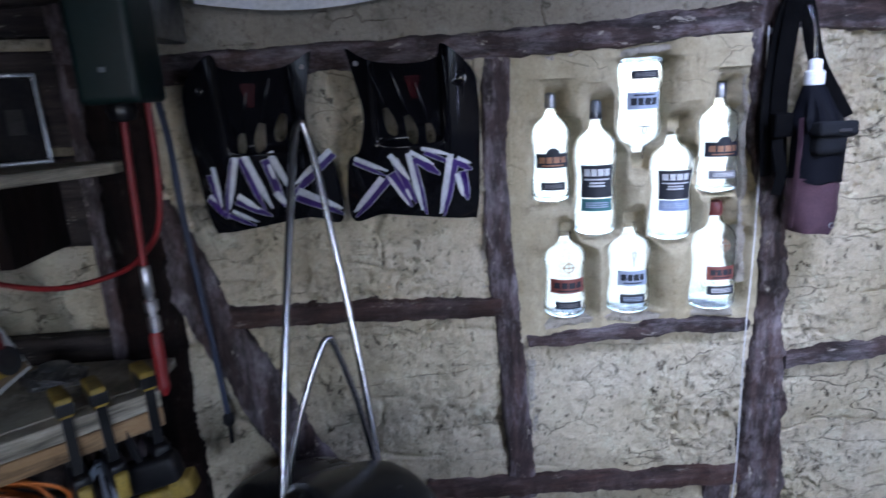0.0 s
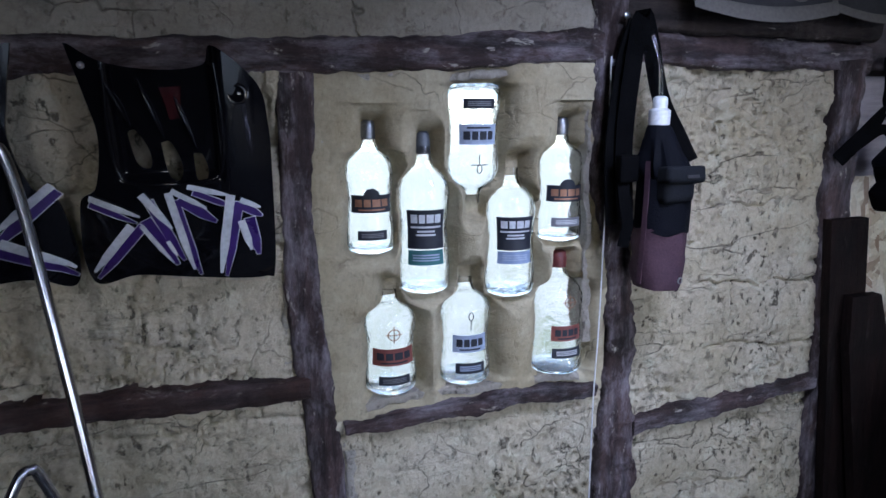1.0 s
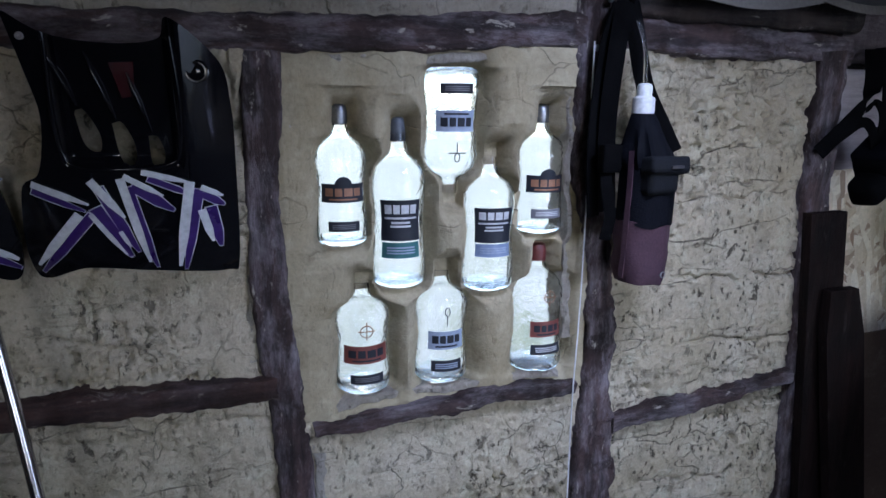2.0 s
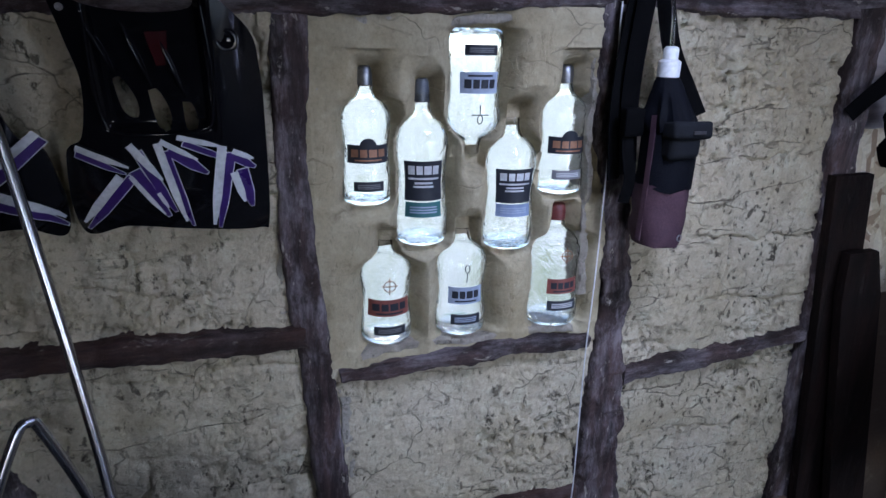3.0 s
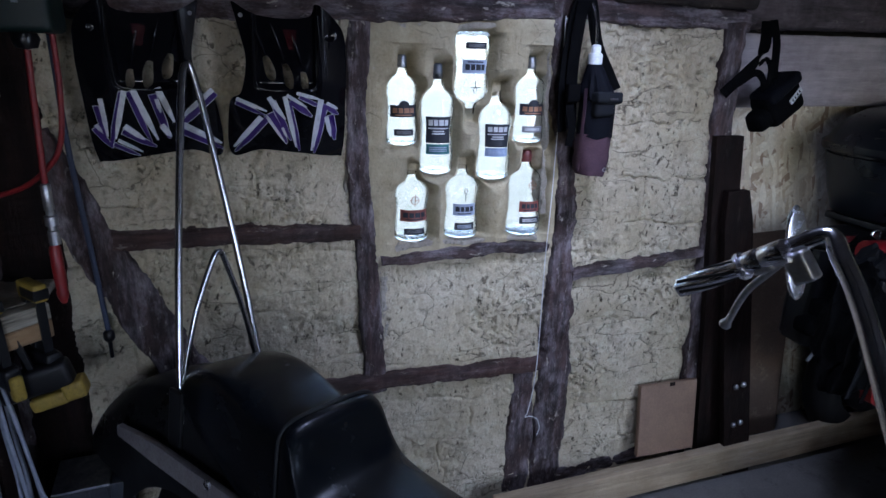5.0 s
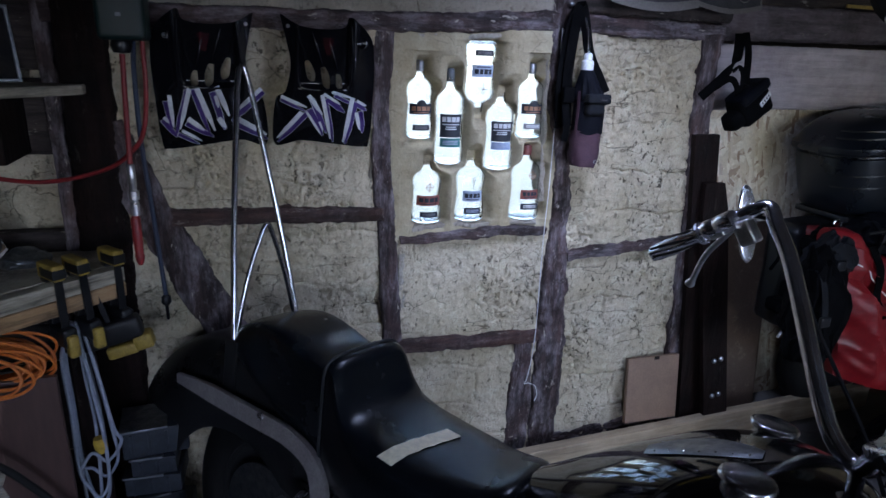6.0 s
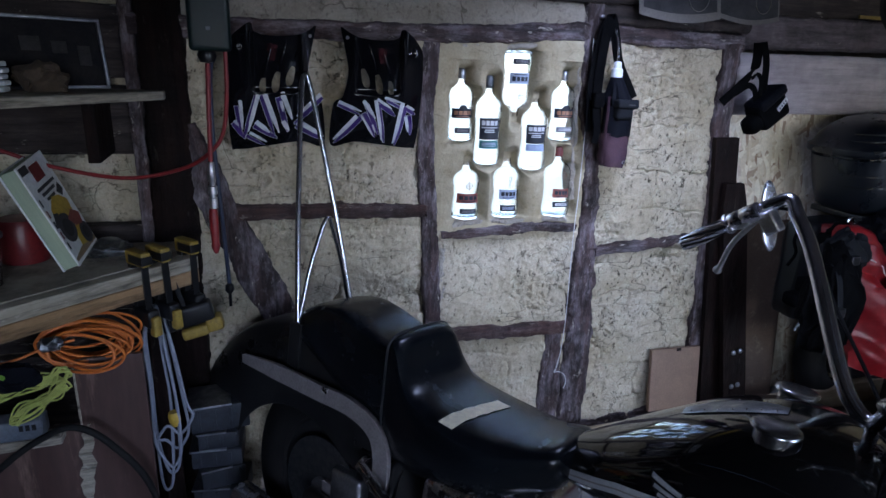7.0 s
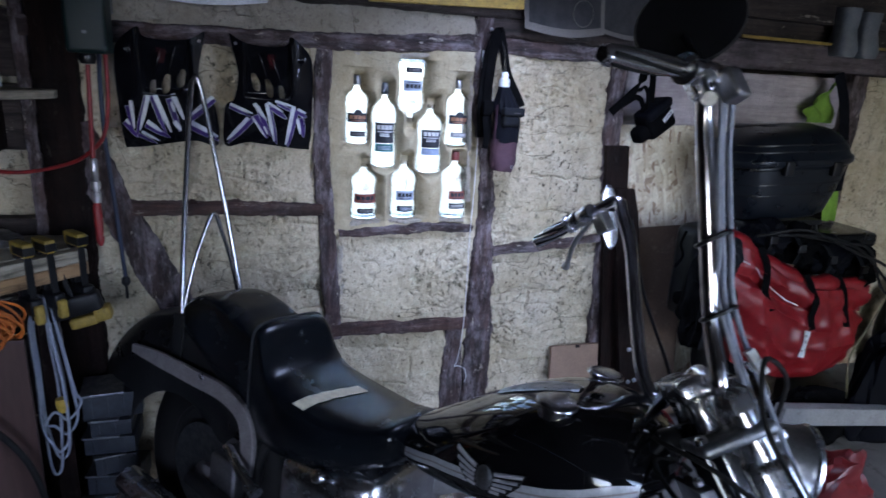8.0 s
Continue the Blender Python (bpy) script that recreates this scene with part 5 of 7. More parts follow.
# front end
for sgn in (-1, 1):
    leg = tube("fork_leg", at_head([(0.060, sgn * 0.088, 0.05), (0.060, sgn * 0.088, -0.30), (0.060, sgn * 0.088, -0.31), (0.060, sgn * 0.088, -0.77)]), [0.027, 0.027, 0.024, 0.028], CHROME, bike, "chrome fork leg", sides=18)
    lathe("fork_cap", [(0.034, -0.02), (0.034, 0.012), (0.024, 0.022), (0.018, 0.032), (0.001, 0.034)], CHROME, leg, m=HEAD @ Matrix.Translation((0.060, sgn * 0.088, 0.055)), sides=6)
    part("fork_cover", box((0.026, sgn * 0.088 - 0.033, -0.24), (0.094, sgn * 0.088 + 0.033, -0.04), 0.022, 4, m=HEAD), CHROME, leg, "chrome fork shroud", True)
part("triple_clamp", box((-0.030, -0.122, -0.010), (0.095, 0.122, 0.012), 0.010, 3, m=HEAD), STEEL, bike, "cast top fork clamp", True)
part("lower_clamp", box((-0.03, -0.125, -0.30), (0.10, 0.125, -0.25), 0.014, 3, m=HEAD), BLACK_PAINT, bike, "", True)
tube("steering_stem", at_head([(0, 0, 0.03), (0, 0, -0.30)]), 0.026, BLACK_PAINT, bike, sides=16)
for sgn in (-1, 1):
    lathe("riser", [(0.022, 0.0), (0.019, 0.02), (0.019, 0.045), (0.024, 0.055), (0.024, 0.085), (0.016, 0.092), (0.001, 0.093)], CHROME, bike, "chrome handlebar riser", HEAD @ Matrix.Translation((0.015, sgn * 0.05, 0.015)), 18)
part("riser_clamp", box((-0.012, -0.075, 0.068), (0.042, 0.075, 0.108), 0.012, 3, m=HEAD), CHROME, bike, "", True)
part("speedo_bracket", box((-0.06, -0.11, -0.10), (-0.035, 0.03, -0.050), 0.006, m=HEAD), STEEL, bike, "bright folded bracket", True)
bar = [(0.015, 0.0, 0.085), (0.015, 0.08, 0.080), (-0.002, 0.122, 0.060), (-0.007, 0.150, 0.085), (0.010, 0.174, 0.150), (0.110, 0.255, 0.360), (0.138, 0.284, 0.450), (0.148, 0.302, 0.486), (0.112, 0.330, 0.493), (0.040, 0.378, 0.494), (-0.030, 0.473, 0.499)]
other = [(0.015, 0.08, 0.080), (0.014, 0.146, 0.060), (0.016, 0.177, 0.085), (0.032, 0.192, 0.150), (0.105, 0.254, 0.360), (0.138, 0.278, 0.450), (0.148, 0.302, 0.486)]
full = [right_side(*c) for c in [(0.092, -0.382, 0.5155), (0.110, -0.365, 0.512), (0.135, -0.333, 0.502)] + [(p, -q, r) for p, q, r in other[::-1]]] + bar
tube("handlebar", at_head(spline(full, 150)), 0.0148, CHROME_BRIGHT, bike, "tall chrome ape-hanger handlebar", sides=14)
for sgn in (-1, 1):
    d = Vector((-0.081, 0.110, 0.005) if sgn > 0 else (-0.125, -0.100, 0.022)).normalized()
    a = Vector((0.040, 0.378, 0.494) if sgn > 0 else right_side(0.105, -0.370, 0.513))
    thin, far = (1.0, 1.0) if sgn > 0 else (0.85, 1.37)
    n1 = Vector((0, 0, 1))
    n2 = d.cross(n1).normalized()
    n1 = n2.cross(d)
    # a twisted, fluted grip: bright ridges with black rubber laid in two of the flutes
    loops = []
    for k in range(31):
        t = k / 30
        swell = (0.0152 + 0.0025 * math.sin(math.pi * t) ** 2 + 0.0015 * t) * thin * (0.72 if k in (0, 30) else 1.0)
        lp = []
        for q in range(30):
            w = 2 * math.pi * q / 30
            r = swell * (1 + 0.085 * math.cos(5 * w))
            w += 1.3 * t
            lp.append(a + d * (0.138 * t * far) + n1 * (r * math.cos(w)) + n2 * (r * math.sin(w)))
        loops.append(at_head(lp))
    grip = rings("grip", loops, CHROME_BRIGHT, bike, "twisted chrome grip")
    for k in range(5):
        run = []
        for q in range(14):
            t = 0.06 + 0.86 * q / 13
            w = 2 * math.pi * (k + 0.5) / 5 + 1.3 * t
            r = (0.0152 + 0.0025 * math.sin(math.pi * t) ** 2 + 0.0015 * t) * thin * 0.915
            run.append(a + d * (0.138 * t * far) + n1 * (r * math.cos(w)) + n2 * (r * math.sin(w)))
        tube("grip_strip", at_head(run), 0.0030, RUBBER, grip, "black rubber strip", sides=6)
    lathe("grip_ring", [(0.0175, -0.003), (0.024, -0.002), (0.024, 0.004), (0.0175, 0.005)], CHROME, grip, m=HEAD @ aim(a, d), sides=22)
    # switch housing, master cylinder and lever
    h0 = a - d * 0.045
    sleeve = lathe("switch_housing", [(0.0150, -0.100), (0.0195, -0.098), (0.0205, -0.094), (0.0205, -0.052), (0.0190, -0.050), (0.0190, -0.046), (0.0205, -0.044), (0.0205, -0.012), (0.0180, -0.008), (0.0160, -0.004)], CHROME_BRIGHT, bike, "round chrome switch housing", HEAD @ aim(a, d) @ Matrix.Diagonal((thin, thin, 0.8, 1.0)), 24)
    part("switch_body", box((-0.016, -0.012, -0.062), (0.018, 0.030, -0.020), 0.008, 3, m=HEAD @ aim(a + Vector((0, 0, -0.012)), d) @ Matrix.Scale(0.85, 4)), CHROME_DULL, sleeve, "switch body under the bar", True)
    perch = part("lever_perch", box((-0.016, -0.045, -0.018), (0.016, 0.006, 0.018), 0.007, 3, m=HEAD @ aim(h0 - d * 0.02 + Vector((0.022, 0, -0.014)), d)), CHROME_DULL, bike, "lever perch", True)
    tube("lever", at_head([(p, q, r) if sgn > 0 else right_side(p + 0.06, -q, r + 0.02) for p, q, r in ((0.090, 0.335, 0.478), (0.066, 0.372, 0.466), (0.044, 0.405, 0.455), (0.027, 0.431, 0.440), (0.008, 0.463, 0.416), (-0.001, 0.480, 0.407))]),
         [0.006] * 6 + [0.0062] * 10 + [0.0068, 0.009, 0.011, 0.010], CHROME_DULL, perch, "polished lever with a ball end", 20, 10)
# the left mirror, turned edge on, and the right one swung outwards
lm = Vector((0.146, 0.420, 0.476))
tube("mirror_stem", at_head([(0.125, 0.325, 0.49), (0.142, 0.36, 0.50), (0.140, 0.40, 0.485), lm]), 0.005, CHROME, bike, "", 10)
shell = [(0.001, -0.012), (0.025, -0.011), (0.044, -0.006), (0.050, 0.0), (0.048, 0.004), (0.001, 0.0045)]
face = Vector((0.118, -0.977, 0.18)).normalized()
tall = (Vector((0.08, -0.05, -1.0)) - face * Vector((0.08, -0.05, -1.0)).dot(face)).normalized()
side = face.cross(tall)
turn = Matrix((tall, side, face)).transposed().to_4x4()
m_left = Matrix.Translation(HEAD @ lm) @ BIKE.to_3x3().inverted().to_4x4() @ turn @ Matrix.Diagonal((1.60, 0.52, 0.8, 1.0))
left_mirror = lathe("mirror", shell, BLACK_PLASTIC, bike, "tall oval mirror seen edge on", m_left, 36)
lathe("mirror_rim", [(0.0475, -0.004), (0.0515, -0.003), (0.0530, 0.001), (0.0515, 0.005), (0.0470, 0.006)], CHROME, left_mirror, "bright chrome rim", m_left, 36)
rm = Vector(right_side(0.172, -0.320, 0.598))
tube("mirror_stem", at_head([right_side(*c) for c in ((0.130, -0.325, 0.50), (0.150, -0.33, 0.53), (0.150, -0.325, 0.58))]), 0.006, BLACK_PAINT, bike, "", 8)
m_right = HEAD @ aim(rm, (-0.25, -0.95, 0.05)) @ Matrix.Diagonal((1.5, 1.25, 1.1, 1.0))
mir = lathe("mirror", [(0.001, -0.020), (0.034, -0.018), (0.054, -0.008), (0.059, 0.0), (0.057, 0.006), (0.001, 0.0065)], BLACK_PLASTIC, bike, "black-backed mirror, swung outwards", m_right, 36)
part("reservoir", box((-0.012, -0.012, -0.014), (0.012, 0.013, 0.016), 0.006, 3, m=HEAD @ Matrix.Translation(right_side(0.128, -0.335, 0.490)) @ Matrix.Scale(1.3, 4)), CHROME, bike, "chrome brake fluid reservoir", True)
# grey sheathed cables down the right bar
for k, (dp, dq, low) in enumerate(((0.016, -0.012, (0.02, -0.12, -0.12)), (0.022, 0.010, (0.06, -0.09, -0.14)), (0.036, 0.006, (0.09, -0.10, -0.10)), (0.006, -0.024, (0.02, -0.14, -0.30)))):
    pts = [(0.125, -0.330, 0.500), (0.150 + dp, -0.296 + dq, 0.465), (0.122 + dp, -0.262 + dq, 0.385), (0.072 + dp, -0.224 + dq * 0.6, 0.25), (0.034 + dp, -0.196 + dq * 0.5, 0.13)]
    pts = [right_side(*c) for c in pts] + [low]
    tube("control_cable", at_head(spline(pts, 40)), 0.0045, CORD_GREY, bike, "grey sheathed control cable", sides=8)
for r, q, p in ((0.155, -0.200, 0.045), (0.270, -0.232, 0.082)):
    ring = [right_side(p + 0.030 * math.cos(a), q + 0.024 * math.sin(a), r) for a in [2 * math.pi * k / 16 for k in range(17)]]
    tube("cable_tie", at_head(ring), 0.004, BLACK_PLASTIC, bike, "black cable tie", sides=6)
part("cable_joint", box((-0.008, -0.007, -0.022), (0.008, 0.007, 0.022), 0.003, 2, m=HEAD @ Matrix.Translation((0.104, -0.132, 0.100)) @ Matrix.Rotation(radians(-8), 4, "Y")), WHITE_PLASTIC, bike, "white cable joint")
tube("clutch_cable", at_head(spline([(0.12, 0.33, 0.49), (0.15, 0.285, 0.43), (0.09, 0.23, 0.27), (0.04, 0.17, 0.05), (-0.06, 0.08, -0.15)], 30)), 0.004, BLACK_PLASTIC, bike, "black clutch cable", sides=6)
for k, pts in enumerate((((-0.02, 0.06, -0.06), (-0.06, 0.02, 0.02), (-0.07, -0.06, 0.03), (-0.03, -0.13, -0.02), (0.03, -0.12, -0.12)), ((0.01, 0.10, 0.00), (-0.07, 0.06, -0.03), (-0.10, -0.02, -0.08), (-0.07, -0.08, -0.16)),
                         ((0.12, -0.03, -0.02), (0.15, -0.09, 0.05), (0.11, -0.15, 0.10), (0.06, -0.17, 0.02), (0.07, -0.14, -0.12)), ((-0.05, 0.02, -0.02), (-0.09, -0.04, 0.00), (-0.09, -0.10, -0.06), (-0.04, -0.12, -0.18)))):
    tube("head_wire", at_head(spline(pts, 26)), 0.0042, RUBBER, bike, "black wiring round the steering head", sides=7)
for p, q, r, rad in ((-0.020, -0.100, 0.012, 0.011), (0.085, -0.060, 0.012, 0.009), (-0.015, 0.095, 0.012, 0.011), (0.0, 0.0, 0.012, 0.019), (-0.048, -0.085, -0.046, 0.008), (-0.048, -0.010, -0.046, 0.008)):
    lathe("clamp_nut", [(rad, 0), (rad, 0.008), (rad * 0.7, 0.012), (0.001, 0.013)], CHROME, bike, "chrome nut", HEAD @ Matrix.Translation((p, q, r)), 6)
tube("brake_pipe", at_head(spline([(0.10, -0.10, 0.10), (0.13, -0.05, 0.04), (0.11, 0.0, -0.02), (0.07, -0.03, -0.06)], 24)), 0.0038, CHROME, bike, "bright bent brake pipe", sides=8)
# headlamp bucket, pointing straight ahead of the fork
fw = Vector((math.cos(RAKE), 0, -math.sin(RAKE)))
lamp = lathe("headlamp", [(0.001, -0.11), (0.035, -0.105), (0.065, -0.085), (0.085, -0.045), (0.090, 0.0), (0.094, 0.004), (0.094, 0.018), (0.086, 0.022)], CHROME_DULL, bike, "chrome headlamp bucket", HEAD @ aim((0.128, 0, -0.095), fw) @ Matrix.Scale(0.72, 4), 40, caps=False)
lathe("headlamp_glass", [(0.087, 0.018), (0.070, 0.028), (0.035, 0.036), (0.001, 0.039)], CLEAR_PLASTIC, lamp, "clear lamp glass", HEAD @ aim((0.128, 0, -0.095), fw) @ Matrix.Scale(0.72, 4), 40, caps=False)
lathe("reflector", [(0.086, 0.014), (0.06, -0.03), (0.02, -0.06), (0.001, -0.062)], CHROME, lamp, "", HEAD @ aim((0.128, 0, -0.095), fw) @ Matrix.Scale(0.72, 4), 32, caps=False)
lathe("headlamp_rim", [(0.088, 0.012), (0.096, 0.012), (0.101, 0.018), (0.099, 0.026), (0.090, 0.026)], CHROME, lamp, "bright chrome lamp rim", HEAD @ aim((0.128, 0, -0.095), fw) @ Matrix.Scale(0.72, 4), 44)
part("headlamp_visor", box((0.04, -0.05, -0.045), (0.13, 0.05, -0.020), 0.010, 3, m=HEAD), CHROME, bike, "", True)
for sgn in (-1, 1):
    tube("indicator_stalk", at_head([(0.07, sgn * 0.13, -0.17), (0.09, sgn * 0.19, -0.165)]), 0.007, CHROME, bike, sides=8)
    lathe("indicator", [(0.001, -0.03), (0.022, -0.025), (0.030, 0.0), (0.030, 0.012), (0.001, 0.016)], CHROME, bike, "chrome bullet indicator", HEAD @ aim((0.095, sgn * 0.215, -0.165), fw), 22)


# ---- the corner with shelf and bench ----
def slab_poly(name, outline, z0, z1, material, parent=None, label="", rough=0.0):
    bm = bmesh.new()
    lo = [bm.verts.new((x, y, z0)) for x, y in outline]
    hi = [bm.verts.new((x, y, z1)) for x, y in outline]
    bm.faces.new(lo[::-1])
    bm.faces.new(hi)
    for k in range(len(outline)):
        j = (k + 1) % len(outline)
        bm.faces.new((lo[k], lo[j], hi[j], hi[k]))
    bmesh.ops.bevel(bm, geom=[e for e in bm.edges], offset=0.003, segments=1, affect="EDGES")
    return part(name, bm, material, parent, label)


timber("batten", [(-0.705, 2.0), (-0.700, 1.3), (-0.705, 0.5)], [0.038, 0.036, 0.038], TIMBER_UP, -0.01, 0.06, wobble=0.003)
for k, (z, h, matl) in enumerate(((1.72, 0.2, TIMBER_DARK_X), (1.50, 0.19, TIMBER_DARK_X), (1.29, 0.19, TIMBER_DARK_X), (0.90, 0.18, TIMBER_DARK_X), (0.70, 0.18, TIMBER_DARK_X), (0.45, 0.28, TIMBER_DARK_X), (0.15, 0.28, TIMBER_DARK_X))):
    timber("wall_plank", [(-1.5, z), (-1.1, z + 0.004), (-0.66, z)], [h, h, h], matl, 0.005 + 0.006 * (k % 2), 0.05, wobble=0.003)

def drawn_in(scale, before):
    """Bring all that was built since then a little nearer to the room's middle."""
    m = Matrix.Translation((-0.409, -1.905, 1.49)) @ Matrix.Scale(scale, 4) @ Matrix.Translation((0.409, 1.905, -1.49))
    fresh = [o for o in bpy.data.objects if o not in before]
    for ob in fresh:
        of_book = ob.parent is not None and "book" in (ob.parent.name, ob.parent.parent.name if ob.parent.parent else "")
        if ob.type == "MESH" and not of_book:
            ob.data.transform(m)
        elif ob.type == "EMPTY" and ob.name != "book":
            ob.matrix_basis = Matrix.Translation(m @ ob.matrix_basis.translation)
    for ob in fresh:
        if ob.parent is not None and ob.parent.name in WORLD_SPACE:
            ob.matrix_parent_inverse = ob.parent.matrix_basis.inverted()


built = set(bpy.data.objects)

shelf = thing("wall_shelf", "rough grey corner shelf board with odds and ends", "shelf", (-1.2, 0.0, 1.35))
slab_poly("shelf_board", [(-0.622, -0.030), (-0.622, 0.02), (-1.569, 0.02), (-1.569, -1.14)], 1.352, 1.376, PINE_GREY, shelf)
part("shelf_bracket", box((-0.80, -0.16, 1.20), (-0.77, 0.10, 1.352), 0.004), TIMBER_DARK, shelf)

bench = thing("work_bench", "pine corner bench top with thick front edge", "bench", (-1.1, -0.3, 0.0))
slab_poly("bench_top", [(-0.585, -0.118), (-0.585, 0.02), (-1.569, 0.02), (-1.569, -0.915)], 0.912, 0.934, PINE_GREY, bench, "dusty grey bench top")
d = Vector((-0.955 + 0.575, -0.43 + 0.12, 0)).normalized()
front = Matrix.Translation((-0.572, -0.128, 0.0)) @ Matrix(((d.x, -d.y, 0, 0), (d.y, d.x, 0, 0), (0, 0, 1, 0), (0, 0, 0, 1)))
part("front_rail", box((0.0, -0.018, 0.894), (1.18, 0.018, 0.932), 0.004, 2, 0.0015, m=front), PINE_GREY, bench, "pale dusty pine edge")
part("front_rail", box((0.0, -0.015, 0.853), (1.18, 0.018, 0.893), 0.004, 2, 0.0015, m=front), PINE_BROWN, bench, "brown pine lower rail")
for x in (0.08, 0.95):
    part("leg", box((x, -0.09, 0.0), (x + 0.06, -0.03, 0.855), 0.004, m=front), TIMBER_DARK, bench)


def bar_clamp(s, words, lean=0.0):
    """A one-handed clamp gripping the bench rail: bar, fixed head, sliding grip."""
    m = front @ Matrix.Translation((s, 0.026, 0.0)) @ Matrix.Rotation(lean, 4, "Y")
    base = m @ Vector((0, 0, 0.70))
    ob = thing("bar_clamp", words, "clamp", tuple(base), "clamps on the bench")
    part("bar", box((-0.009, -0.002, 0.762), (0.009, 0.004, 0.978), 0.001, m=m), BLACK_PLASTIC, ob, "black steel bar")
    head = part("fixed_jaw", box((-0.014, -0.062, 0.946), (0.014, 0.014, 0.985), 0.006, 3, m=m), CLAMP_YELLOW, ob, "yellow fixed jaw", True)
    part("jaw_insert", box((-0.0155, -0.045, 0.952), (0.0155, 0.0155, 0.975), 0.002, m=m), BLACK_PLASTIC, head)
    part("jaw_pad", box((-0.011, -0.060, 0.934), (0.011, -0.035, 0.948), 0.003, m=m), BLACK_PLASTIC, head)
    grip = part("sliding_grip", box((-0.017, -0.050, 0.778), (0.017, 0.024, 0.828), 0.010, 3, m=m), BLACK_PLASTIC, ob, "black sliding body", True)
    part("trigger", box((-0.012, 0.012, 0.756), (0.012, 0.036, 0.812), 0.007, 3, m=m), CLAMP_YELLOW, grip, "yellow trigger", True)
    part("pad", box((-0.011, -0.058, 0.826), (0.011, -0.034, 0.848), 0.003, m=m), BLACK_PLASTIC, grip, "", True)
    return ob


bar_clamp(0.165, "small yellow and black bar clamp on bench rail")
bar_clamp(0.080, "small yellow and black bar clamp on bench rail", 0.03)
bar_clamp(0.022, "small yellow and black bar clamp on bench rail")
# a larger clamp hung lower, pointing sideways
big = thing("bar_clamp", "large yellow and black clamp hanging under bench", "clamp", (-0.58, -0.13, 0.70), "clamps on the bench")
m = Matrix.Translation((-0.598, -0.185, 0.770)) @ Matrix.Rotation(radians(-14), 4, "Y")
body = part("clamp_body", box((-0.075, -0.022, -0.028), (0.070, 0.022, 0.032), 0.012, 3, m=m), BLACK_PLASTIC, big, "black clamp body", True)
part("clamp_jaw", box((0.040, -0.024, -0.062), (0.085, 0.024, -0.020), 0.010, 3, m=m), CLAMP_YELLOW, big, "yellow jaw", True)
part("clamp_handle", box((-0.030, -0.020, -0.066), (0.045, 0.020, -0.034), 0.010, 3, m=m), CLAMP_YELLOW, big, "yellow handle", True)
part("clamp_bar", box((-0.006, -0.004, 0.02), (0.006, 0.004, 0.15), 0.001, m=m), BLACK_PLASTIC, big)

# ---- on the bench ----
bm_book = Matrix(((0.9312, 0.0190, -0.3639, -0.8130), (-0.0486, 0.9962, -0.0723, -0.2318), (0.3612, 0.0850, 0.9286, 0.9856), (0, 0, 0, 1)))
book = thing("book", "thick picture book with a motocross cover, leaning", "book", m=bm_book)
part("page_block", box((-0.033, -0.088, 0.003), (0.0, 0.087, 0.257), 0.002), plain("green_page_edge", (0.30, 0.36, 0.26), (0.36, 0.42, 0.3), 9, (0.7, 0.85), 0.0, 0.2, 200, (60, 60, 1)), book, "pale green page edges")
part("back_cover", box((-0.037, -0.090, 0.0), (-0.033, 0.090, 0.260), 0.001), WHITE_PLASTIC, book)
cover = part("front_cover", box((0.0, -0.090, 0.0), (0.004, 0.090, 0.260), 0.001), WHITE_PLASTIC, book, "white glossy cover with a motocross picture")


def on_cover(name, poly, material, lift=0.0052):
    return raw(name, [(lift, y * 1.08, z * 0.88) for y, z in poly], [tuple(range(len(poly)))], material, cover, smooth=False)


def disc_poly(cy, cz, r, r1=1.0, n=18):
    return [(cy + r * math.cos(2 * math.pi * k / n), cz + r * r1 * math.sin(2 * math.pi * k / n)) for k in range(n)]


on_cover("red_square", [(-0.030, 0.235), (0.030, 0.235), (0.030, 0.280), (-0.030, 0.280)], RED_PLASTIC)
for k in range(3):
    on_cover("title_bar", [(-0.055 + 0.01 * k, 0.213 - 0.016 * k), (0.06 - 0.02 * k, 0.213 - 0.016 * k), (0.06 - 0.02 * k, 0.222 - 0.016 * k), (-0.055 + 0.01 * k, 0.222 - 0.016 * k)], PRINT_BLACK)
on_cover("picture_shape", [(-0.05, 0.16), (-0.01, 0.185), (0.03, 0.175), (0.06, 0.15), (0.05, 0.11), (0.02, 0.10), (-0.02, 0.12), (-0.06, 0.13)], YELLOW)
on_cover("picture_shape", [(0.0, 0.08), (0.05, 0.09), (0.07, 0.055), (0.03, 0.02), (-0.01, 0.03)], YELLOW)
for cy, cz, r in ((-0.025, 0.095, 0.042), (0.05, 0.045, 0.032)):
    on_cover("wheel_disc", disc_poly(cy, cz, r), PRINT_BLACK, 0.0056)
    on_cover("wheel_middle", disc_poly(cy, cz, r * 0.62), PRINT_GREY, 0.0062)
on_cover("picture_shape", [(0.0, 0.11), (0.04, 0.125), (0.075, 0.10), (0.06, 0.07), (0.02, 0.08)], RED_PLASTIC, 0.0058)

on_cover("cover_band", [(-0.08, 0.268), (-0.035, 0.268), (-0.035, 0.290), (-0.08, 0.290)], PRINT_GREY)
on_cover("picture_shape", [(-0.075, 0.115), (-0.055, 0.150), (-0.030, 0.142), (-0.045, 0.105)], PRINT_BLACK, 0.0054)
on_cover("picture_shape", [(0.030, 0.185), (0.062, 0.205), (0.072, 0.180), (0.050, 0.165)], PRINT_GREY, 0.0054)
on_cover("picture_shape", [(-0.08, 0.012), (0.08, 0.008), (0.08, 0.022), (-0.02, 0.030), (-0.08, 0.022)], plain("tan_print", (0.20, 0.13, 0.07), (0.28, 0.2, 0.12), 40, (0.5, 0.6)), 0.0050)
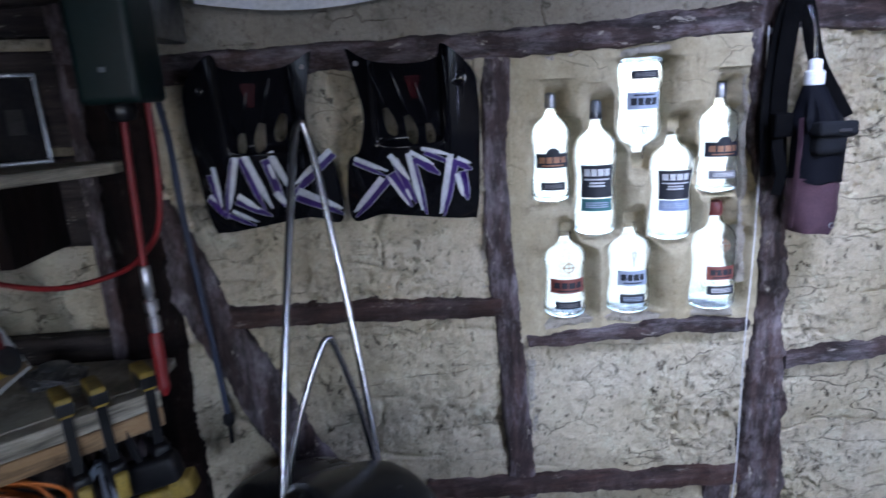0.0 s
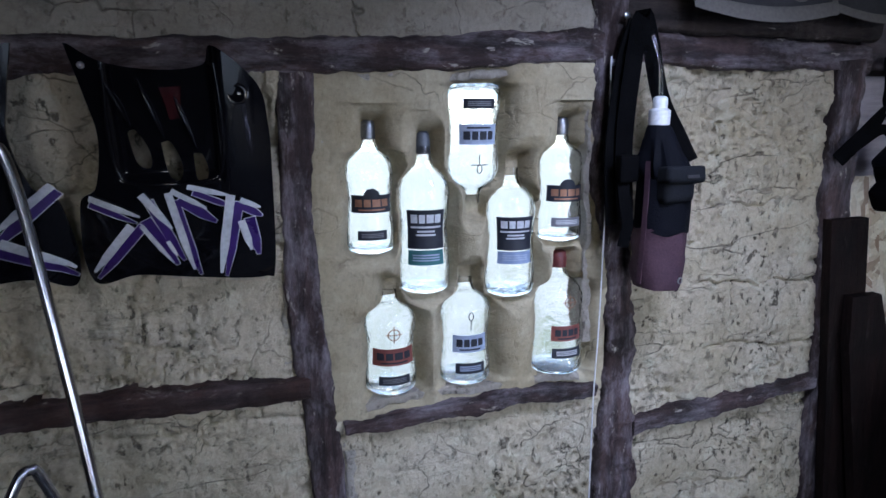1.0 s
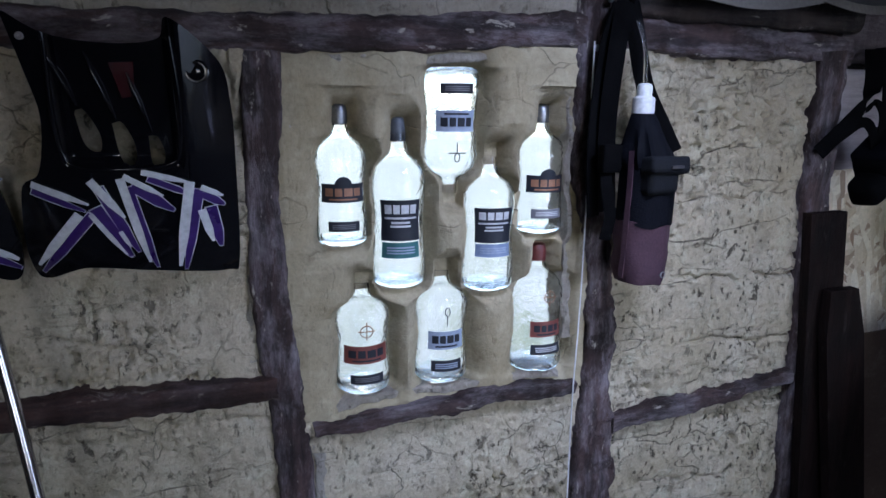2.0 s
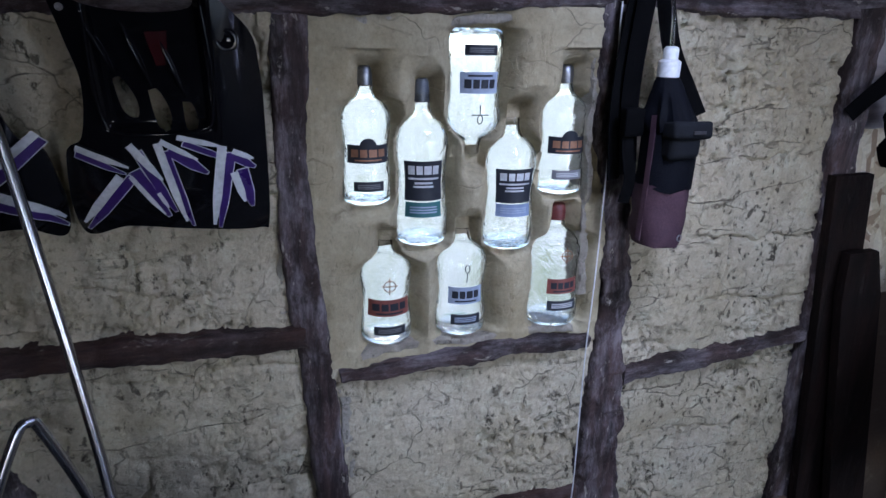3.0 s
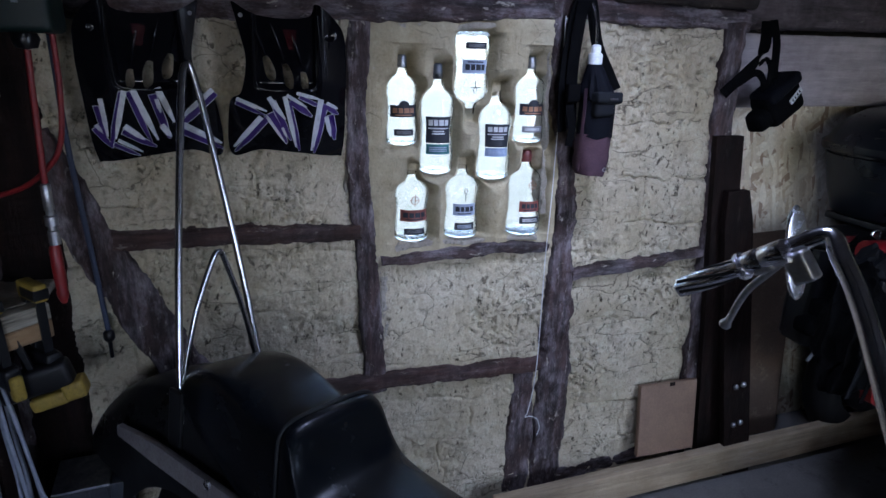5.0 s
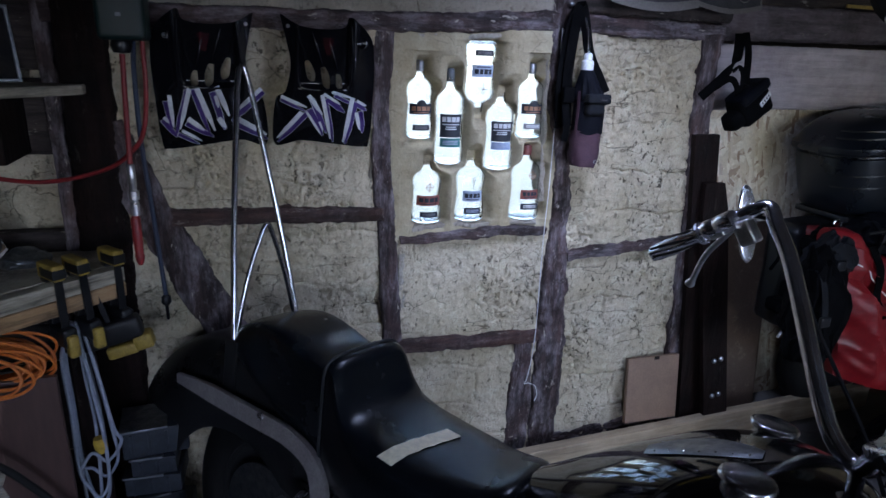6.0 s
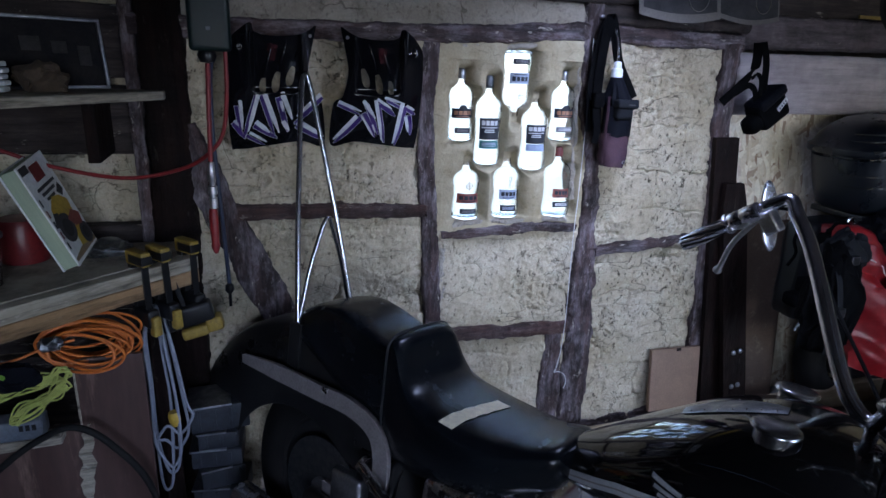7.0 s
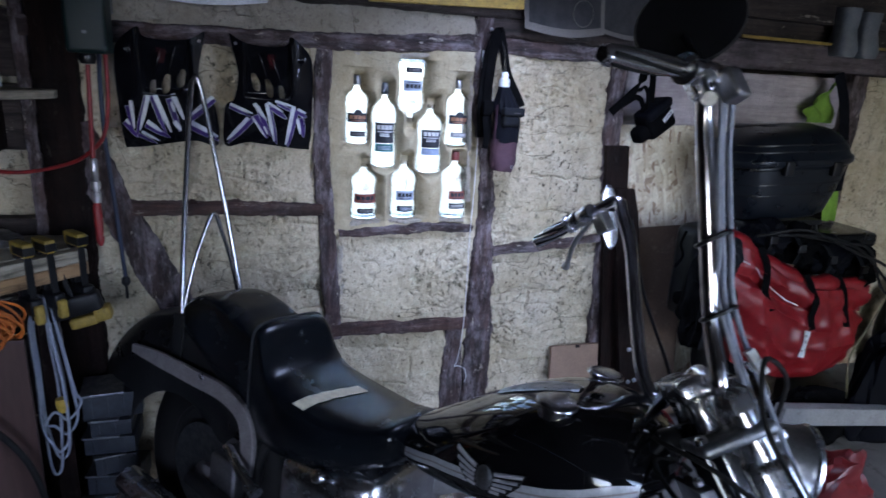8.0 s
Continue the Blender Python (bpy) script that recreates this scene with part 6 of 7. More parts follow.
for k in range(5):
    on_cover("text_bar", [(-0.078, 0.05 + 0.032 * k), (-0.070, 0.05 + 0.032 * k), (-0.070, 0.072 + 0.032 * k), (-0.078, 0.072 + 0.032 * k)], RED_PLASTIC if k % 2 else PRINT_BLACK)

tub = thing("plastic_tub", "clear plastic tub on the bench", "tub", (-1.035, -0.30, 0.936))
mt = Matrix.Translation((-1.035, -0.30, 0.936))
lathe("tub_body", [(0.001, 0.001), (0.050, 0.001), (0.060, 0.12), (0.062, 0.122), (0.059, 0.123), (0.048, 0.004), (0.001, 0.004)], CLEAR_PLASTIC, tub, "", mt, 30)
lathe("tub_rim", [(0.060, 0.116), (0.066, 0.117), (0.066, 0.124), (0.060, 0.125)], GREY_PLASTIC, tub, "", mt, 30, caps=False)
tube("tub_handle", [(-1.075, -0.345, 1.05), (-1.055, -0.375, 1.11), (-1.02, -0.375, 1.10), (-0.995, -0.345, 1.05)], 0.003, WHITE_PLASTIC, tub, "", 14, 6)
red_can = thing("red_pot", "dull red round pot behind the book", "pot", (-0.99, -0.10, 0.936))
lathe("pot_body", [(0.001, 0), (0.055, 0), (0.058, 0.01), (0.058, 0.10), (0.05, 0.115), (0.001, 0.117)], RED_PLASTIC, red_can, "", Matrix.Translation((-0.99, -0.10, 0.936)), 26)


def crumpled(name, at, size, material, words, category, seed=0, lift=0.6):
    """A crumpled bag: a ball flattened and folded by noise."""
    bm = bmesh.new()
    bmesh.ops.create_icosphere(bm, subdivisions=4, radius=1.0)
    for v in bm.verts:
        n1 = noise.noise_vector(v.co * 1.6 + Vector((seed, 0, 0))) * 0.35
        ridge = abs(noise.noise(v.co * 3.1 + Vector((0, seed, 0)))) * 0.35
        v.co = v.co * (1.0 - ridge) + n1
        v.co = Vector((v.co.x * size[0], v.co.y * size[1], max(v.co.z, -lift) * size[2]))
    low = min(v.co.z for v in bm.verts)
    bmesh.ops.translate(bm, verts=bm.verts, vec=Vector(at) - Vector((0, 0, low)))
    ob = part(name, bm, material, None, "", True)
    return tagged(ob, words, category)


crumpled("foil_bag", (-0.795, -0.085, 0.934), (0.065, 0.045, 0.026), STEEL, "crumpled silvery foil bag on bench", "bag", 2.0)
crumpled("work_rag", (-0.875, -0.15, 1.377), (0.06, 0.05, 0.045), plain("brown_cloth", (0.05, 0.032, 0.02), (0.08, 0.055, 0.033), 20, (0.85, 0.95), 0.0, 0.5), "crumpled brown rag on upper shelf", "rag", 5.0)

# ---- on the upper shelf ----
fr = thing("picture_frame", "dark picture with thin grey frame, leaning on shelf", "picture", (-0.88, -0.08, 1.376))
mf = Matrix.Translation((-0.875, -0.055, 1.377)) @ Matrix.Rotation(radians(32), 4, "Z") @ Matrix.Rotation(radians(-9), 4, "X")
for lo, hi in (((-0.165, -0.008, 0.0), (0.135, 0.008, 0.008)), ((-0.165, -0.008, 0.172), (0.135, 0.008, 0.180)), ((-0.165, -0.008, 0.008), (-0.157, 0.008, 0.172)), ((0.127, -0.008, 0.008), (0.135, 0.008, 0.172))):
    part("frame_strip", box(lo, hi, 0.002, m=mf), STEEL, fr, "thin grey frame strip")
part("picture_sheet", box((-0.157, -0.001, 0.008), (0.127, 0.003, 0.172), m=mf), PRINT_DARK, fr, "dark picture sheet")
for x, z, w, h in ((-0.06, 0.095, 0.045, 0.035), (0.01, 0.09, 0.035, 0.03), (0.07, 0.06, 0.03, 0.05)):
    part("pale_patch", box((x, -0.0035, z), (x + w, -0.0015, z + h), m=mf), plain("faint_print", (0.03, 0.028, 0.028), (0.045, 0.042, 0.042), 20, (0.85, 0.95), spec=0.1), fr)
brush = thing("scrubbing_brush", "wooden scrubbing brush with white bristles on shelf", "brush", (-0.96, -0.24, 1.377))
part("brush_back", box((-1.045, -0.265, 1.378), (-0.955, -0.215, 1.455), 0.008, 3), PINE, brush, "wooden back", True)
for k in range(5):
    part("bristle_tuft", box((-0.955, -0.263, 1.380 + 0.014 * k), (-0.925 + 0.004 * (k % 2), -0.217, 1.391 + 0.014 * k), 0.004), WHITE_PLASTIC, brush, "white bristles")

# ---- under the bench ----
coil = thing("cable_coil", "coil of orange cable hung under the bench", "cable", (-0.80, -0.32, 0.72))
random.seed(4)
for k in range(20):
    r = 0.088 + random.uniform(-0.024, 0.018)
    cx, cz = -0.818 + random.uniform(-0.022, 0.014), 0.778 + random.uniform(-0.014, 0.016)
    y = -0.345 + 0.0045 * k
    tilt, roll_by = random.uniform(-0.5, 0.5), random.uniform(-0.25, 0.1)
    pts = []
    for a in [2 * math.pi * j / 36 for j in range(37)]:
        u, w = r * 1.1 * math.cos(a), r * 0.60 * math.sin(a)
        pts.append((cx + u * math.cos(roll_by) - w * math.sin(roll_by), y + 0.010 * math.sin(2 * a + k) + tilt * 0.05 * math.cos(a), cz + u * math.sin(roll_by) + w * math.cos(roll_by) - 0.01))
    tube("cable_turn", pts, 0.0036, ORANGE, coil, sides=7)
tube("cable_turn", [(-0.84, -0.35, 0.80), (-0.90, -0.355, 0.79), (-0.97, -0.36, 0.765), (-1.05, -0.36, 0.75)], 0.0036, ORANGE, coil, "", 16, 7)
crumpled("plastic_wrap", (-0.885, -0.37, 0.79), (0.028, 0.02, 0.02), STEEL, "small crumpled silvery wrap by the orange coil", "wrap", 8.0)
cord = thing("cord_bundle", "bundle of yellow-green cord hanging under bench", "cord", (-0.96, -0.37, 0.60))
for k in range(7):
    j1, j2, j3 = random.uniform(-0.012, 0.012), random.uniform(-0.014, 0.014), random.uniform(-0.012, 0.012)
    pts = [(-1.06, -0.372 - 0.003 * k, 0.665 + j1), (-0.985 + j2, -0.380, 0.672 + 0.006 * k), (-0.905 + j1, -0.386, 0.712 + j3), (-0.868 + j3, -0.386, 0.742 + 0.5 * j2), (-0.856 + j2 * 0.5, -0.380, 0.728 + j1), (-0.885 + j1, -0.388, 0.690 + j2),
           (-0.940 + j2, -0.384, 0.640 + j3), (-0.985 + j3, -0.378, 0.610 + j1), (-0.962 + j1, -0.374, 0.645 + j2), (-0.900 + j2, -0.380, 0.668 + j3), (-0.866 + j3, -0.376, 0.695 + j1), (-0.910 + j1, -0.372, 0.720 + j3), (-1.02, -0.37, 0.690 + j2)]
    tube("cord_strand", pts, 0.0025, CORD_YELLOW, cord, "", 60, 6)
crumpled("work_glove", (-0.985, -0.385, 0.705), (0.075, 0.03, 0.045), FABRIC_NAVY, "dark grey work gloves heaped under bench", "glove", 31.0)
crumpled("green_rag", (-1.01, -0.405, 0.735), (0.032, 0.014, 0.022), HI_VIS, "small green rag on the gloves", "rag", 33.0)
loops_thing = thing("extension_lead", "grey lead hanging in long loops from bench", "cable", (-0.68, -0.2, 0.26))
for k, (dx, low, wide) in enumerate(((0.0, 0.28, 0.034), (0.012, 0.37, 0.052), (-0.010, 0.24, 0.026), (0.020, 0.43, 0.060), (0.004, 0.33, 0.040))):
    y = -0.17 - 0.010 * k
    top_x = -0.680 + dx * 0.4
    pts = [(top_x, y, 0.815), (top_x - 0.018 - 0.3 * wide, y - 0.02, 0.74), (top_x - 0.020 - 0.2 * wide, y - 0.03, 0.58), (top_x - 0.010 - 0.5 * wide, y - 0.035, 0.42), (top_x + dx - 0.35 * wide, y - 0.04, low + 0.03), (top_x + dx + 0.2 * wide, y - 0.04, low),
           (top_x + dx + 0.8 * wide, y - 0.035, low + 0.05), (top_x + 0.9 * wide, y - 0.03, 0.52 + 0.1 * dx), (top_x + 0.55 * wide, y - 0.02, 0.68), (top_x + 0.008, y, 0.812)]
    tube("lead_loop", pts, 0.0042, CORD_GREY, loops_thing, "", 60, 8)
lathe("plug", [(0.001, 0), (0.013, 0), (0.016, 0.012), (0.016, 0.03), (0.009, 0.045), (0.001, 0.046)], YELLOW, loops_thing, "yellow plug", aim((-0.655, -0.235, 0.50), (0.1, 0, -1)), 14)
leaning = thing("brown_board", "worn reddish-brown board with a torn pale edge", "board", (-0.9, -0.32, 0.0))
red_brown = plain("reddish_varnish", (0.06, 0.031, 0.026), (0.088, 0.048, 0.04), 7, (0.4, 0.6), 0.0, 0.2, 60, (1, 1, 0.15), dirt=(0.19, 0.12, 0.09))
part("board_sheet", box((-1.20, -0.315, 0.0), (-0.865, -0.300, 0.545), 0.003, rough=0.003, cuts=5), red_brown, leaning)
part("board_sheet", box((-0.860, -0.325, 0.0), (-0.700, -0.310, 0.735), 0.003, rough=0.003, cuts=5), red_brown, leaning)
torn = []
for k in range(19):
    z = 0.28 + 0.27 * k / 18
    w = 0.020 * math.sin(math.pi * k / 18) ** 0.6 + 0.014 * noise.noise(Vector((k * 0.8, 2, 0)))
    mid = -0.872 + 0.10 * (z - 0.28) + 0.012 * noise.noise(Vector((k * 0.45, 7, 0)))
    torn.append([(mid - max(0.003, w), -0.3285, z), (mid + max(0.003, w * 0.7), -0.3285, z), (mid + max(0.003, w * 0.6), -0.3200, z), (mid - max(0.003, w * 0.8), -0.3200, z)])
rings("torn_edge", torn, PINE_GREY, leaning, "torn pale wood", smooth=False)
# highlight along the board's edge, put into a pale wood strip
part("board_edge", box((-0.863, -0.3275, 0.545), (-0.858, -0.312, 0.735), 0.001), PINE_GREY, leaning, "pale strip for the edge's highlight")
blk = thing("black_hose", "thick black rubber hose arched over the boards", "hose", (-0.85, -0.4, 0.0))
tube("hose_run", [(-1.25, -0.42, 0.30), (-1.03, -0.41, 0.500), (-0.93, -0.40, 0.568), (-0.855, -0.40, 0.588), (-0.78, -0.40, 0.525), (-0.70, -0.39, 0.36), (-0.66, -0.38, 0.02)], 0.0085, RUBBER, blk, "", 50, 12)
sock = thing("socket_strip", "grey multi-socket strip lying on the board", "socket strip", (-0.97, -0.36, 0.545))
part("strip_body", box((-1.08, -0.365, 0.546), (-0.935, -0.310, 0.600), 0.008, 3), GREY_PLASTIC, sock, "", True)
for k in range(3):
    part("socket_hole", box((-0.985 + 0.014 * k, -0.3665, 0.575), (-0.976 + 0.014 * k, -0.3645, 0.590)), BLACK_PLASTIC, sock)
slab_poly("ledge_board", [(-1.5, -0.40), (-0.90, -0.36), (-0.90, -0.318), (-1.5, -0.318)], 0.520, 0.5455, PINE_GREY, bench, "narrow ledge board")

PARTS_GREY = plain("dark_grey_parts_plastic", (0.020, 0.024, 0.032), (0.040, 0.046, 0.058), 22, (0.45, 0.6), 0.0, 0.2, dirt=(0.03, 0.025, 0.02))
rack = thing("parts_rack", "stack of grey metal-lidded small-parts boxes", "storage rack", (-0.54, -0.08, 0.0))
for k, (z, h, dx, w) in enumerate(((0.0, 0.075, 0.01, 0.15), (0.085, 0.07, 0.0, 0.16), (0.165, 0.065, 0.012, 0.13), (0.24, 0.06, 0.0, 0.15), (0.305, 0.055, 0.02, 0.12), (0.37, 0.085, 0.0, 0.17))):
    x0 = -0.625 + dx
    sk = Matrix.Translation((x0 + w / 2, -0.09, 0)) @ Matrix.Rotation(0.5 * noise.noise(Vector((k * 1.7, 3, 0))), 4, "Z") @ Matrix.Translation((-x0 - w / 2, 0.09, 0))
    dr = part("parts_box", box((x0, -0.16, z), (x0 + w, -0.02, z + h), 0.006, 2, m=sk), PARTS_GREY, rack, "grey plastic parts box", True)
    part("box_lid", box((x0 - 0.004, -0.166, z + h + 0.0005), (x0 + w * 0.7, -0.03, z + h + 0.007), 0.002, m=sk), STEEL, dr, "metal lid")
    for j in range(3):
        part("box_rib", box((x0 + 0.02 + 0.045 * j, -0.1635, z + 0.008), (x0 + 0.028 + 0.045 * j, -0.1595, z + h - 0.008), 0.001, m=sk), PARTS_GREY, dr)

drawn_in(0.985, built)

# ---- the air line ----
built = set(bpy.data.objects)
reel = thing("hose_reel", "dark green hose reel box fixed high on wall", "hose reel", (-0.48, -0.15, 1.48))
part("reel_case", box((-0.535, -0.215, 1.485), (-0.435, -0.10, 1.80), 0.014, 4), GREEN_METAL, reel, "dark green steel case", True)
part("wall_bracket", box((-0.510, -0.10, 1.60), (-0.460, 0.12, 1.70), 0.004), STEEL, reel)
part("case_label", box((-0.492, -0.2175, 1.535), (-0.482, -0.2148, 1.543)), GREY_PLASTIC, reel)
lathe("hose_guide", [(0.001, 0), (0.020, 0), (0.024, -0.012), (0.018, -0.028), (0.001, -0.03)], BLACK_PLASTIC, reel, "", Matrix.Translation((-0.497, -0.15, 1.486)), 20)
air = thing("air_hose", "red air hose with chrome coupling and nozzle", "hose", (-0.51, -0.15, 0.93))
tube("hose_strand", [(-0.497, -0.15, 1.455), (-0.502, -0.150, 1.35), (-0.508, -0.150, 1.20)], 0.0062, RED_RUBBER, air, "red rubber hose", 12, 10)
tube("hose_strand", [(-0.452, -0.15, 1.485), (-0.455, -0.148, 1.38), (-0.470, -0.142, 1.28), (-0.505, -0.130, 1.225), (-0.58, -0.10, 1.175), (-0.73, -0.075, 1.145), (-0.91, -0.05, 1.175), (-1.05, -0.05, 1.23), (-1.25, -0.05, 1.30)], 0.0055, RED_RUBBER, air, "red rubber hose", 50, 10)
lathe("coupling", [(0.006, 0), (0.0095, -0.004), (0.0095, -0.055), (0.008, -0.057), (0.008, -0.066), (0.012, -0.068), (0.012, -0.088), (0.008, -0.09), (0.008, -0.098), (0.011, -0.10), (0.011, -0.128), (0.007, -0.13)], CHROME_DULL, air,
      "chrome hose coupling", Matrix.Translation((-0.508, -0.15, 1.20)), 18)
lathe("nozzle", [(0.008, 0), (0.0115, -0.008), (0.012, -0.07), (0.010, -0.10), (0.012, -0.106), (0.010, -0.118), (0.005, -0.130), (0.001, -0.131)], RED_RUBBER, air, "red handle", Matrix.Translation((-0.511, -0.15, 1.07)), 16)
drawn_in(0.935, built)
blue = thing("blue_cord", "dark blue cord with a plug hanging on wall", "cord", (-0.488, -0.03, 0.72))
tube("cord_run", [(-0.485, -0.13, 1.485), (-0.498, -0.075, 1.40), (-0.502, -0.055, 1.24), (-0.494, -0.035, 1.0), (-0.488, -0.022, 0.80)], 0.0062, BLUE_RUBBER, blue, "", 30, 10)
lathe("cord_plug", [(0.006, 0), (0.012, -0.006), (0.014, -0.022), (0.009, -0.030), (0.005, -0.034), (0.0045, -0.075), (0.001, -0.078)], BLACK_PLASTIC, blue, "black plug", Matrix.Translation((-0.488, -0.022, 0.80)), 14)


# ---- hung on the wall and leaning at its foot ----
def strap(name, points, width, material, parent, label="", across=(1, 0, 0), thick=0.0022, n=24):
    P = spline(points, n)
    a = Vector(across).normalized()
    loops = []
    for i, p in enumerate(P):
        t = (P[min(i + 1, n - 1)] - P[max(i - 1, 0)]).normalized()
        side = (a - t * a.dot(t)).normalized() * width / 2
        nrm = t.cross(side).normalized() * thick / 2
        loops.append([p - side - nrm, p + side - nrm, p + side + nrm, p - side + nrm])
    return rings(name, loops, material, parent, label)


def soft_body(name, rows, material, parent, label="", wrinkle=0.003, sides=28):
    """A soft upright body: rows of (z, x centre, y centre, half width, half depth)."""
    loops = []
    for z, cx, cy, a, b in rows:
        lp = []
        for j in range(sides):
            t = 2 * math.pi * j / sides
            p = Vector((cx + a * math.copysign(abs(math.cos(t)) ** 0.8, math.cos(t)), cy + b * math.copysign(abs(math.sin(t)) ** 0.8, math.sin(t)), z))
            lp.append(p + noise.noise_vector(p * 32) * wrinkle + noise.noise_vector(p * 90) * wrinkle * 0.4)
        loops.append(lp)
    return rings(name, loops, material, parent, label)


hold = thing("bottle_holster", "black and plum bottle holster hung by its strap", "bottle holster", (0.77, -0.09, 1.16))
rows = [(1.160 + 0.012 * k, 0.772 + 0.0004 * k, -0.092, 0.044 + (0.003 if 2 < k else -0.004 * (2 - k)), 0.040) for k in range(10)]
soft_body("lower_pouch", rows, FABRIC_PLUM, hold, "plum nylon lower half", 0.006)
rows = [(1.262, 0.776, -0.092, 0.047, 0.043), (1.29, 0.777, -0.092, 0.046, 0.042), (1.33, 0.777, -0.092, 0.045, 0.041), (1.362, 0.776, -0.092, 0.044, 0.040)]
soft_body("upper_pouch", rows, FABRIC_NAVY, hold, "black nylon upper half", 0.006)
# the drawn-in collar, pleated round the bottle's neck
loops = []
for k in range(13):
    t = k / 12
    lp = []
    for q in range(56):
        a = 2 * math.pi * q / 56
        r = (0.046 + 0.006 * math.sin(math.pi * min(1.0, t * 2.2))) * (1 - t) ** 0.8 + 0.017 * t
        r *= 1 + 0.10 * math.sin(9 * a + 2.0 * math.sin(3 * a)) * math.sin(math.pi * min(1.0, 0.25 + t)) ** 0.5
        lp.append(Vector((0.775 - 0.018 * t + r * math.cos(a), -0.092 + 0.9 * r * math.sin(a), 1.362 + 0.092 * t + 0.004 * math.sin(5 * a) * (1 - t))))
    loops.append(lp)
rings("gathered_collar", loops, FABRIC_NAVY, hold, "gathered drawstring collar")
part("front_pocket", box((0.742, -0.143, 1.318), (0.806, -0.112, 1.372), 0.012, 3, 0.006, 3), FABRIC_MESH, hold, "mesh pocket", True)
part("pocket_flap", box((0.740, -0.149, 1.350), (0.820, -0.114, 1.381), 0.008, 3, 0.007, 3, Matrix.Translation((0.78, -0.12, 1.365)) @ Matrix.Rotation(radians(4), 4, "Y") @ Matrix.Rotation(radians(-12), 4, "X") @ Matrix.Translation((-0.78, 0.12, -1.365))), FABRIC_MESH, hold, "stiff pocket flap standing out", True)
strap("edge_webbing", [(0.7285, -0.105, 1.17), (0.7295, -0.108, 1.25), (0.7305, -0.108, 1.33), (0.732, -0.105, 1.39)], 0.010, FABRIC_PLUM, hold, "plum edge webbing", (0.3, -1, 0))
part("pocket_mark", box((0.776, -0.1555, 1.364), (0.800, -0.1535, 1.369)), PRINT_GREY, hold)
strap("carry_strap", [(0.722, -0.06, 1.28), (0.714, -0.055, 1.42), (0.722, -0.055, 1.55), (0.738, -0.05, 1.636), (0.753, -0.055, 1.60), (0.775, -0.066, 1.50), (0.812, -0.075, 1.43), (0.834, -0.085, 1.385)], 0.030, FABRIC_BLACK, hold, "broad black carry strap", (1, -0.4, 0), n=40)
strap("carry_strap", [(0.700, -0.05, 1.27), (0.694, -0.045, 1.40), (0.708, -0.04, 1.55), (0.730, -0.04, 1.63)], 0.030, FABRIC_BLACK, hold, "", (1, 0.3, 0))
strap("loose_strap_end", [(0.706, -0.07, 1.37), (0.700, -0.085, 1.33), (0.708, -0.09, 1.28), (0.704, -0.085, 1.235)], 0.020, FABRIC_BLACK, hold, "", (1, -0.3, 0))
part("buckle", box((0.688, -0.090, 1.352), (0.726, -0.070, 1.400), 0.005, 2), FABRIC_BLACK, hold, "black plastic buckle")
lathe("bottle_cap", [(0.016, 0), (0.0185, 0.002), (0.0185, 0.026), (0.0125, 0.030), (0.0125, 0.046), (0.009, 0.050), (0.001, 0.051)], WHITE_PLASTIC, hold, "white squeeze-bottle cap", Matrix.Translation((0.757, -0.092, 1.450)), 22)
tube("bottle_tip", [(0.757, -0.092, 1.498), (0.752, -0.090, 1.56), (0.742, -0.080, 1.60)], 0.0035, CLEAR_PLASTIC, hold, "", 10, 8)
lathe("eyelet", [(0.006, 0), (0.0065, 0.0015), (0.004, 0.002)], STEEL, hold, m=aim((0.796, -0.131, 1.176), (0.2, -1, 0)), sides=14, caps=False)
for x, z in ((0.722, 1.640), (0.700, 1.560)):
    nail = lathe("wall_screw", [(0.001, 0), (0.006, 0), (0.006, 0.003), (0.001, 0.005)], STEEL, None, "", aim((x, -0.026, z), (0, -1, 0)), 12)
    tagged(nail, "small steel screw in the post", "screw", "screws in the post")

pouch = thing("camera_pouch", "black fabric pouch with white tag hanging by straps", "pouch", (1.45, -0.03, 1.26))
mp = Matrix.Translation((1.455, -0.035, 1.352)) @ Matrix.Rotation(radians(-33), 4, "Y") @ Matrix.Rotation(radians(8), 4, "Z")
part("pouch_body", box((-0.072, -0.042, -0.058), (0.072, 0.042, 0.050), 0.026, 4, 0.004, 2, mp), FABRIC_BLACK, pouch, "black fabric body", True)
part("pouch_flap", box((-0.062, -0.048, 0.022), (0.080, 0.044, 0.062), 0.018, 3, 0.003, 2, mp), FABRIC_NAVY, pouch, "padded flap", True)
part("flap_tab", box((0.066, -0.030, 0.030), (0.092, 0.010, 0.050), 0.006, 2, 0.002, 1, mp), FABRIC_BLACK, pouch, "stiff tab")
part("side_lobe", box((-0.120, -0.032, -0.045), (-0.055, 0.032, 0.020), 0.022, 3, 0.005, 2, mp), FABRIC_BLACK, pouch, "", True)
part("white_tag", box((0.000, -0.0475, -0.014), (0.058, -0.0445, 0.002), 0.0, m=mp @ Matrix.Rotation(radians(-14), 4, "Y")), WHITE_PLASTIC, pouch, "small white tag")
for k in range(4):
    part("tag_bar", box((0.008 + 0.012 * k, -0.0485, -0.010), (0.013 + 0.012 * k, -0.0472, -0.002), 0.0, m=mp @ Matrix.Rotation(radians(-14), 4, "Y")), PRINT_BLACK, pouch)
strap("hanging_strap", [(1.420, 0.0, 1.590), (1.428, -0.02, 1.52), (1.425, -0.035, 1.42)], 0.030, FABRIC_BLACK, pouch)
strap("hanging_strap", [(1.392, -0.005, 1.585), (1.372, -0.03, 1.50), (1.320, -0.035, 1.44), (1.250, -0.028, 1.372)], 0.032, FABRIC_BLACK, pouch, "", (0.6, 0, 1))
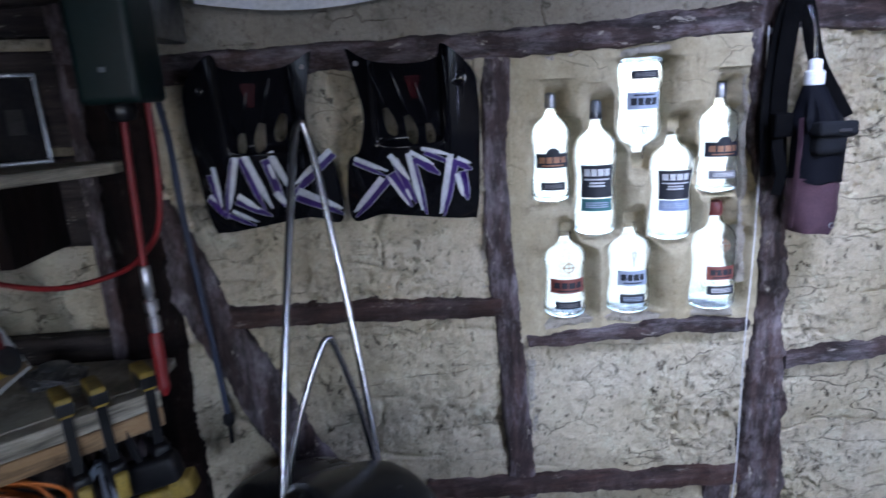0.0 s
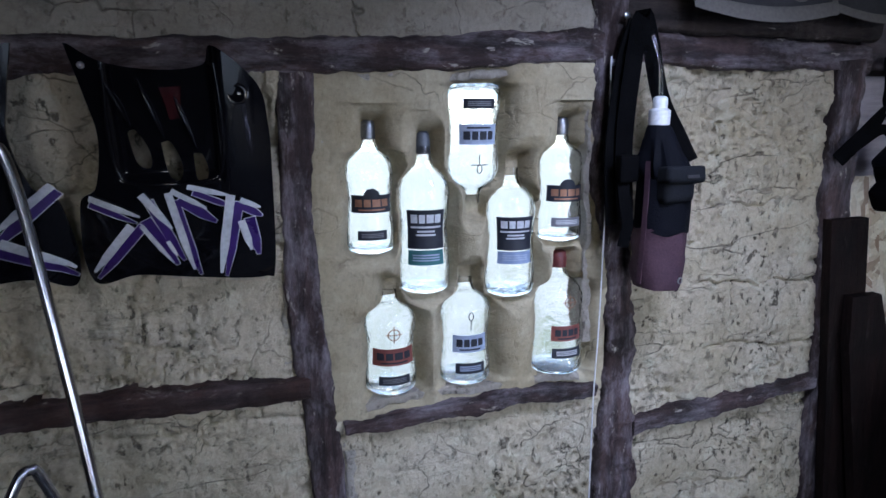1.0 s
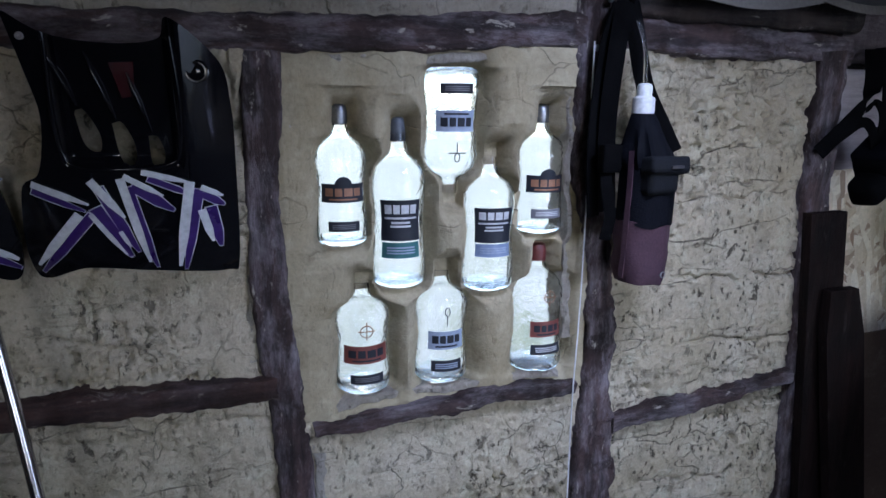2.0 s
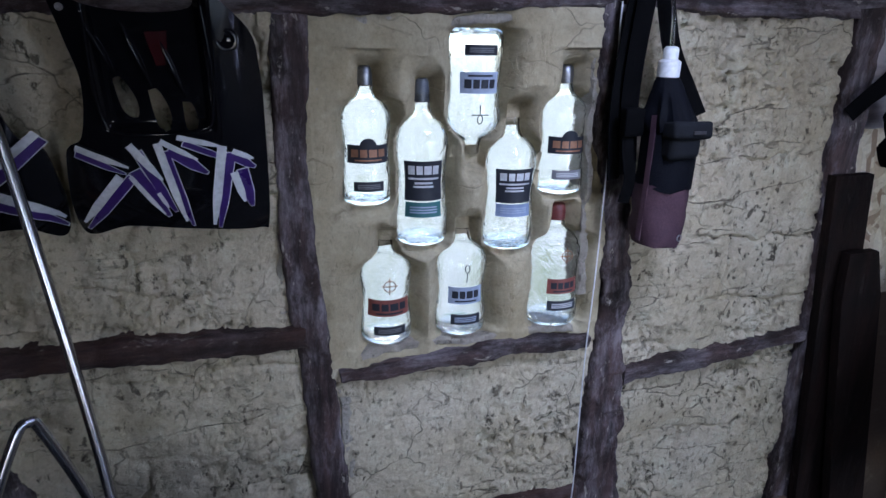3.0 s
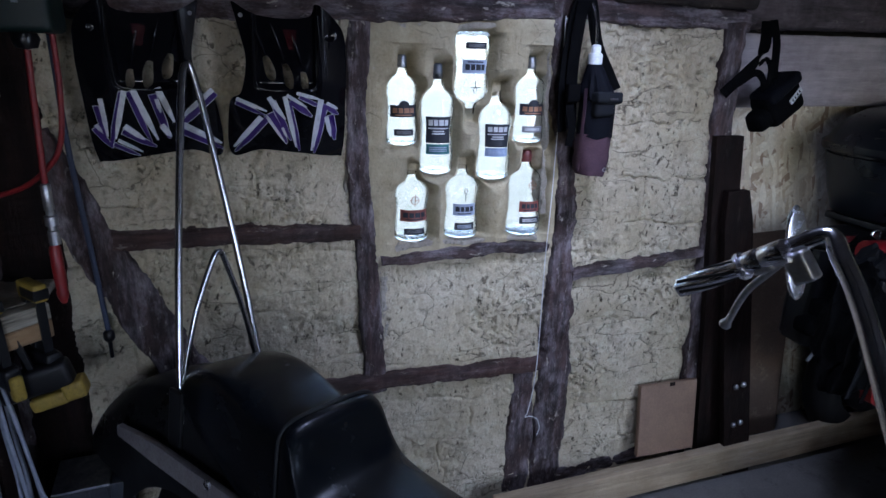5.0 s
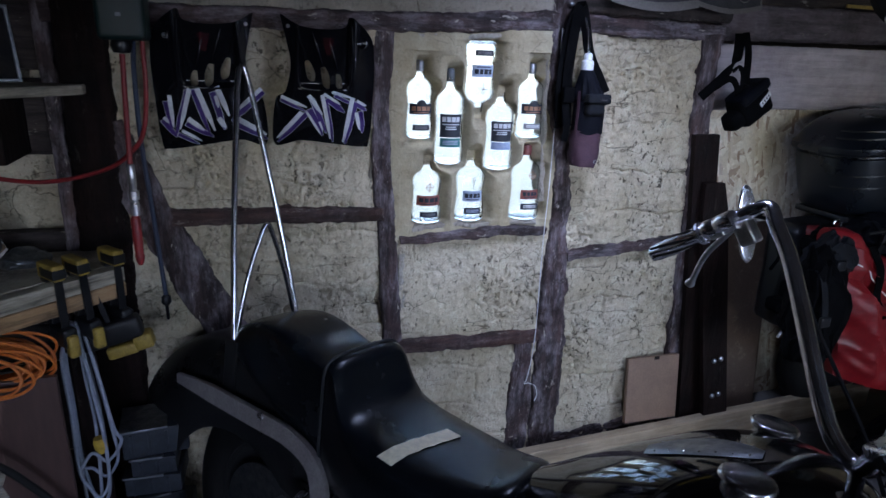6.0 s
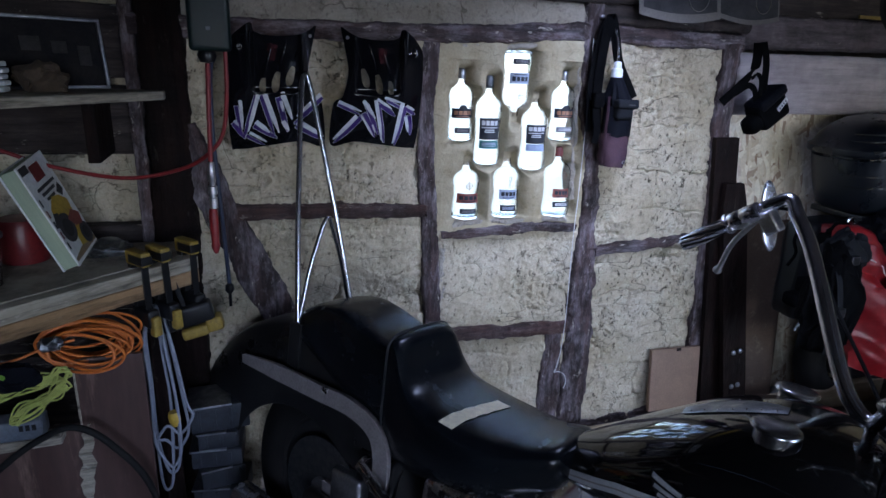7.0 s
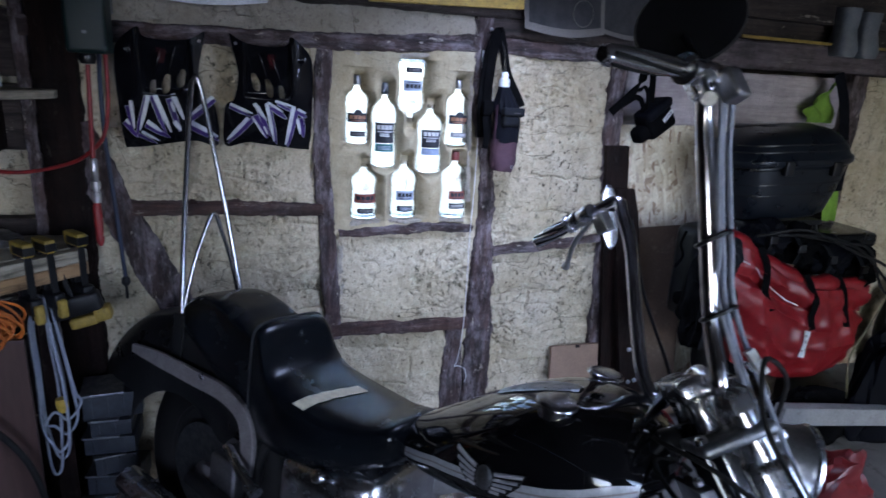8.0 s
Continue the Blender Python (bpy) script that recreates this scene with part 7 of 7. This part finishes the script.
strap("hanging_strap", [(1.252, -0.025, 1.380), (1.30, -0.03, 1.405), (1.350, -0.035, 1.435), (1.378, -0.04, 1.42), (1.395, -0.04, 1.375)], 0.022, FABRIC_BLACK, pouch, "", (0.3, 0, 1))
strap("hanging_strap", [(1.365, -0.03, 1.46), (1.385, -0.035, 1.475), (1.402, -0.04, 1.45), (1.405, -0.04, 1.39)], 0.018, FABRIC_BLACK, pouch, "", (1, 0, 0.4))

twine = thing("twine", "pale twine hanging down the post, looped end", "twine", (0.70, -0.02, 0.30))
tube("twine_run", [(0.694, -0.030, 1.57), (0.697, -0.030, 1.40), (0.700, -0.028, 1.20), (0.702, -0.024, 1.05), (0.700, -0.022, 0.90), (0.700, -0.026, 0.70), (0.699, -0.030, 0.56), (0.690, -0.034, 0.44), (0.676, -0.036, 0.362)], 0.0016, WHITE_PLASTIC, twine, "", 60, 6)
tube("twine_end", [(0.676, -0.036, 0.362), (0.668, -0.038, 0.350), (0.684, -0.040, 0.352), (0.712, -0.040, 0.335), (0.722, -0.040, 0.300), (0.716, -0.038, 0.272)], 0.0014, WHITE_PLASTIC, twine, "", 24, 6)

board = thing("chipboard_offcut", "plain brown board leaning against the wall", "board", (1.24, -0.06, 0.09))
mb = Matrix.Translation((1.222, -0.066, 0.125)) @ Matrix.Rotation(radians(-9), 4, "X") @ Matrix.Rotation(radians(1.5), 4, "Y")
part("board_sheet", box((-0.118, -0.009, 0.0), (0.118, 0.009, 0.262), 0.002, m=mb), CHIPBOARD, board)
part("board_notch", box((0.0, -0.0105, 0.250), (0.022, -0.0085, 0.263), m=mb), TIMBER_DARK, board)
plank = thing("pine_plank", "long pale pine plank lying along the wall foot", "plank", (1.4, -0.09, 0.0))
part("plank_board", box((0.55, -0.125, 0.02), (2.35, -0.085, 0.128), 0.004, 2, 0.002, 4, Matrix.Rotation(radians(-1.2), 4, "Y") @ Matrix.Translation((0, 0, -0.03))), PINE, plank)
part("plank_block", box((0.60, -0.125, 0.0), (0.68, -0.085, 0.012)), PINE, plank)


def leaning_board(top, bottom, w, y0, y1, words, round_top):
    ob = thing("dark_plank", words, "plank", (bottom[0], y0, bottom[1]), "planks leaning on the wall")
    n = 10
    loops = []
    for k in range(n + 1):
        t = k / n
        x = bottom[0] + (top[0] - bottom[0]) * t
        z = bottom[1] + (top[1] - bottom[1]) * t
        y = y0 + (y1 - y0) * t
        ww = w * (1.0 if not round_top or t < 0.93 else 0.72)
        loops.append([(x - ww / 2, y, z), (x + ww / 2, y, z), (x + ww / 2, y + 0.022, z), (x - ww / 2, y + 0.022, z)])
    rings("plank_board", loops, TIMBER_DARK, ob, smooth=False)
    return ob


leaning_board((1.305, 1.245), (1.445, 0.0), 0.105, -0.055, -0.032, "dark brown plank leaning against the post", False)
lean2 = leaning_board((1.352, 1.075), (1.530, 0.0), 0.115, -0.115, -0.060, "dark plank with rounded top and two bolts", True)
for x, z in ((1.452, 0.375), (1.484, 0.380), (1.476, 0.215), (1.506, 0.22)):
    lathe("bolt_head", [(0.011, 0), (0.011, 0.006), (0.006, 0.009), (0.001, 0.010)], STEEL, lean2, m=aim((x, -0.105, z), (0, -1, 0.05)), sides=6)

# a brown sheet stands in for the shade on the lower strand board
shade = thing("hardboard_sheet", "brown sheet standing in for shade on strand board", "board", (1.68, 0.09, 0.0))
part("sheet_panel", box((-0.165, -0.003, 0.0), (0.235, 0.003, 0.86), 0.001, m=Matrix.Translation((1.655, 0.06, 0.0)) @ Matrix.Rotation(radians(-5.0), 4, "X") @ Matrix.Rotation(radians(-1.5), 4, "Y")), SHADED_BROWN, shade)

# ---- above the beam ----
def sheet(name, x0, x1, z0, z1, y, words, category, curl, marks, paper=PAPER):
    ob = thing(name, words, category, ((x0 + x1) / 2, y, z0))

    def pos(u, v):
        return Vector((x0 + (x1 - x0) * u, y - curl * (1 - v) ** 2 - 0.006 * math.sin(3 * u), z0 + (z1 - z0) * v + 0.02 * (1 - v) * math.sin(math.pi * u) * -1 + 0.01 * (1 - v)))
    strip("paper_sheet", [[pos(i / 12, k / 8) for i in range(13)] for k in range(9)], paper, ob)
    for u0, v0, u1, v1 in marks:
        strip("picture_area", [[pos(u0 + (u1 - u0) * i / 6, v0 + (v1 - v0) * k / 4) + Vector((0, -0.002, 0)) for i in range(7)] for k in range(5)], PRINT_GREY, ob, "faded grey picture")
    ring = [pos(0.72 + 0.13 * math.cos(2 * math.pi * k / 18), 0.30 + 0.17 * math.sin(2 * math.pi * k / 18)) + Vector((0, -0.003, 0)) for k in range(19)]
    tube("ring_mark", ring, 0.0016, PAPER, ob, sides=4)
    return ob


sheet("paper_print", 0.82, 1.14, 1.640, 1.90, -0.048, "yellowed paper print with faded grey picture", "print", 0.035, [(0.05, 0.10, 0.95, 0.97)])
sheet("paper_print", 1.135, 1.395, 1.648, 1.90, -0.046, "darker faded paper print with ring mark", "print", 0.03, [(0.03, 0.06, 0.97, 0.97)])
sheet("white_card", -0.42, -0.03, 1.648, 1.78, -0.05, "white card pinned above the beam", "card", 0.004, [], WHITE_PLASTIC)
rule = thing("spirit_level", "yellow spirit level resting above the beam", "level", (0.55, -0.06, 1.70))
part("level_body", box((0.28, -0.066, 1.700), (0.82, -0.040, 1.742), 0.003, m=Matrix.Translation((0.55, 0, 1.72)) @ Matrix.Rotation(radians(-2.0), 4, "Y") @ Matrix.Translation((-0.55, 0, -1.72))), YELLOW, rule)
stick = thing("folding_rule", "yellow folding rule lying on the beam", "rule", (2.2, 0.0, 1.69))
part("rule_leaf", box((1.86, 0.005, 1.694), (2.75, 0.012, 1.706), 0.001), CLAMP_YELLOW, stick)
# boot-shaped stand-ins for a clear, plastic-bag-like thing on the beam
for x, h in ((2.42, 0.20), (2.55, 0.19)):
    soft = soft_body("grey_boot", [(1.652, x, 0.0, 0.052, 0.05), (1.68, x, 0.0, 0.060, 0.055), (1.72, x, 0.005, 0.055, 0.05), (1.76, x, 0.01, 0.044, 0.045), (1.80, x, 0.01, 0.050, 0.046), (1.652 + h, x, 0.01, 0.052, 0.046)], GREY_PLASTIC, None, "", 0.004)
    tagged(soft, "pale grey shape for a clear bag-like thing on beam", "boot", "boots on the beam")

# ---- the second motorcycle, loaded with luggage ----
tour = thing("touring_motorcycle", "red touring motorcycle with top box, parked by wall", "motorcycle", (2.2, -0.25, 0.0))
TX, TY = 2.08, -0.08
BOX = [(0.978, 0.215, 0.140), (0.992, 0.238, 0.155), (1.06, 0.264, 0.168), (1.15, 0.288, 0.178), (1.192, 0.296, 0.182), (1.196, 0.290, 0.177), (1.202, 0.290, 0.177), (1.205, 0.314, 0.192), (1.212, 0.320, 0.196), (1.232, 0.320, 0.196), (1.242, 0.304, 0.184), (1.27, 0.288, 0.175), (1.306, 0.254, 0.152), (1.333, 0.208, 0.120), (1.345, 0.140, 0.075)]


def box_ring(z, a, b, turns):
    """One level of the rounded oblong case, tipped a little along its length."""
    return [(TX + a * math.copysign(abs(math.cos(t)) ** 0.55, math.cos(t)), TY + b * math.copysign(abs(math.sin(t)) ** 0.6, math.sin(t)), z + 0.02 * math.cos(t)) for t in turns]


box_top = rings("top_box", [box_ring(*row, [2 * math.pi * j / 56 for j in range(56)]) for row in BOX], RIBBED_PLASTIC, tour, "big blue-black top box with a lipped lid")
for z, a, b in ((1.085, 0.272, 0.1725), (1.13, 0.284, 0.178), (1.262, 0.2945, 0.179), (1.288, 0.274, 0.1665)):
    strip("box_rib", [box_ring(zz, a, b, [math.pi * 1.04 + 0.92 * math.pi * q / 36 for q in range(37)]) for zz in (z, z + 0.006)], BLACK_PLASTIC, box_top)
for x in (-0.13, 0.13):
    part("box_latch", box((TX + x - 0.022, TY - 0.204, 1.168), (TX + x + 0.022, TY - 0.182, 1.228), 0.006, 3), BLACK_PLASTIC, box_top, "black lid latch", True)
part("luggage_rack", box((TX - 0.22, TY - 0.12, 0.935), (TX + 0.22, TY + 0.12, 0.960), 0.008, 2), BLACK_PLASTIC, tour)
for x0, y0, x1, y1 in ((TX - 0.22, TY - 0.1, TX - 0.42, TY - 0.14), (TX + 0.2, TY - 0.1, TX + 0.30, TY - 0.14)):
    tube("rack_stay", [(x0, y0, 0.94), ((x0 + x1) / 2, (y0 + y1) / 2, 0.80), (x1, y1, 0.66)], 0.010, BLACK_PLASTIC, tour, "", 10)
part("side_panel", box((1.66, -0.17, 0.52), (2.02, -0.02, 0.93), 0.05, 4, 0.012, 3), BLACK_PLASTIC, tour, "black side panel", True)
part("tail_panel", box((1.70, -0.20, 0.80), (1.98, -0.06, 0.925), 0.03, 3, 0.006, 2), RED_PLASTIC, tour, "dull red tail panel", True)
part("seat_pad", box((1.90, -0.16, 0.80), (2.75, 0.10, 0.872), 0.03, 4), LEATHER, tour, "black seat", True)
part("engine_block", box((2.05, -0.16, 0.18), (2.62, 0.10, 0.62), 0.05, 3, 0.01, 2), BLACK_PLASTIC, tour, "dark engine", True)
for cx in (2.17, 3.4):
    mw = Matrix.Translation((cx, -0.06, 0.30)) @ Matrix.Rotation(radians(-90), 4, "X")
    tw = lathe("wheel", tyre_profile(0.300, 0.12), RUBBER, tour, "black tyre", mw, 44, caps=False)
    lathe("wheel_rim", [(0.20, -0.045), (0.225, -0.05), (0.225, 0.05), (0.20, 0.045)], STEEL, tw, "", mw, 36, caps=False)
    for k in range(10):
        a = 2 * math.pi * k / 10
        tube("spoke", [(cx + 0.03 * math.cos(a), -0.06, 0.30 + 0.03 * math.sin(a)), (cx + 0.205 * math.cos(a + 0.2), -0.06, 0.30 + 0.205 * math.sin(a + 0.2))], 0.003, STEEL, tw, sides=6)
    lathe("wheel_hub", [(0.001, -0.06), (0.035, -0.06), (0.035, 0.06), (0.001, 0.06)], STEEL, tw, "", mw, 20)
tube("mud_stay", [(1.64, -0.20, 0.50), (1.70, -0.21, 0.60), (1.80, -0.20, 0.655)], 0.006, STEEL, tour, "bright curved stay", 12)
tube("hanging_strap_end", [(1.60, -0.16, 0.92), (1.575, -0.17, 0.87), (1.590, -0.175, 0.82), (1.555, -0.18, 0.775)], 0.006, FABRIC_BLACK, tour, "", 16)
tube("strap_hook", [(1.765, -0.215, 0.90), (1.760, -0.22, 0.945), (1.775, -0.22, 0.965), (1.795, -0.22, 0.95), (1.800, -0.215, 0.91)], 0.004, CHROME, tour, "bright strap hook", 18)
for k in range(5):
    part("strap_lump", box((1.60 + 0.055 * k, -0.215 - 0.004 * k, 0.60 + 0.05 * k), (1.675 + 0.06 * k, -0.14, 0.66 + 0.055 * k), 0.02, 3, 0.008, 2), FABRIC_BLACK, tour, "", True)

bag = thing("red_pannier_bag", "glossy red roll-top pannier bag with black straps", "pannier bag", (2.05, -0.35, 0.30))


def bag_pt(u, v, back):
    """u along, v up: a bulging bag, its roll top drooping at the ends."""
    low, high = (1.755 + 0.635 * u, 0.415 - 0.100 * u), (1.610 + 0.880 * u, 0.925 - 0.275 * u)
    x = low[0] + (high[0] - low[0]) * v
    z = low[1] + (high[1] - low[1]) * v - 0.05 * math.sin(math.pi * u) * (1 - v) - 0.05 * math.sin(math.pi * u) ** 2 * v + 0.015 * math.sin(9 * u) * v
    bulge = 0.105 * math.sin(math.pi * min(1, 0.12 + 0.82 * v)) ** 0.7 * math.sin(math.pi * (0.06 + 0.88 * u)) ** 0.45
    y = -0.345 + (bulge if back else -bulge)
    p = Vector((x, y, z))
    hang = Vector((u * 3.2 + 0.9 * (1 - v) * (0.5 - u), v * 0.7, 5.0))
    crease = 1 - min(1.0, abs(noise.noise(hang)) * 4.0)
    cross = 1 - min(1.0, abs(noise.noise(Vector((u * 2.0 + 3.0, v * 3.6 + u * 1.5, 8.0)))) * 4.5)
    fold = 0.030 * noise.noise(Vector((u * 3.0, v * 2.2, 1.0 if back else 0.0))) + 0.034 * crease ** 2 * (0.25 + 0.75 * v) + 0.014 * cross ** 2 + 0.010 * noise.noise(Vector((u * 12, v * 8, 3.0))) - 0.016
    fold -= 0.035 * max(0.0, 1 - abs(v - 0.80) / 0.10) * (0.6 + 0.4 * math.sin(7 * u))
    return p + Vector((0, -fold if not back else fold, fold * 0.4))


loops = []
for k in range(41):
    v = k / 40
    loops.append([bag_pt(i / 44, v, False) for i in range(45)] + [bag_pt(i / 44, v, True) for i in range(44, -1, -1)])
rings("bag_body", loops, RED_BAG, bag, "red tarpaulin body")
roll = [bag_pt(i / 16, 1.0, False) + Vector((0, 0.05, 0.01)) for i in range(17)]
tube("roll_top", roll, [0.034 + 0.010 * math.sin(i * 1.3) + 0.005 * math.sin(i * 3.1) for i in range(17)], RED_BAG, bag, "rolled red closure", sides=12)
for u in (0.24, 0.52, 0.80):
    strap("bag_strap", [bag_pt(u, v, False) + Vector((0, -0.006, 0)) for v in (0.62, 0.75, 0.88, 0.98)] + [bag_pt(u, 1.0, False) + Vector((0, 0.03, 0.05))], 0.036, FABRIC_BLACK, bag, "black webbing strap")
tube("edge_line", [bag_pt(i / 20, 0.91 - 0.01 * i, False) + Vector((0, -0.002, 0)) for i in range(1, 10)], 0.0025, WHITE_PLASTIC, bag, "pale welded edge", sides=6)
strip("reflective_mark", [[bag_pt(u, v, False) + Vector((0, -0.005, 0)) for u in (0.47, 0.50, 0.53)] for v in (0.30, 0.45, 0.60)], DECAL_WHITE, bag, "pale reflective mark")
for k in range(2):
    strip("mark_bar", [[bag_pt(u, v + 0.06 * k, False) + Vector((0, -0.008, 0)) for u in (0.485, 0.515)] for v in (0.47, 0.50)], PRINT_BLACK, bag)

load = [(1.74, 0.82, 0.09, 0.08), (1.93, 0.85, 0.11, 0.09), (2.10, 0.80, 0.12, 0.10), (2.30, 0.74, 0.13, 0.10), (2.50, 0.68, 0.12, 0.11)]
def strapped_bag(at, size, material, words, seed):
    """A slack bag with a webbing strap over it, a buckle and a loose strap end."""
    x, y, z = at
    ob = thing("black_bag", words, "bag", at)
    body = crumpled("bag_body", at, size, material, "", "", seed)
    attach(body, ob)
    top = z + size[2] * 1.25
    strap("lashing_strap", [(x - size[0] * 0.5, y - size[1] * 0.95, z + 0.01), (x - size[0] * 0.45, y - size[1] * 1.1, z + size[2] * 0.7), (x - size[0] * 0.4, y - size[1] * 0.5, top), (x - size[0] * 0.4, y + 0.02, top)], 0.024, FABRIC_MESH, ob, "grey-black webbing strap")
    part("buckle", box((x - size[0] * 0.46 - 0.020, y - size[1] * 1.1 - 0.010, z + size[2] * 0.62), (x - size[0] * 0.46 + 0.020, y - size[1] * 1.1 + 0.004, z + size[2] * 0.62 + 0.034), 0.005, 2), BLACK_PLASTIC, ob, "plastic side-release buckle")
    strap("strap_end", [(x - size[0] * 0.44, y - size[1] * 1.15, z + size[2] * 0.62), (x - size[0] * 0.30, y - size[1] * 1.35, z + size[2] * 0.35), (x - size[0] * 0.36, y - size[1] * 1.30, z + 0.01)], 0.018, FABRIC_BLACK, ob)
    return ob


for k, (x, z, a, h) in enumerate(load):
    strapped_bag((x, -0.24, z), (a, 0.085, h), FABRIC_NAVY if k % 2 else FABRIC_BLACK, "crumpled black bag strapped on the motorcycle", 11.0 + k)
strapped_bag((1.53, -0.40, 0.54), (0.115, 0.08, 0.25), FABRIC_BLACK, "crumpled black bag strapped on the motorcycle", 41.0)
strapped_bag((1.60, -0.36, 0.80), (0.10, 0.07, 0.10), FABRIC_MESH, "crumpled black bag strapped on the motorcycle", 47.0)
crumpled("black_bag", (2.15, -0.44, 0.0), (0.30, 0.075, 0.17), FABRIC_BLACK, "slack black bag on the floor behind the pale board", "bag", 53.0)
crumpled("black_bag", (2.62, -0.46, 0.0), (0.24, 0.09, 0.36), FABRIC_NAVY, "tall black bag standing behind the pale board", "bag", 57.0)
tube_w = thing("loose_cable", "black cables looped over the luggage", "cable", (2.3, -0.33, 0.7))
for k in range(3):
    tube("cable_run", [(1.80 + 0.1 * k, -0.33, 0.94), (2.0 + 0.1 * k, -0.38, 0.97 - 0.03 * k), (2.25 + 0.05 * k, -0.40, 0.88), (2.50, -0.40, 0.79 - 0.05 * k), (2.72, -0.36, 0.62)], 0.006, RUBBER, tube_w, "", 30, 8)
hv = thing("safety_vest", "yellow-green safety vest hung behind the box", "vest", (2.55, 0.05, 1.1))
strip("vest_panel", [[Vector((2.35 + 0.15 * i / 8 + 0.02 * math.sin(k * 0.9), 0.04 + 0.018 * math.sin(i * 1.5 + k * 0.5), 1.36 + 0.205 * (k / 8) * (0.4 + 0.6 * i / 8))) for i in range(9)] for k in range(9)], HI_VIS, hv, "bright folded panel")
strip("vest_panel", [[Vector((2.50 + 0.07 * i / 6 + 0.04 * (1 - k / 10), -0.01 + 0.015 * math.sin(i * 1.8 + k * 0.4), 0.90 + 0.42 * k / 10)) for i in range(7)] for k in range(11)], HI_VIS, hv, "hanging edge")
strap("vest_band", [(2.44, 0.0, 1.58), (2.49, -0.02, 1.45), (2.54, -0.03, 1.25), (2.57, -0.03, 1.05)], 0.06, FABRIC_NAVY, hv, "dark band")
tub2 = thing("pale_beam", "pale painted board lying beyond the front wheel", "board", (2.1, -0.6, 0.0))
part("beam_board", box((1.86, -0.575, 0.225), (3.2, -0.525, 0.303), 0.004, 2, 0.002, 3, Matrix.Translation((1.86, 0, 0.264)) @ Matrix.Rotation(radians(9.0), 4, "Y") @ Matrix.Translation((-1.86, 0, -0.264))), plain("grey_painted_board", (0.24, 0.24, 0.25), (0.32, 0.32, 0.33), 9, (0.6, 0.75), 0.0, 0.2, dirt=(0.12, 0.11, 0.1)), tub2)
for x in (1.95, 2.8):
    part("beam_block", box((x, -0.575, 0.0), (x + 0.1, -0.525, 0.20 - 0.158 * (x - 1.86))), TIMBER_DARK, tub2)
mat_t = crumpled("red_cloth", (1.75, -0.86, 0.0), (0.22, 0.10, 0.22), RED_PLASTIC, "crumpled dull red cloth on the floor", "cloth", 21.0)
wires = thing("wire_tangle", "thin yellowish wires hanging over luggage", "wire", (2.4, -0.42, 0.1))
for k, pts in enumerate(([(2.50, -0.42, 0.66), (2.42, -0.44, 0.55), (2.35, -0.44, 0.40), (2.40, -0.44, 0.20), (2.44, -0.43, 0.02)], [(2.56, -0.42, 0.62), (2.48, -0.44, 0.44), (2.42, -0.43, 0.22), (2.36, -0.43, 0.04)])):
    tube("wire_run", pts, 0.0035, plain("dull_wire", (0.22, 0.20, 0.10), (0.16, 0.15, 0.1), 30, (0.6, 0.7)) if k == 0 else RUBBER, wires, "", 26, 6)
fit_lamp = thing("ceiling_lamp", "plain work lamp fixed under the ceiling", "lamp", (0.68, -0.62, 1.885))
part("lamp_housing", box((-0.15, -0.07, 0.012), (0.15, 0.07, 0.045), 0.01, 2, m=look((0.68, -0.62, 1.86), (0.78, -0.20, 0.7))), WHITE_PLASTIC, fit_lamp, "white lamp housing")
part("lamp_rod", box((0.665, -0.632, 1.890), (0.685, -0.612, 2.2)), STEEL, fit_lamp)
